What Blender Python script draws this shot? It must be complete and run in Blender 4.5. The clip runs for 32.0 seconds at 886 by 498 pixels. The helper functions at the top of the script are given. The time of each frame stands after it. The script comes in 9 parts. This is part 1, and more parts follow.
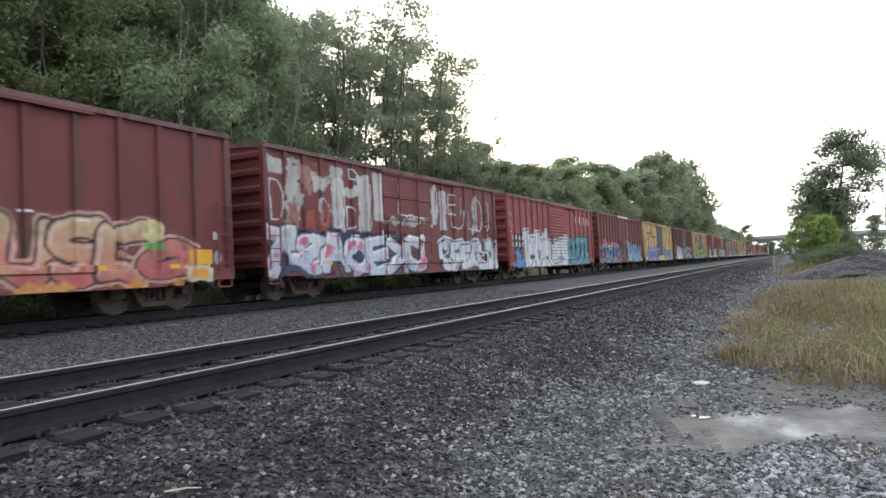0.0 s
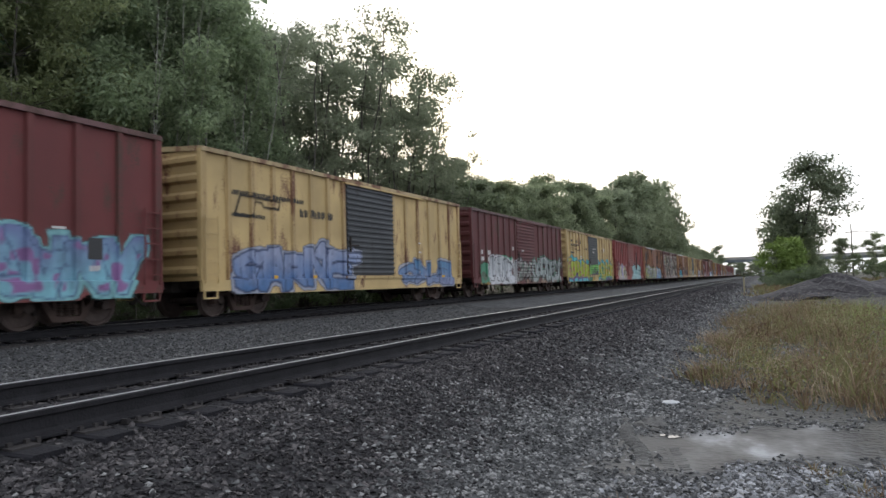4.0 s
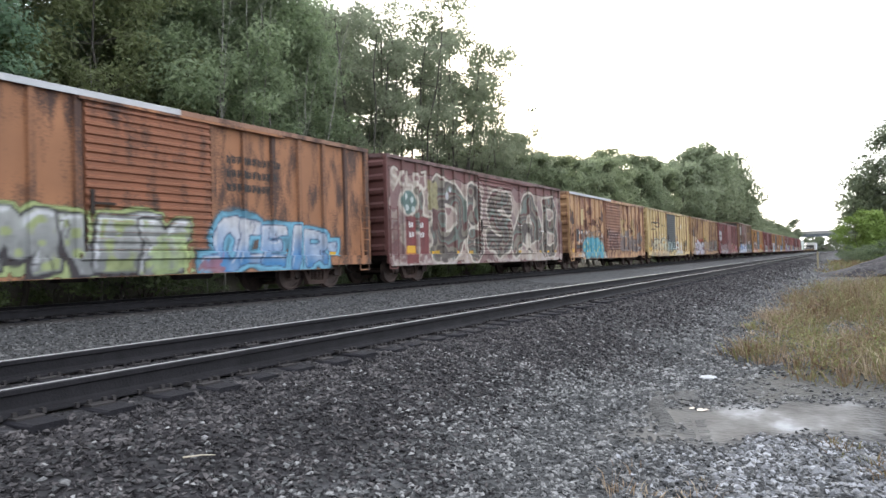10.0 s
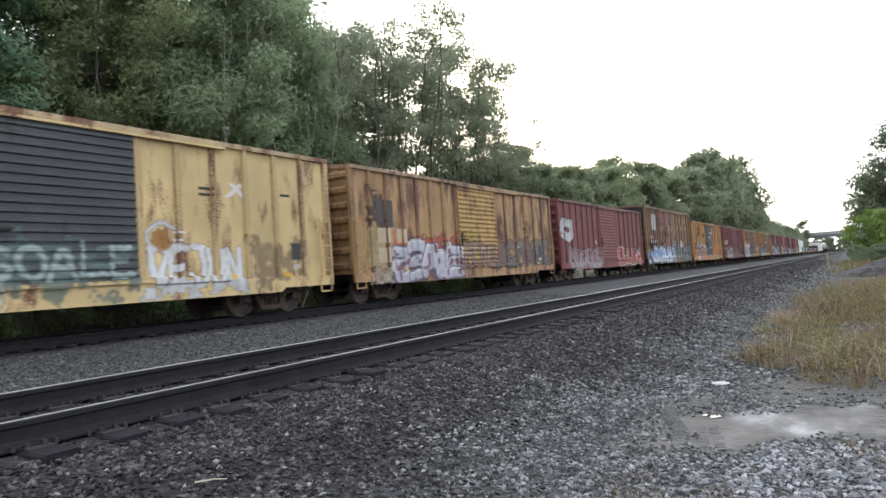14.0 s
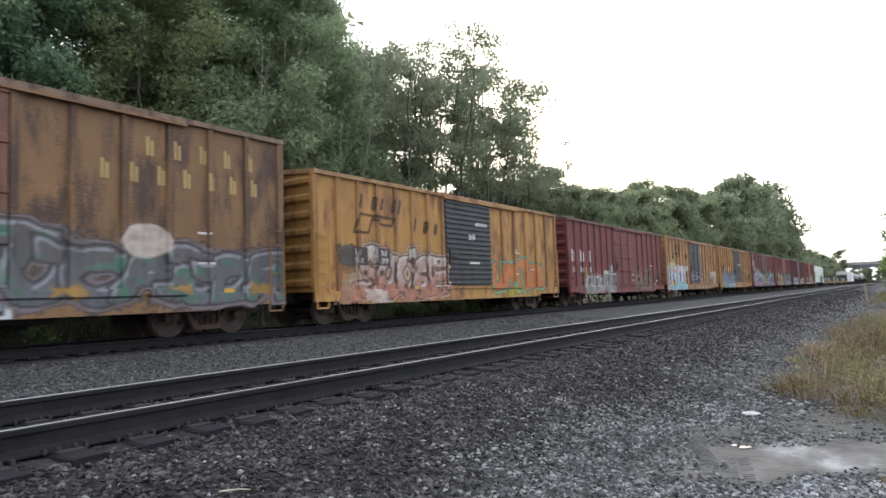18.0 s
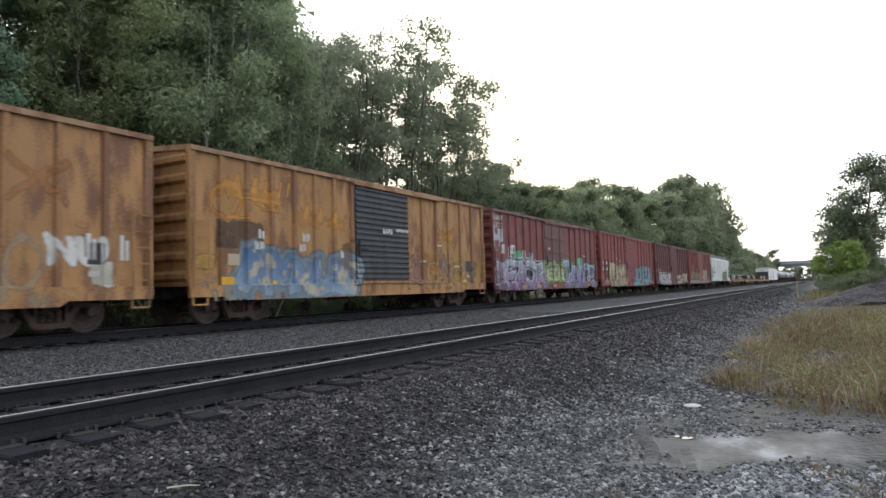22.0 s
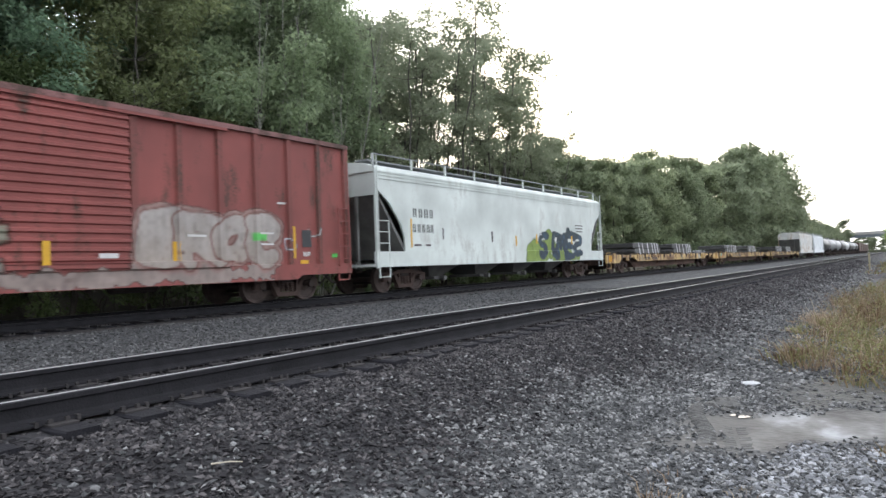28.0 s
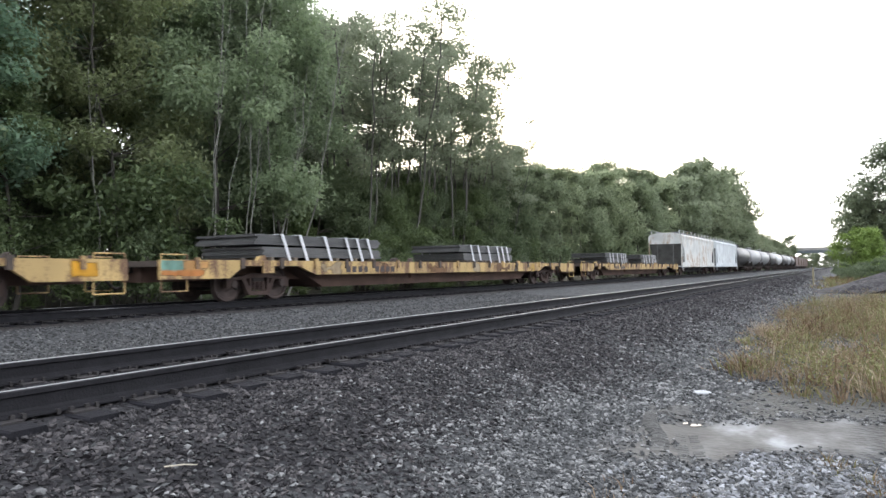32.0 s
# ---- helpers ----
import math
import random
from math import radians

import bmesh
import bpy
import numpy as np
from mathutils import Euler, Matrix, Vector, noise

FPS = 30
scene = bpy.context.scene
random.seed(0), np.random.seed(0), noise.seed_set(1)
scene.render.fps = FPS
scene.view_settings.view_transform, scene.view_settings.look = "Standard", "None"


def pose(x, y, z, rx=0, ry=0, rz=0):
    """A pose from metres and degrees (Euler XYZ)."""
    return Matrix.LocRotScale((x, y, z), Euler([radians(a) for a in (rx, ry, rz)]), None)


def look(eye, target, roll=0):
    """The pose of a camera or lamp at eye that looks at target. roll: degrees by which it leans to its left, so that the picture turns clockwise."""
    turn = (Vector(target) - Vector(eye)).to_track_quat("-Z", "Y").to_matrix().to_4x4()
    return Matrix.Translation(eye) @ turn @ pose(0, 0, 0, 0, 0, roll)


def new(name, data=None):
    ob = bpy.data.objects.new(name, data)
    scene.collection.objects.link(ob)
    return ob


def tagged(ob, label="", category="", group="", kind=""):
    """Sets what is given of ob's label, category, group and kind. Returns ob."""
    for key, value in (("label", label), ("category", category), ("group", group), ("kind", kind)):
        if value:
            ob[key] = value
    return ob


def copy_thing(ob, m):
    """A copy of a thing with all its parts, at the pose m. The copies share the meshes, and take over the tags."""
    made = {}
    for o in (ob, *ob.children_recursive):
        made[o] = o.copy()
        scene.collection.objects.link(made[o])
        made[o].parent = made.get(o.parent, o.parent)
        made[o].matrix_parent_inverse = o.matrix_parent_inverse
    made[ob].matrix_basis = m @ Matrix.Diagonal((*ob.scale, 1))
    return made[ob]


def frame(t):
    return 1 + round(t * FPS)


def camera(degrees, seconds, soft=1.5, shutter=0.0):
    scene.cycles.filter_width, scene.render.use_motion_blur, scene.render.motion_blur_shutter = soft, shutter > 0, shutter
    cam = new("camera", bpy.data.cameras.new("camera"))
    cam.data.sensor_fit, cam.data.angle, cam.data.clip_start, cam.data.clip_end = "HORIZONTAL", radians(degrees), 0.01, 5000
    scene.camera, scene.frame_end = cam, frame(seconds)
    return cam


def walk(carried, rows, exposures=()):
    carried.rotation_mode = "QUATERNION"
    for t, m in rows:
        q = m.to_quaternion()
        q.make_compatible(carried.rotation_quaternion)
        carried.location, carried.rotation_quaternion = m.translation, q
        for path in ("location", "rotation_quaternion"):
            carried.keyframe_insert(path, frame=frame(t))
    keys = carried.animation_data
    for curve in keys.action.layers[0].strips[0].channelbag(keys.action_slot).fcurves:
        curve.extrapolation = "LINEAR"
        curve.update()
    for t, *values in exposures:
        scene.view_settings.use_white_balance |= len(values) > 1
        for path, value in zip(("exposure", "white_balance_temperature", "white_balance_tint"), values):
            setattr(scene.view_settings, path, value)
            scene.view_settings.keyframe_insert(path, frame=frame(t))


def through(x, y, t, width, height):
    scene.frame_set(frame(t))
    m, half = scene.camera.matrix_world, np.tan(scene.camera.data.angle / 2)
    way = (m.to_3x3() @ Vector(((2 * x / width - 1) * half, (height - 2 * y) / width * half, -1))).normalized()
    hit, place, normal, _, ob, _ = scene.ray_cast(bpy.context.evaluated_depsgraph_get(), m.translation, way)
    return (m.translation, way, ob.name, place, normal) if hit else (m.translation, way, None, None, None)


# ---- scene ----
cam = camera(67.15, 32.0, soft=1.5, shutter=0.16)
PATH = [
    (0.0, pose(-0.358, 0.155, 0.725, 91.68, 2.53, 27.86)),
    (0.5, pose(-0.353, 0.127, 0.739, 91.78, 2.54, 27.34)),
    (1.0, pose(-0.361, 0.149, 0.731, 92.04, 2.25, 27.50)),
    (1.5, pose(-0.357, 0.156, 0.730, 92.31, 2.01, 27.79)),
    (2.0, pose(-0.368, 0.150, 0.725, 92.47, 1.85, 28.15)),
    (2.5, pose(-0.362, 0.138, 0.738, 92.52, 1.74, 28.49)),
    (3.0, pose(-0.347, 0.119, 0.735, 92.54, 1.58, 27.12)),
    (3.5, pose(-0.345, 0.141, 0.731, 92.75, 1.63, 26.25)),
    (5.5, pose(-0.335, 0.212, 0.728, 93.66, 1.22, 24.94)),
    (6.0, pose(-0.347, 0.222, 0.714, 93.43, 0.46, 36.73)),
    (6.5, pose(-0.189, 0.118, 0.729, 91.43, -1.14, 48.11)),
    (7.0, pose(-0.032, -0.078, 0.731, 88.36, -1.31, 46.45)),
    (7.5, pose(0.070, -0.067, 0.736, 87.74, -0.35, 39.70)),
    (8.0, pose(0.076, -0.022, 0.743, 89.55, 0.28, 34.15)),
    (8.5, pose(0.046, -0.043, 0.743, 89.75, 0.25, 32.50)),
    (9.0, pose(0.043, -0.037, 0.747, 90.70, 0.17, 32.49)),
    (9.5, pose(0.051, -0.033, 0.749, 90.88, 0.66, 31.42)),
    (10.0, pose(0.061, -0.017, 0.748, 90.97, 1.61, 31.18)),
    (10.5, pose(0.075, -0.030, 0.750, 91.25, 2.62, 32.24)),
    (11.0, pose(0.067, -0.031, 0.748, 91.74, 3.43, 34.12)),
    (11.5, pose(0.063, -0.037, 0.746, 92.02, 3.76, 35.95)),
    (12.0, pose(0.078, -0.028, 0.746, 91.96, 3.67, 35.33)),
    (12.5, pose(0.077, -0.019, 0.743, 91.95, 3.44, 34.13)),
    (13.0, pose(0.077, -0.026, 0.746, 92.03, 3.45, 33.41)),
    (13.5, pose(0.079, -0.015, 0.749, 92.12, 3.34, 32.64)),
    (14.0, pose(0.086, -0.016, 0.751, 92.27, 3.71, 31.88)),
    (14.5, pose(0.093, -0.017, 0.748, 92.57, 3.83, 31.02)),
    (16.5, pose(0.121, -0.061, 0.741, 93.83, 3.65, 33.58)),
    (17.0, pose(0.123, -0.053, 0.740, 93.92, 3.22, 34.26)),
    (17.5, pose(0.131, -0.055, 0.744, 93.92, 2.68, 34.50)),
    (18.0, pose(0.096, -0.036, 0.745, 94.02, 1.99, 34.19)),
    (18.5, pose(0.075, -0.042, 0.745, 94.09, 1.58, 34.35)),
    (19.0, pose(0.087, -0.058, 0.753, 94.49, 1.99, 35.11)),
    (19.5, pose(0.066, -0.064, 0.752, 95.53, 1.90, 38.52)),
    (20.0, pose(0.040, -0.039, 0.735, 95.64, 2.10, 38.78)),
    (20.5, pose(0.071, -0.044, 0.745, 94.29, 2.01, 35.77)),
    (21.0, pose(0.080, -0.035, 0.742, 94.08, 2.25, 33.10)),
    (21.5, pose(0.071, -0.028, 0.744, 93.75, 2.14, 31.02)),
    (22.0, pose(0.058, -0.064, 0.739, 93.44, 1.55, 29.77)),
    (22.5, pose(0.070, -0.034, 0.737, 92.91, 1.31, 28.32)),
    (23.0, pose(0.098, 0.049, 0.743, 92.57, 1.51, 27.31)),
    (23.5, pose(0.100, 0.073, 0.745, 92.37, 1.91, 28.58)),
    (24.0, pose(0.093, 0.061, 0.740, 92.35, 2.12, 30.14)),
    (24.5, pose(0.092, 0.077, 0.736, 92.18, 2.54, 31.72)),
    (25.0, pose(0.088, 0.074, 0.738, 91.98, 2.80, 32.19)),
    (25.5, pose(0.104, 0.057, 0.742, 91.84, 3.00, 32.53)),
    (27.5, pose(0.096, 0.070, 0.728, 91.87, 2.15, 33.83)),
    (28.0, pose(0.099, 0.075, 0.732, 91.64, 2.30, 34.48)),
    (28.5, pose(0.097, 0.087, 0.733, 91.47, 2.52, 33.62)),
    (29.0, pose(0.088, 0.092, 0.734, 91.30, 2.63, 32.39)),
    (29.5, pose(0.078, 0.089, 0.735, 91.26, 2.40, 31.52)),
    (30.0, pose(0.069, 0.088, 0.735, 91.37, 1.90, 31.09)),
    (30.5, pose(0.064, 0.088, 0.737, 91.46, 1.64, 30.96)),
    (31.0, pose(0.056, 0.079, 0.737, 91.64, 1.46, 30.76)),
    (31.5, pose(0.063, 0.063, 0.737, 91.76, 1.18, 30.44)),
    (32.0, pose(0.057, 0.055, 0.736, 91.89, 0.73, 30.87)),
]
# how the clip's camera brightens and darkens its picture on the way
EXPOSURES = [(0.0, 0.1), (1.0, -0.1), (2.0, -0.1), (3.5, -0.25), (5.0, -1.0), (5.9, -1.0), (6.5, -0.1), (7.0, 0.9), (7.6, 0.9), (8.2, 0.85), (9.0, 0.48), (11.0, 0.35), (13.0, 0.3), (14.5, 0.06), (16.5, 0.02), (20.0, 0.0), (21.2, -0.06), (22.0, -0.25), (23.2, -0.3), (25.0, 0.16), (29.0, 0.22), (32.0, 0.36)]
walk(cam, PATH, EXPOSURES)

# ---- light: a low sun behind the woods, a bright hazy sky ----
SUN_ELEVATION, SUN_AZIMUTH = radians(7.7), radians(-25.5)  # azimuth from the track's direction, to the left
world = bpy.data.worlds.new("sky")
scene.world = world
world.use_nodes = True
wn, wl = world.node_tree.nodes, world.node_tree.links
sky = wn.new("ShaderNodeTexSky")
sky.sky_type, sky.sun_disc = "NISHITA", False
sky.sun_elevation, sky.sun_rotation = radians(16), SUN_AZIMUTH
sky.air_density, sky.dust_density, sky.ozone_density = 1.0, 4.0, 2.0
haze = wn.new("ShaderNodeMixRGB")
haze.inputs[0].default_value = 0.72
haze.inputs[2].default_value = (10.5, 11.0, 12.0, 1)
wl.new(sky.outputs[0], haze.inputs[1])
wl.new(haze.outputs[0], wn["Background"].inputs[0])
wn["Background"].inputs[1].default_value = 0.21

sun = new("sun", bpy.data.lights.new("sun", "SUN"))
sun.data.energy, sun.data.angle, sun.data.color = 0.6, radians(12), (1.0, 0.9, 0.78)
sun.matrix_world = look((0, 0, 50), (-50 * math.sin(SUN_AZIMUTH) , -50 * math.cos(SUN_AZIMUTH), 50 - 50 * math.tan(SUN_ELEVATION)))
# ---- materials ----
def nodes_of(m):
    m.use_nodes = True
    return m.node_tree.nodes, m.node_tree.links, m.node_tree.nodes["Principled BSDF"]


def ramp(n, stops):
    r = n.new("ShaderNodeValToRGB")
    while len(r.color_ramp.elements) < len(stops):
        r.color_ramp.elements.new(0.5)
    for e, (p, c) in zip(r.color_ramp.elements, stops):
        e.position, e.color = p, (*c, 1)
    return r


def surface(name, dark, light, rough=0.8, metal=0.0, scale=4.0, fine=40.0, bump=0.2, stretch=(1, 1, 1), islands=0.0, spec=0.5):
    """A worn surface: two colours mixed by noise at two scales, with fine relief."""
    m = bpy.data.materials.new(name)
    n, l, b = nodes_of(m)
    tc, mp = n.new("ShaderNodeTexCoord"), n.new("ShaderNodeMapping")
    mp.inputs["Scale"].default_value = stretch
    l.new(tc.outputs["Object"], mp.inputs[0])
    n1, n2 = n.new("ShaderNodeTexNoise"), n.new("ShaderNodeTexNoise")
    n1.inputs["Scale"].default_value, n2.inputs["Scale"].default_value = scale, fine
    n1.inputs["Detail"].default_value = n2.inputs["Detail"].default_value = 4
    for t in (n1, n2):
        l.new(mp.outputs[0], t.inputs["Vector"])
    add = n.new("ShaderNodeMath")
    add.operation = "MULTIPLY_ADD"
    add.inputs[1].default_value = 0.4
    l.new(n2.outputs["Fac"], add.inputs[0])
    l.new(n1.outputs["Fac"], add.inputs[2])
    last = add.outputs[0]
    if islands:
        g, ad = n.new("ShaderNodeNewGeometry"), n.new("ShaderNodeMath")
        ad.operation = "MULTIPLY_ADD"
        ad.inputs[1].default_value = islands
        l.new(g.outputs["Random Per Island"], ad.inputs[0])
        l.new(last, ad.inputs[2])
        sub = n.new("ShaderNodeMath")
        sub.operation = "SUBTRACT"
        sub.inputs[1].default_value = islands / 2
        l.new(ad.outputs[0], sub.inputs[0])
        last = sub.outputs[0]
    r = ramp(n, [(0.4, dark), (1.0, light)])
    l.new(last, r.inputs[0])
    l.new(r.outputs[0], b.inputs["Base Color"])
    b.inputs["Roughness"].default_value, b.inputs["Metallic"].default_value = rough, metal
    b.inputs["Specular IOR Level"].default_value = spec
    if bump:
        bp = n.new("ShaderNodeBump")
        bp.inputs["Strength"].default_value, bp.inputs["Distance"].default_value = bump, 0.02
        l.new(n2.outputs["Fac"], bp.inputs["Height"])
        l.new(bp.outputs[0], b.inputs["Normal"])
    return m


def leaf_material(name, dark, light, through=0.45):
    m = bpy.data.materials.new(name)
    n, l, b = nodes_of(m)
    g, oi = n.new("ShaderNodeNewGeometry"), n.new("ShaderNodeObjectInfo")
    a = n.new("ShaderNodeMath")
    a.operation = "MULTIPLY_ADD"
    a.inputs[1].default_value = 0.4
    l.new(oi.outputs["Random"], a.inputs[0])
    mul = n.new("ShaderNodeMath")
    mul.operation = "MULTIPLY"
    mul.inputs[1].default_value = 0.6
    l.new(g.outputs["Random Per Island"], mul.inputs[0])
    l.new(mul.outputs[0], a.inputs[2])
    r = ramp(n, [(0.0, dark), (1.0, light)])
    l.new(a.outputs[0], r.inputs[0])
    l.new(r.outputs[0], b.inputs["Base Color"])
    b.inputs["Roughness"].default_value = 0.6
    tr, mx = n.new("ShaderNodeBsdfTranslucent"), n.new("ShaderNodeMixShader")
    l.new(r.outputs[0], tr.inputs[0])
    mx.inputs[0].default_value = through
    l.new(b.outputs[0], mx.inputs[1])
    l.new(tr.outputs[0], mx.inputs[2])
    l.new(mx.outputs[0], n["Material Output"].inputs[0])
    return m


def gravel_ground():
    """The ground sheet: dark fouled ballast along the near track, pale ballast elsewhere, a wet paved patch, soil and grass farther off."""
    m = bpy.data.materials.new("gravel_ground")
    n, l, b = nodes_of(m)
    tc = n.new("ShaderNodeTexCoord")
    sep = n.new("ShaderNodeSeparateXYZ")
    l.new(tc.outputs["Object"], sep.inputs[0])
    big, vor, vor2 = n.new("ShaderNodeTexNoise"), n.new("ShaderNodeTexVoronoi"), n.new("ShaderNodeTexVoronoi")
    big.inputs["Scale"].default_value, big.inputs["Detail"].default_value = 0.9, 6
    vor.inputs["Scale"].default_value, vor2.inputs["Scale"].default_value = 16, 7
    for t in (big, vor, vor2):
        l.new(tc.outputs["Object"], t.inputs["Vector"])

    def mth(op, a, b2=0.0, clamp=False):
        k = n.new("ShaderNodeMath")
        k.operation, k.use_clamp = op, clamp
        for i, v in enumerate((a, b2)):
            if isinstance(v, (int, float)):
                k.inputs[i].default_value = v
            else:
                l.new(v, k.inputs[i])
        return k.outputs[0]

    def band(v, lo, hi, soft):
        up = mth("DIVIDE", mth("SUBTRACT", v, lo), soft, True)
        down = mth("DIVIDE", mth("SUBTRACT", hi, v), soft, True)
        return mth("MULTIPLY", up, down)

    wob = mth("MULTIPLY", mth("SUBTRACT", big.outputs["Fac"], 0.5), 1.6)
    x, y = mth("ADD", sep.outputs[0], wob), mth("ADD", sep.outputs[1], mth("MULTIPLY", wob, 1.0))
    stones = ramp(n, [(0.0, (0.024, 0.0245, 0.0255)), (0.5, (0.042, 0.043, 0.0445)), (1.0, (0.085, 0.086, 0.088))])
    gray = n.new("ShaderNodeSeparateColor")
    l.new(vor.outputs["Color"], gray.inputs[0])
    l.new(gray.outputs[0], stones.inputs[0])

    def mix(fac, a, c):
        k = n.new("ShaderNodeMixRGB")
        l.new(fac, k.inputs[0])
        for i, v in ((1, a), (2, c)):
            if isinstance(v, tuple):
                k.inputs[i].default_value = (*v, 1)
            else:
                l.new(v, k.inputs[i])
        return k.outputs[0]

    def dim(col, f):
        k = n.new("ShaderNodeMixRGB")
        k.blend_type, k.inputs[0].default_value = "MULTIPLY", 1.0
        l.new(col, k.inputs[1])
        k.inputs[2].default_value = (*f, 1)
        return k.outputs[0]

    col = stones.outputs[0]
    fouled = band(sep.outputs[0], -7.3, -2.4, 0.5)
    col = mix(fouled, col, dim(stones.outputs[0], (0.33, 0.30, 0.325)))
    bed2 = band(sep.outputs[0], -18.0, -12.6, 0.4)
    col = mix(bed2, col, dim(stones.outputs[0], (0.55, 0.45, 0.41)))
    soil = mth("SUBTRACT", 1.0, band(x, -18.0, 0.2, 0.8))
    far = mth("DIVIDE", mth("SUBTRACT", y, 8.5), 2.0, True)
    woods = mth("DIVIDE", mth("SUBTRACT", -17.5, x), 1.0, True)
    col = mix(mth("MULTIPLY", soil, mth("MAXIMUM", far, woods)), col, mix(big.outputs["Fac"], (0.03, 0.028, 0.02), (0.06, 0.055, 0.032)))
    strip = mth("SUBTRACT", sep.outputs[1], mth("MULTIPLY", sep.outputs[0], 0.55))
    paved = mth("MULTIPLY", band(mth("ADD", sep.outputs[0], mth("MULTIPLY", wob, 0.5)), -1.9, 0.55, 0.5), band(mth("ADD", strip, mth("MULTIPLY", wob, 0.9)), 5.95, 8.1, 0.5))
    film = ramp(n, [(0.36, (0.05, 0.047, 0.043)), (0.45, (0.095, 0.091, 0.084)), (0.54, (0.15, 0.147, 0.14)), (0.66, (0.32, 0.325, 0.33))])
    fl, fm = n.new("ShaderNodeTexNoise"), n.new("ShaderNodeMapping")
    fm.inputs["Scale"].default_value, fm.inputs["Rotation"].default_value = (1.3, 0.7, 1), (0, 0, radians(18))
    fl.inputs["Scale"].default_value, fl.inputs["Detail"].default_value = 1.9, 9
    l.new(tc.outputs["Object"], fm.inputs[0])
    l.new(fm.outputs[0], fl.inputs["Vector"])
    l.new(fl.outputs["Fac"], film.inputs[0])
    damp = mix(fl.outputs["Fac"], (0.05, 0.047, 0.043), (0.10, 0.096, 0.088))
    dirt = mth("MULTIPLY", band(mth("ADD", sep.outputs[0], mth("MULTIPLY", wob, 0.8)), -1.3, 3.0, 0.5), band(mth("ADD", strip, mth("MULTIPLY", wob, 0.6)), 7.4, 10.0, 0.6))
    col = mix(dirt, col, mix(fl.outputs["Fac"], (0.055, 0.052, 0.045), (0.13, 0.126, 0.115)))
    soil2 = mth("MULTIPLY", band(mth("ADD", sep.outputs[0], mth("MULTIPLY", wob, 0.6)), 0.15, 3.0, 0.5), band(mth("ADD", strip, mth("MULTIPLY", wob, 0.6)), 5.8, 8.2, 0.5))
    col = mix(soil2, col, mix(fl.outputs["Fac"], (0.05, 0.046, 0.039), (0.12, 0.114, 0.1)))
    pale = band(mth("ADD", sep.outputs[0], mth("MULTIPLY", wob, 0.7)), -1.15, 0.35, 0.4)
    col = mix(paved, col, mix(pale, damp, film.outputs[0]))
    l.new(col, b.inputs["Base Color"])
    b.inputs["Roughness"].default_value = 0.85
    rg = mth("SUBTRACT", 0.85, mth("MULTIPLY", paved, 0.15))
    l.new(rg, b.inputs["Roughness"])
    bp = n.new("ShaderNodeBump")
    bp.inputs["Strength"].default_value, bp.inputs["Distance"].default_value = 1.0, 0.05
    hgt = mth("MULTIPLY", mth("ADD", vor.outputs["Distance"], mth("MULTIPLY", vor2.outputs["Distance"], 0.6)), mth("SUBTRACT", 1.0, mth("MULTIPLY", paved, 0.9)))
    l.new(hgt, bp.inputs["Height"])
    l.new(bp.outputs[0], b.inputs["Normal"])
    return m


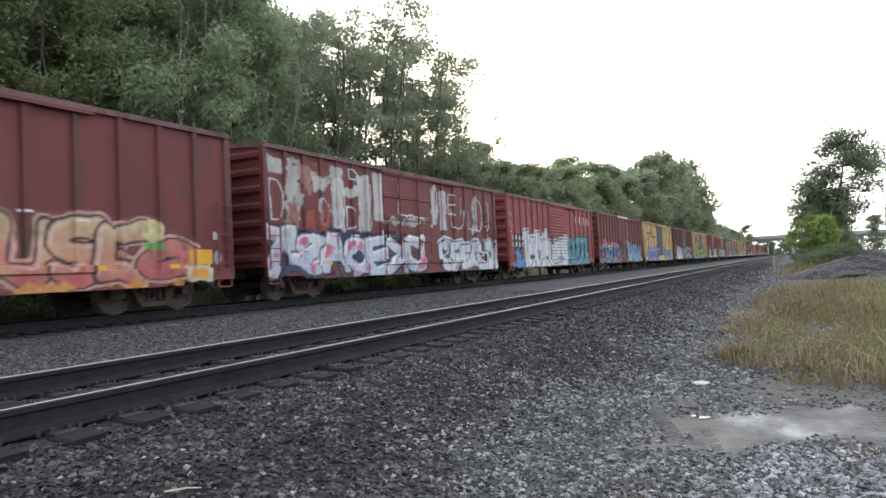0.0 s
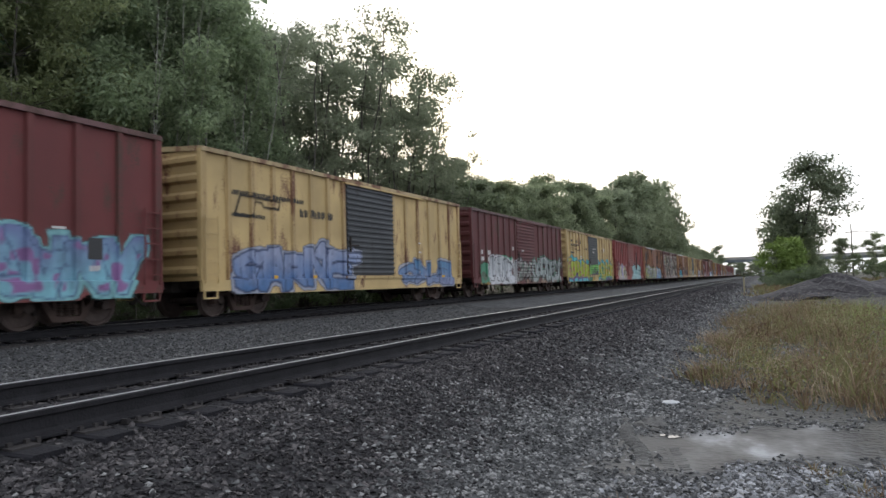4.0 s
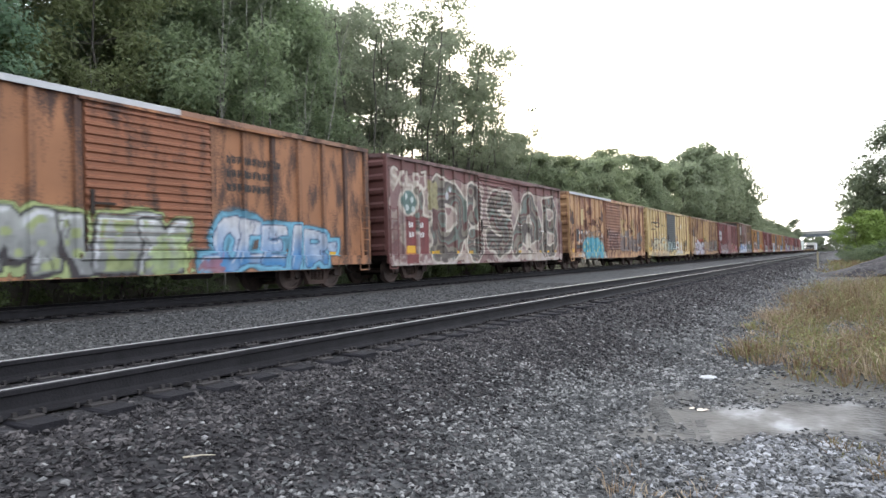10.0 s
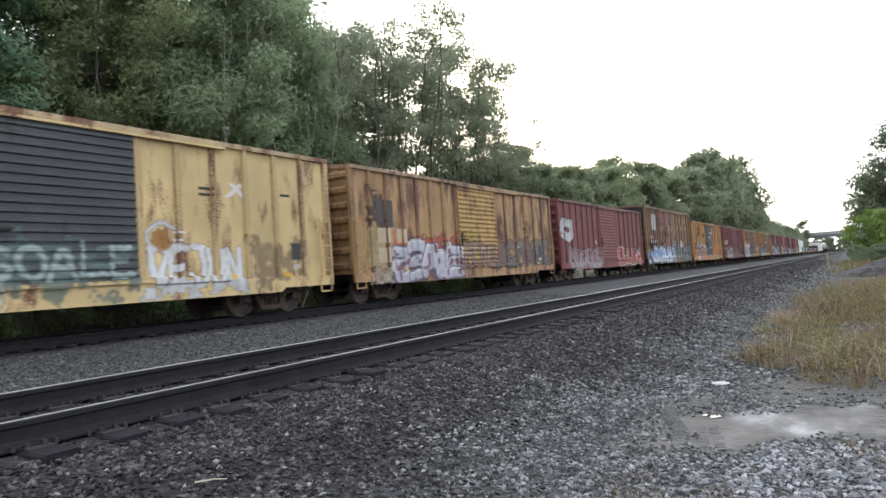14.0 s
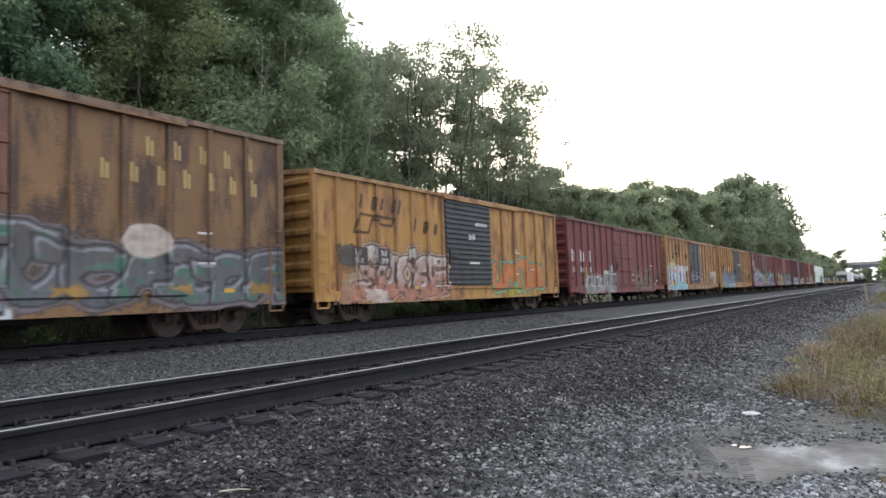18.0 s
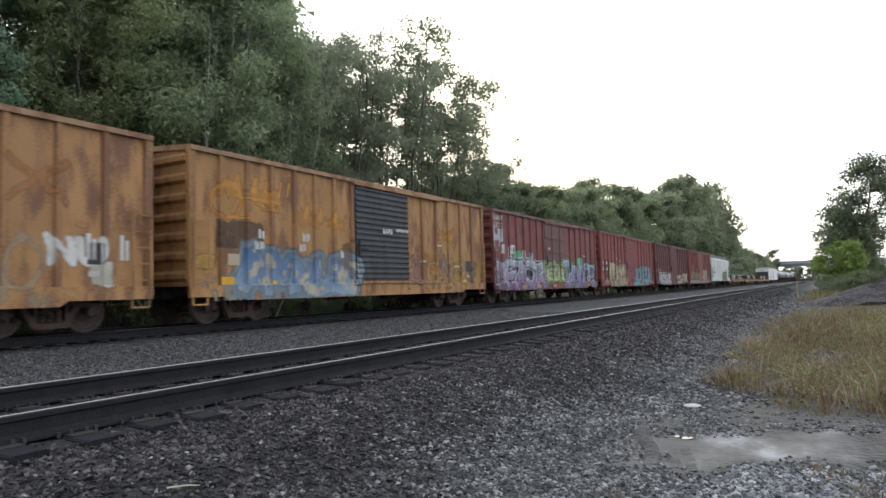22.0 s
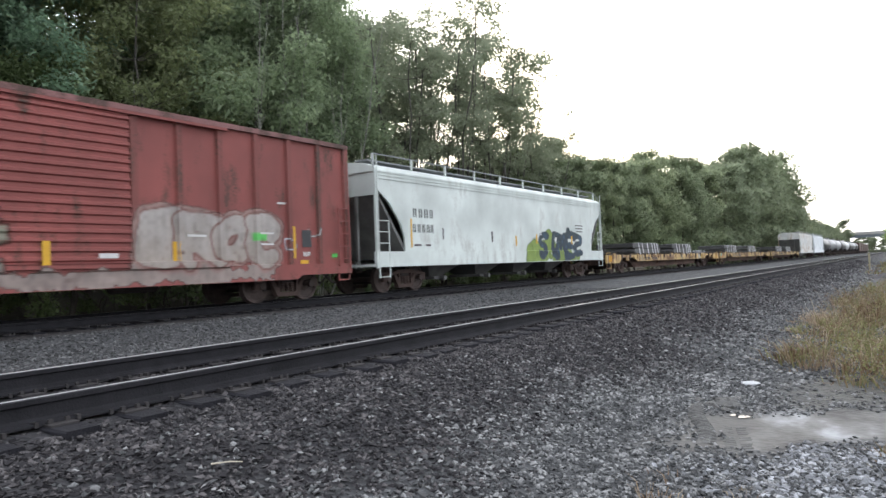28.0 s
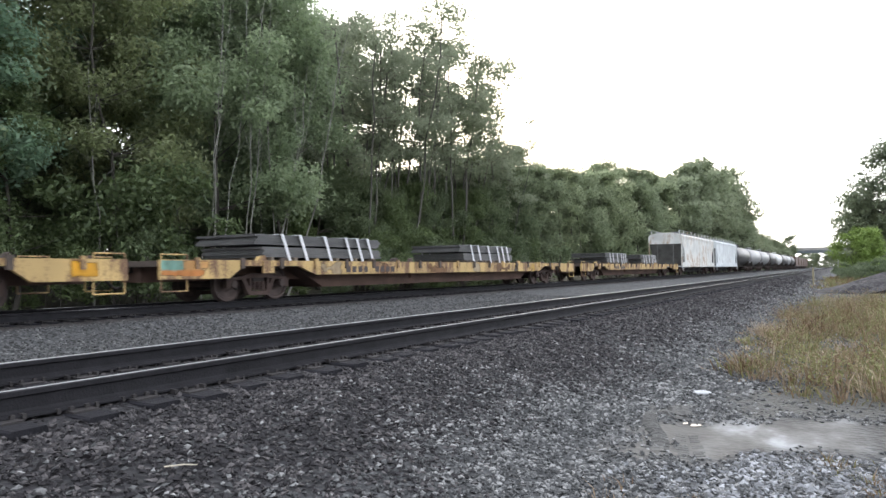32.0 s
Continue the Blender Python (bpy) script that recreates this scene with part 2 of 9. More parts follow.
def car_paint(name, base, rust, worn=0.4, rough=0.65, stretch=0.34):
    """Weathered car paint: noise-mottled, with rust that breaks out in streaks."""
    m = bpy.data.materials.new(name)
    n, l, b = nodes_of(m)
    tc, mp = n.new("ShaderNodeTexCoord"), n.new("ShaderNodeMapping")
    mp.inputs["Scale"].default_value = (1, 1.0, stretch)
    l.new(tc.outputs["Object"], mp.inputs[0])
    st, fi, big = n.new("ShaderNodeTexNoise"), n.new("ShaderNodeTexNoise"), n.new("ShaderNodeTexNoise")
    st.inputs["Scale"].default_value, st.inputs["Detail"].default_value = 3.0, 8
    fi.inputs["Scale"].default_value, fi.inputs["Detail"].default_value = 22, 6
    big.inputs["Scale"].default_value, big.inputs["Detail"].default_value = 0.55, 5
    l.new(mp.outputs[0], st.inputs["Vector"])
    l.new(tc.outputs["Object"], fi.inputs["Vector"])
    l.new(tc.outputs["Object"], big.inputs["Vector"])
    tone = ramp(n, [(0.3, tuple(c * 0.72 for c in base)), (0.7, tuple(min(1, c * 1.15) for c in base))])
    l.new(big.outputs["Fac"], tone.inputs[0])
    rr = ramp(n, [(0.62 - 0.26 * worn, (0, 0, 0)), (0.74 - 0.2 * worn, (1, 1, 1))])
    sm = n.new("ShaderNodeMath")
    sm.operation = "MULTIPLY_ADD"
    sm.inputs[1].default_value = 0.35
    l.new(fi.outputs["Fac"], sm.inputs[0])
    s2 = n.new("ShaderNodeMath")
    s2.operation = "MULTIPLY"
    s2.inputs[1].default_value = 0.7
    l.new(st.outputs["Fac"], s2.inputs[0])
    l.new(s2.outputs[0], sm.inputs[2])
    s3 = n.new("ShaderNodeMath")  # more rust in some stretches of the side than in others
    s3.operation = "MULTIPLY_ADD"
    s3.inputs[1].default_value = 0.5
    l.new(big.outputs["Fac"], s3.inputs[0])
    s4 = n.new("ShaderNodeMath")
    s4.operation = "SUBTRACT"
    s4.inputs[1].default_value = 0.25
    l.new(sm.outputs[0], s3.inputs[2])
    l.new(s3.outputs[0], s4.inputs[0])
    l.new(s4.outputs[0], rr.inputs[0])
    mx = n.new("ShaderNodeMixRGB")
    l.new(rr.outputs[0], mx.inputs[0])
    l.new(tone.outputs[0], mx.inputs[1])
    mx.inputs[2].default_value = (*rust, 1)
    col = mx.outputs[0]
    l.new(col, b.inputs["Base Color"])
    b.inputs["Roughness"].default_value = rough
    bp = n.new("ShaderNodeBump")
    bp.inputs["Strength"].default_value, bp.inputs["Distance"].default_value = 0.15, 0.02
    l.new(fi.outputs["Fac"], bp.inputs["Height"])
    l.new(bp.outputs[0], b.inputs["Normal"])
    return m


GROUND = gravel_ground()


def stone_material(name, low, mid, high):
    """Broken stone, each piece with its own grey: many dull ones, a few bright."""
    m = surface(name, low, high, 0.8, scale=5, fine=70, islands=0.62, bump=0.4, spec=0.4)
    e = [x for x in m.node_tree.nodes if x.type == "VALTORGB"][0].color_ramp
    k = e.elements.new(0.76)
    k.color = (*mid, 1)
    return m


STONE_PALE = stone_material("pale_ballast", (0.04, 0.0405, 0.041), (0.104, 0.1045, 0.1045), (0.275, 0.272, 0.266))
STONE_GREY = stone_material("grey_ballast", (0.027, 0.0272, 0.0275), (0.062, 0.062, 0.062), (0.17, 0.168, 0.165))
STONE_DARK = stone_material("fouled_ballast", (0.011, 0.0095, 0.0108), (0.0225, 0.0198, 0.0218), (0.1, 0.0905, 0.09))
STONE_WHITE = stone_material("limestone_gravel", (0.13, 0.132, 0.138), (0.22, 0.224, 0.234), (0.4, 0.405, 0.42))
RAIL_TOP = surface("polished_rail_head", (0.27, 0.265, 0.262), (0.5, 0.495, 0.49), 0.36, 1.0, scale=2, fine=30, bump=0.02, stretch=(1, 0.2, 1))
RAIL_SIDE = surface("rusty_rail_web", (0.0095, 0.009, 0.0104), (0.0225, 0.0215, 0.0245), 0.75, 0.0, scale=6, fine=50, bump=0.3, spec=0.2)
TIE = surface("creosoted_wood", (0.0075, 0.0072, 0.009), (0.022, 0.021, 0.0255), 0.85, scale=5, fine=30, bump=0.6, stretch=(0.3, 3, 3), spec=0.2)
TIE_PLATE = surface("tie_plate_steel", (0.02, 0.018, 0.0185), (0.052, 0.046, 0.045), 0.7, 0.3)
STEEL_DARK = surface("grimy_black_steel", (0.018, 0.015, 0.014), (0.05, 0.041, 0.036), 0.8, 0.0, scale=3, fine=30, spec=0.2)
TRUCK_STEEL = surface("rust_brown_cast_steel", (0.032, 0.022, 0.019), (0.092, 0.062, 0.053), 0.8, 0.0, scale=3, fine=30, spec=0.2)
WHEEL = surface("wheel_steel", (0.034, 0.025, 0.023), (0.1, 0.073, 0.064), 0.7, 0.0, spec=0.25)
BARK = surface("pale_bark", (0.12, 0.115, 0.1), (0.31, 0.3, 0.265), 0.9, scale=3, fine=20, stretch=(2, 2, 0.4), bump=0.5)
BARK_DARK = surface("dark_bark", (0.03, 0.026, 0.022), (0.09, 0.078, 0.065), 0.9, scale=3, fine=20, stretch=(2, 2, 0.4), bump=0.5)
LEAF = leaf_material("summer_leaves", (0.155, 0.205, 0.125), (0.38, 0.455, 0.265), 0.62)
# the shade under tall crowns is put into these two understory leaf colours
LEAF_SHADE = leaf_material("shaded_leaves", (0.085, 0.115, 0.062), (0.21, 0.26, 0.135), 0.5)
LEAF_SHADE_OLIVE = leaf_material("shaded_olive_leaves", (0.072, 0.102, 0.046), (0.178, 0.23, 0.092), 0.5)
LEAF_BLUE = leaf_material("blue_green_leaves", (0.13, 0.205, 0.14), (0.29, 0.42, 0.27), 0.62)
LEAF_OLIVE = leaf_material("olive_leaves", (0.16, 0.188, 0.10), (0.325, 0.365, 0.17), 0.6)
LEAF_DULL = leaf_material("dull_backlit_leaves", (0.20, 0.235, 0.16), (0.40, 0.43, 0.30), 0.68)
BARK_GREY = surface("grey_brown_bark", (0.06, 0.054, 0.048), (0.15, 0.138, 0.122), 0.9, scale=3, fine=20, stretch=(2, 2, 0.4), bump=0.5)
LEAF_BRIGHT = leaf_material("bright_green_leaves", (0.15, 0.22, 0.05), (0.32, 0.42, 0.12), 0.5)
LEAF_DARK = leaf_material("deep_green_leaves", (0.10, 0.125, 0.085), (0.21, 0.24, 0.15), 0.4)
# haze over the row and far trees is put into these greyer leaf colours
LEAF_ROW_HAZE = leaf_material("hazed_row_leaves", (0.17, 0.21, 0.13), (0.39, 0.435, 0.265), 0.74)
LEAF_FAR_HAZE = leaf_material("hazed_far_leaves", (0.165, 0.2, 0.125), (0.335, 0.375, 0.24), 0.68)
# ---- mesh helpers ----
def add_box(bm, x0, x1, y0, y1, z0, z1):
    v = [bm.verts.new((x, y, z)) for x in (x0, x1) for y in (y0, y1) for z in (z0, z1)]
    for f in ((0, 1, 3, 2), (4, 6, 7, 5), (0, 4, 5, 1), (2, 3, 7, 6), (0, 2, 6, 4), (1, 5, 7, 3)):
        bm.faces.new([v[i] for i in f])
    return v


def add_prism(bm, poly, axis, a, b):
    """A prism over a polygon of 2D points, along axis 'x', 'y' or 'z' from a to b."""
    def at(p, t):
        return {"x": (t, p[0], p[1]), "y": (p[0], t, p[1]), "z": (p[0], p[1], t)}[axis]
    va, vb = [bm.verts.new(at(p, a)) for p in poly], [bm.verts.new(at(p, b)) for p in poly]
    k = len(poly)
    bm.faces.new(va[::-1])
    bm.faces.new(vb)
    for i in range(k):
        bm.faces.new((va[i], va[(i + 1) % k], vb[(i + 1) % k], vb[i]))


def add_tube(bm, p, q, r0, r1=None, sides=6):
    p, q = Vector(p), Vector(q)
    d = (q - p).normalized()
    u = d.orthogonal().normalized()
    w = d.cross(u)
    r1 = r0 if r1 is None else r1
    rings = []
    for c, r in ((p, r0), (q, r1)):
        rings.append([bm.verts.new(c + (u * math.cos(2 * math.pi * i / sides) + w * math.sin(2 * math.pi * i / sides)) * r) for i in range(sides)])
    for i in range(sides):
        bm.faces.new((rings[0][i], rings[0][(i + 1) % sides], rings[1][(i + 1) % sides], rings[1][i]))
    bm.faces.new(rings[0][::-1])
    bm.faces.new(rings[1])


def add_lathe(bm, profile, axis, centre, sides=24):
    """A turned body: profile of (along, radius), round an axis through centre."""
    cx, cy, cz = centre
    rings = []
    for a, r in profile:
        ring = []
        for i in range(sides):
            c, s = math.cos(2 * math.pi * i / sides) * r, math.sin(2 * math.pi * i / sides) * r
            ring.append(bm.verts.new({"x": (cx + a, cy + c, cz + s), "y": (cx + s, cy + a, cz + c), "z": (cx + c, cy + s, cz + a)}[axis]))
        rings.append(ring)
    for r0, r1 in zip(rings, rings[1:]):
        for i in range(sides):
            bm.faces.new((r0[i], r0[(i + 1) % sides], r1[(i + 1) % sides], r1[i]))
    bm.faces.new(rings[0][::-1])
    bm.faces.new(rings[-1])


def mesh_of(name, bm, material=None, smooth=False):
    me = bpy.data.meshes.new(name)
    bmesh.ops.recalc_face_normals(bm, faces=bm.faces)
    bm.to_mesh(me)
    bm.free()
    if material:
        me.materials.append(material)
    if smooth:
        me.shade_smooth()
    return me


def part(name, bm, material, parent, label="", smooth=False):
    ob = new(name, mesh_of(name, bm, material, smooth) if isinstance(bm, bmesh.types.BMesh) else bm)
    ob.parent = parent
    if label:
        ob["label"] = label
    return ob


def soup(name, verts, faces, material):
    """A mesh from arrays of points and of equal-sized faces."""
    me = bpy.data.meshes.new(name)
    verts, faces = np.asarray(verts, np.float32), np.asarray(faces, np.int32)
    k = faces.shape[1]
    me.vertices.add(len(verts))
    me.vertices.foreach_set("co", verts.ravel())
    me.loops.add(faces.size)
    me.loops.foreach_set("vertex_index", faces.ravel())
    me.polygons.add(len(faces))
    me.polygons.foreach_set("loop_start", np.arange(0, faces.size, k, dtype=np.int32))
    me.update(calc_edges=True)
    me.shade_flat()
    me.materials.append(material)
    return me


# ---- the lie of the land, seen across the tracks ----
TRACK_1, TRACK_2 = -5.33, -14.7  # centre lines; rail heads lie at height 0
SECTION = [(-900, 6.0), (-60, 3.0), (-34, 1.2), (-24, -0.2), (-19.5, -0.75), (-18.0, -0.62), (-16.7, -0.26), (-16.2, -0.22), (-13.2, -0.22), (-12.7, -0.25), (-11.6, -0.42), (-8.4, -0.42),
           (-7.4, -0.32), (-6.7, -0.24), (-6.3, -0.205), (-4.5, -0.205), (-4.1, -0.25), (-3.6, -0.31), (-2.5, -0.62), (-1.9, -0.74), (-1.2, -0.785), (0.8, -0.785), (3.5, -0.7), (9, -0.4), (20, 0.2), (60, 1.0), (900, 4.0)]


def land(x):
    return float(np.interp(x, [p[0] for p in SECTION], [p[1] for p in SECTION]))


def build_ground():
    ys = [-900, -200, -60, -20, -8, 0, 8, 16, 30, 60, 120, 200, 350, 700, 2500]
    xs = [p[0] for p in SECTION]
    verts = [(x, y, z) for y in ys for x, z in SECTION]
    k = len(xs)
    faces = [(j * k + i, j * k + i + 1, (j + 1) * k + i + 1, (j + 1) * k + i) for j in range(len(ys) - 1) for i in range(k - 1)]
    tagged(new("ground", soup("ground", verts, faces, GROUND)), "grey gravel ground with railway embankment and a wet paved patch", "ground", kind="structure")


build_ground()



def build_track(centre, name, tie_from, tie_to):
    track = tagged(new(name), "railway track with steel rails on creosoted wooden ties in ballast", "railway track", kind="structure")
    section = [(0.07, -0.18), (0.07, -0.168), (0.02, -0.15), (0.011, -0.13), (0.011, -0.05), (0.036, -0.038), (0.037, -0.008), (0.03, -0.001), (-0.03, -0.001), (-0.037, -0.008), (-0.036, -0.038), (-0.011, -0.05), (-0.011, -0.13), (-0.02, -0.15), (-0.07, -0.168), (-0.07, -0.18)]
    for s in (-0.755, 0.755):
        bm = bmesh.new()
        add_prism(bm, [(centre + s + x, z) for x, z in section], "y", -150, 900)
        worn = 0.011 if s > 0 else 0.021  # width that the wheels polish
        rail = part("rail", bm, RAIL_SIDE, track, "rusty steel rail")
        bm = bmesh.new()
        add_prism(bm, [(centre + s + worn, -0.001), (centre + s + worn - 0.004, 0.003), (centre + s - worn + 0.004, 0.003), (centre + s - worn, -0.001)], "y", -150, 900)
        part("running_surface", bm, RAIL_TOP, rail, "polished bright rail head")
    bm = bmesh.new()
    add_prism(bm, [(-0.112, -0.36), (0.112, -0.36), (0.115, -0.2), (0.1, -0.185), (-0.1, -0.185), (-0.115, -0.2)], "x", -1.16, 1.16)
    tie_me = mesh_of("tie", bm, TIE)
    bm = bmesh.new()
    for s in (0.0,):
        add_box(bm, s - 0.19, s + 0.19, -0.09, 0.09, -0.187, -0.172)
        for e in (-0.1, 0.1):
            for f in (-0.055, 0.055):
                add_box(bm, s + e - 0.014, s + e + 0.014, f - 0.014, f + 0.014, -0.18, -0.145)
        for f in (-0.135, 0.135):
            add_box(bm, s - 0.09, s + 0.1, f - 0.012, f + 0.012, -0.185, -0.15)
    plate_me = mesh_of("tie_plate", bm, TIE_PLATE)
    rnd = random.Random(5)
    y, k = tie_from, 0
    while y < tie_to:
        tie = part("tie", tie_me, None, track)
        tie.matrix_basis = pose(centre + rnd.uniform(-0.04, 0.04), y + rnd.uniform(-0.02, 0.02), rnd.uniform(-0.022, 0.0), 0, 0, rnd.uniform(-1.2, 1.2))
        for s in (-0.755, 0.755):
            part("tie_plate", plate_me, None, tie).matrix_basis = pose(s, 0, 0)
        y += 0.465
    return track


build_track(TRACK_1, "track_near", -1.0, 62.0)
build_track(TRACK_2, "track_far", 3.0, 40.0)
# ---- the train ----
SPEED = 13.38
WHEEL_R = 0.46


def wheelset_mesh():
    bm = bmesh.new()
    add_tube(bm, (-0.8, 0, 0), (0.8, 0, 0), 0.085, sides=10)
    for s in (-1, 1):
        prof = [(0.0, 0.10), (0.0, 0.2), (0.02, 0.33), (-0.01, 0.385), (-0.01, WHEEL_R + 0.025), (0.025, WHEEL_R + 0.02), (0.035, WHEEL_R), (0.125, WHEEL_R - 0.006), (0.125, 0.39), (0.09, 0.36), (0.06, 0.2), (0.09, 0.1)]
        add_lathe(bm, [(s * (0.705 + a), r) for a, r in prof], "x", (0, 0, 0), 22)
        for i in range(6):  # cast marks on the plate of the wheel
            a = math.pi * i / 3
            c, d = math.cos(a) * 0.27, math.sin(a) * 0.27
            add_box(bm, s * 0.755 - 0.012, s * 0.755 + 0.012, c - 0.03, c + 0.03, d - 0.03, d + 0.03)
        add_tube(bm, (s * 0.8, 0, 0), (s * 1.06, 0, 0), 0.07, sides=8)
        add_tube(bm, (s * 1.02, 0, 0), (s * 1.1, 0, 0), 0.105, sides=8)
    return mesh_of("wheelset", bm, WHEEL)


def sideframe_mesh(s):
    """A cast truck side: arched top bar, sloping struts, springs in the middle, journal boxes at the ends."""
    bm = bmesh.new()
    x0, x1 = s * 0.93, s * 1.08
    top = [(-1.12, 0.36), (-1.12, 0.62), (-0.62, 0.66), (-0.34, 0.74), (0.34, 0.74), (0.62, 0.66), (1.12, 0.62), (1.12, 0.36), (0.98, 0.36), (0.92, 0.56), (0.6, 0.58), (0.34, 0.62), (-0.34, 0.62), (-0.6, 0.58), (-0.92, 0.56), (-0.98, 0.36)]
    add_prism(bm, top[:8] + top[8:], "x", x0, x1)
    add_prism(bm, [(-0.62, 0.6), (-0.5, 0.62), (-0.26, 0.26), (0.26, 0.26), (0.5, 0.62), (0.62, 0.6), (0.36, 0.15), (-0.36, 0.15)], "x", x0, x1)
    for e in (-0.34, 0.3):
        add_box(bm, x0, x1, e, e + 0.07, 0.26, 0.64)
    for y in (-0.17, 0.0, 0.17):
        for k in range(5):
            add_tube(bm, (s * 1.02, y, 0.28 + 0.05 * k), (s * 1.02, y, 0.315 + 0.05 * k), 0.075, sides=8)
    return mesh_of("side_frame", bm, TRUCK_STEEL)


def bolster_mesh():
    bm = bmesh.new()
    add_box(bm, -1.05, 1.05, -0.2, 0.2, 0.52, 0.68)
    add_box(bm, -0.35, 0.35, -0.3, 0.3, 0.6, 0.78)
    add_box(bm, -0.85, 0.85, -0.62, -0.54, 0.3, 0.42)
    add_box(bm, -0.85, 0.85, 0.54, 0.62, 0.3, 0.42)
    return mesh_of("bolster", bm, STEEL_DARK)


WHEELSET, SIDEFRAMES, BOLSTER = wheelset_mesh(), [sideframe_mesh(-1), sideframe_mesh(1)], bolster_mesh()


def coupler_mesh():
    bm = bmesh.new()
    add_box(bm, -0.09, 0.09, -0.35, 0.42, 0.78, 0.94)
    add_prism(bm, [(-0.2, 0.3), (-0.2, 0.55), (-0.05, 0.62), (0.16, 0.5), (0.19, 0.3)], "z", 0.72, 1.0)
    add_tube(bm, (0.32, 0.1, 0.75), (0.36, 0.45, 0.42), 0.03)
    add_tube(bm, (0.36, 0.45, 0.42), (0.34, 0.58, 0.45), 0.03)
    return mesh_of("coupler", bm, STEEL_DARK)


COUPLER = coupler_mesh()
ROLLING = []  # (wheelset, car's front at the start, offset)
TRAIN = []  # (car, place of its middle at the start)


def running_gear(car, front, length, inset):
    for e, y in enumerate((-length / 2 + inset, length / 2 - inset)):
        truck = part("truck", BOLSTER, None, car)
        truck.matrix_basis = pose(0, y, 0)
        for s in (0, 1):
            part("side_frame", SIDEFRAMES[s], None, truck)
        for a in (-0.87, 0.87):
            w = part("wheelset", WHEELSET, None, truck)
            w.matrix_basis = pose(0, a, WHEEL_R)
            ROLLING.append((w, front, a))
    for s in (-1, 1):
        c = part("coupler", COUPLER, None, car)
        c.matrix_basis = pose(0, s * length / 2, 0, 0, 0, 0 if s > 0 else 180)


def start_car(name, label, front, length, category="freight car"):
    car = tagged(new(name), label, category, "cars of the freight train")
    TRAIN.append((car, front + length / 2))
    return car


MESHES = {}


def shared(key, maker):
    """A mesh made once for all cars of one build; each car lays its own paint on it."""
    if key not in MESHES:
        bm = bmesh.new()
        maker(bm)
        MESHES[key] = mesh_of(key[0], bm)
        MESHES[key].materials.append(None)
    return MESHES[key]


def painted(name, me, paint, parent, label=""):
    ob = part(name, me, None, parent, label)
    ob.material_slots[0].link = "OBJECT"
    ob.material_slots[0].material = paint
    return ob


# ---- sprayed paint: letter-like forms drawn from strokes, laid as a thin skin over a car's side ----
def hue(r, g, b):
    """A colour given as it reads on screen, 0 to 255."""
    return tuple(0.93 * ((c / 255 + 0.055) / 1.055) ** 2.4 for c in (r, g, b))


def bow(cx, cy, rx, ry, a0, a1, k=9):
    return [(cx + rx * math.cos(radians(a0 + (a1 - a0) * i / k)), cy + ry * math.sin(radians(a0 + (a1 - a0) * i / k))) for i in range(k + 1)]


FORM = {}
FORM["A"] = [[(0, 0), (0.42, 1), (0.58, 1), (1, 0)], [(0.2, 0.36), (0.8, 0.36)]]
FORM["B"] = [[(0.1, 0), (0.1, 1)] + bow(0.45, 0.75, 0.42, 0.25, 90, -90) + [(0.15, 0.5)] + bow(0.45, 0.25, 0.5, 0.25, 90, -90) + [(0.1, 0)]]
FORM["C"] = [bow(0.55, 0.5, 0.5, 0.5, 50, 310)]
FORM["D"] = [[(0.1, 0), (0.1, 1)] + bow(0.4, 0.5, 0.55, 0.5, 90, -90) + [(0.1, 0)]]
FORM["E"] = [[(0.95, 1), (0.1, 1), (0.1, 0), (0.95, 0)], [(0.1, 0.5), (0.8, 0.5)]]
FORM["H"] = [[(0.1, 0), (0.1, 1)], [(0.9, 0), (0.9, 1)], [(0.1, 0.46), (0.9, 0.54)]]
FORM["I"] = [[(0.5, 0), (0.5, 1)]]
FORM["J"] = [[(0.2, 1), (0.8, 1), (0.8, 0.3)] + bow(0.45, 0.28, 0.35, 0.28, 0, -160)]
FORM["K"] = [[(0.1, 0), (0.1, 1)], [(0.95, 1), (0.2, 0.45), (1, 0)]]
FORM["L"] = [[(0.15, 1), (0.12, 0.05), (0.95, 0)]]
FORM["M"] = [[(0.02, 0), (0.15, 1), (0.5, 0.35), (0.85, 1), (0.98, 0)]]
FORM["N"] = [[(0.1, 0), (0.1, 1), (0.9, 0), (0.9, 1)]]
FORM["O"] = [bow(0.5, 0.5, 0.45, 0.5, 0, 360, 16)]
FORM["P"] = [[(0.1, 0), (0.1, 1)] + bow(0.45, 0.7, 0.5, 0.3, 90, -90) + [(0.1, 0.4)]]
FORM["R"] = FORM["P"] + [[(0.4, 0.42), (1, 0)]]
FORM["S"] = [bow(0.55, 0.74, 0.4, 0.26, 30, 270) + bow(0.5, 0.24, 0.42, 0.24, 90, -150)]
FORM["T"] = [[(0, 1), (1, 1)], [(0.5, 1), (0.5, 0)]]
FORM["U"] = [[(0.08, 1), (0.08, 0.35)] + bow(0.5, 0.35, 0.42, 0.35, 180, 360) + [(0.92, 1)]]
FORM["V"] = [[(0, 1), (0.5, 0), (1, 1)]]
FORM["W"] = [[(0, 1), (0.2, 0), (0.5, 0.75), (0.8, 0), (1, 1)]]
FORM["X"] = [[(0, 0), (1, 1)], [(0, 1), (1, 0)]]
FORM["Z"] = [[(0.05, 1), (0.95, 1), (0.05, 0), (0.95, 0)]]
FORM["rail"] = [[(0, 0), (0.12, 1), (1, 0.92), (0.96, 0.5), (0.62, 0.55), (0.58, 0.75), (0.44, 0.78), (0.36, 0.02), (0, 0)]]
FORM["."] = [[(0.4, 0.5), (0.6, 0.5)]]
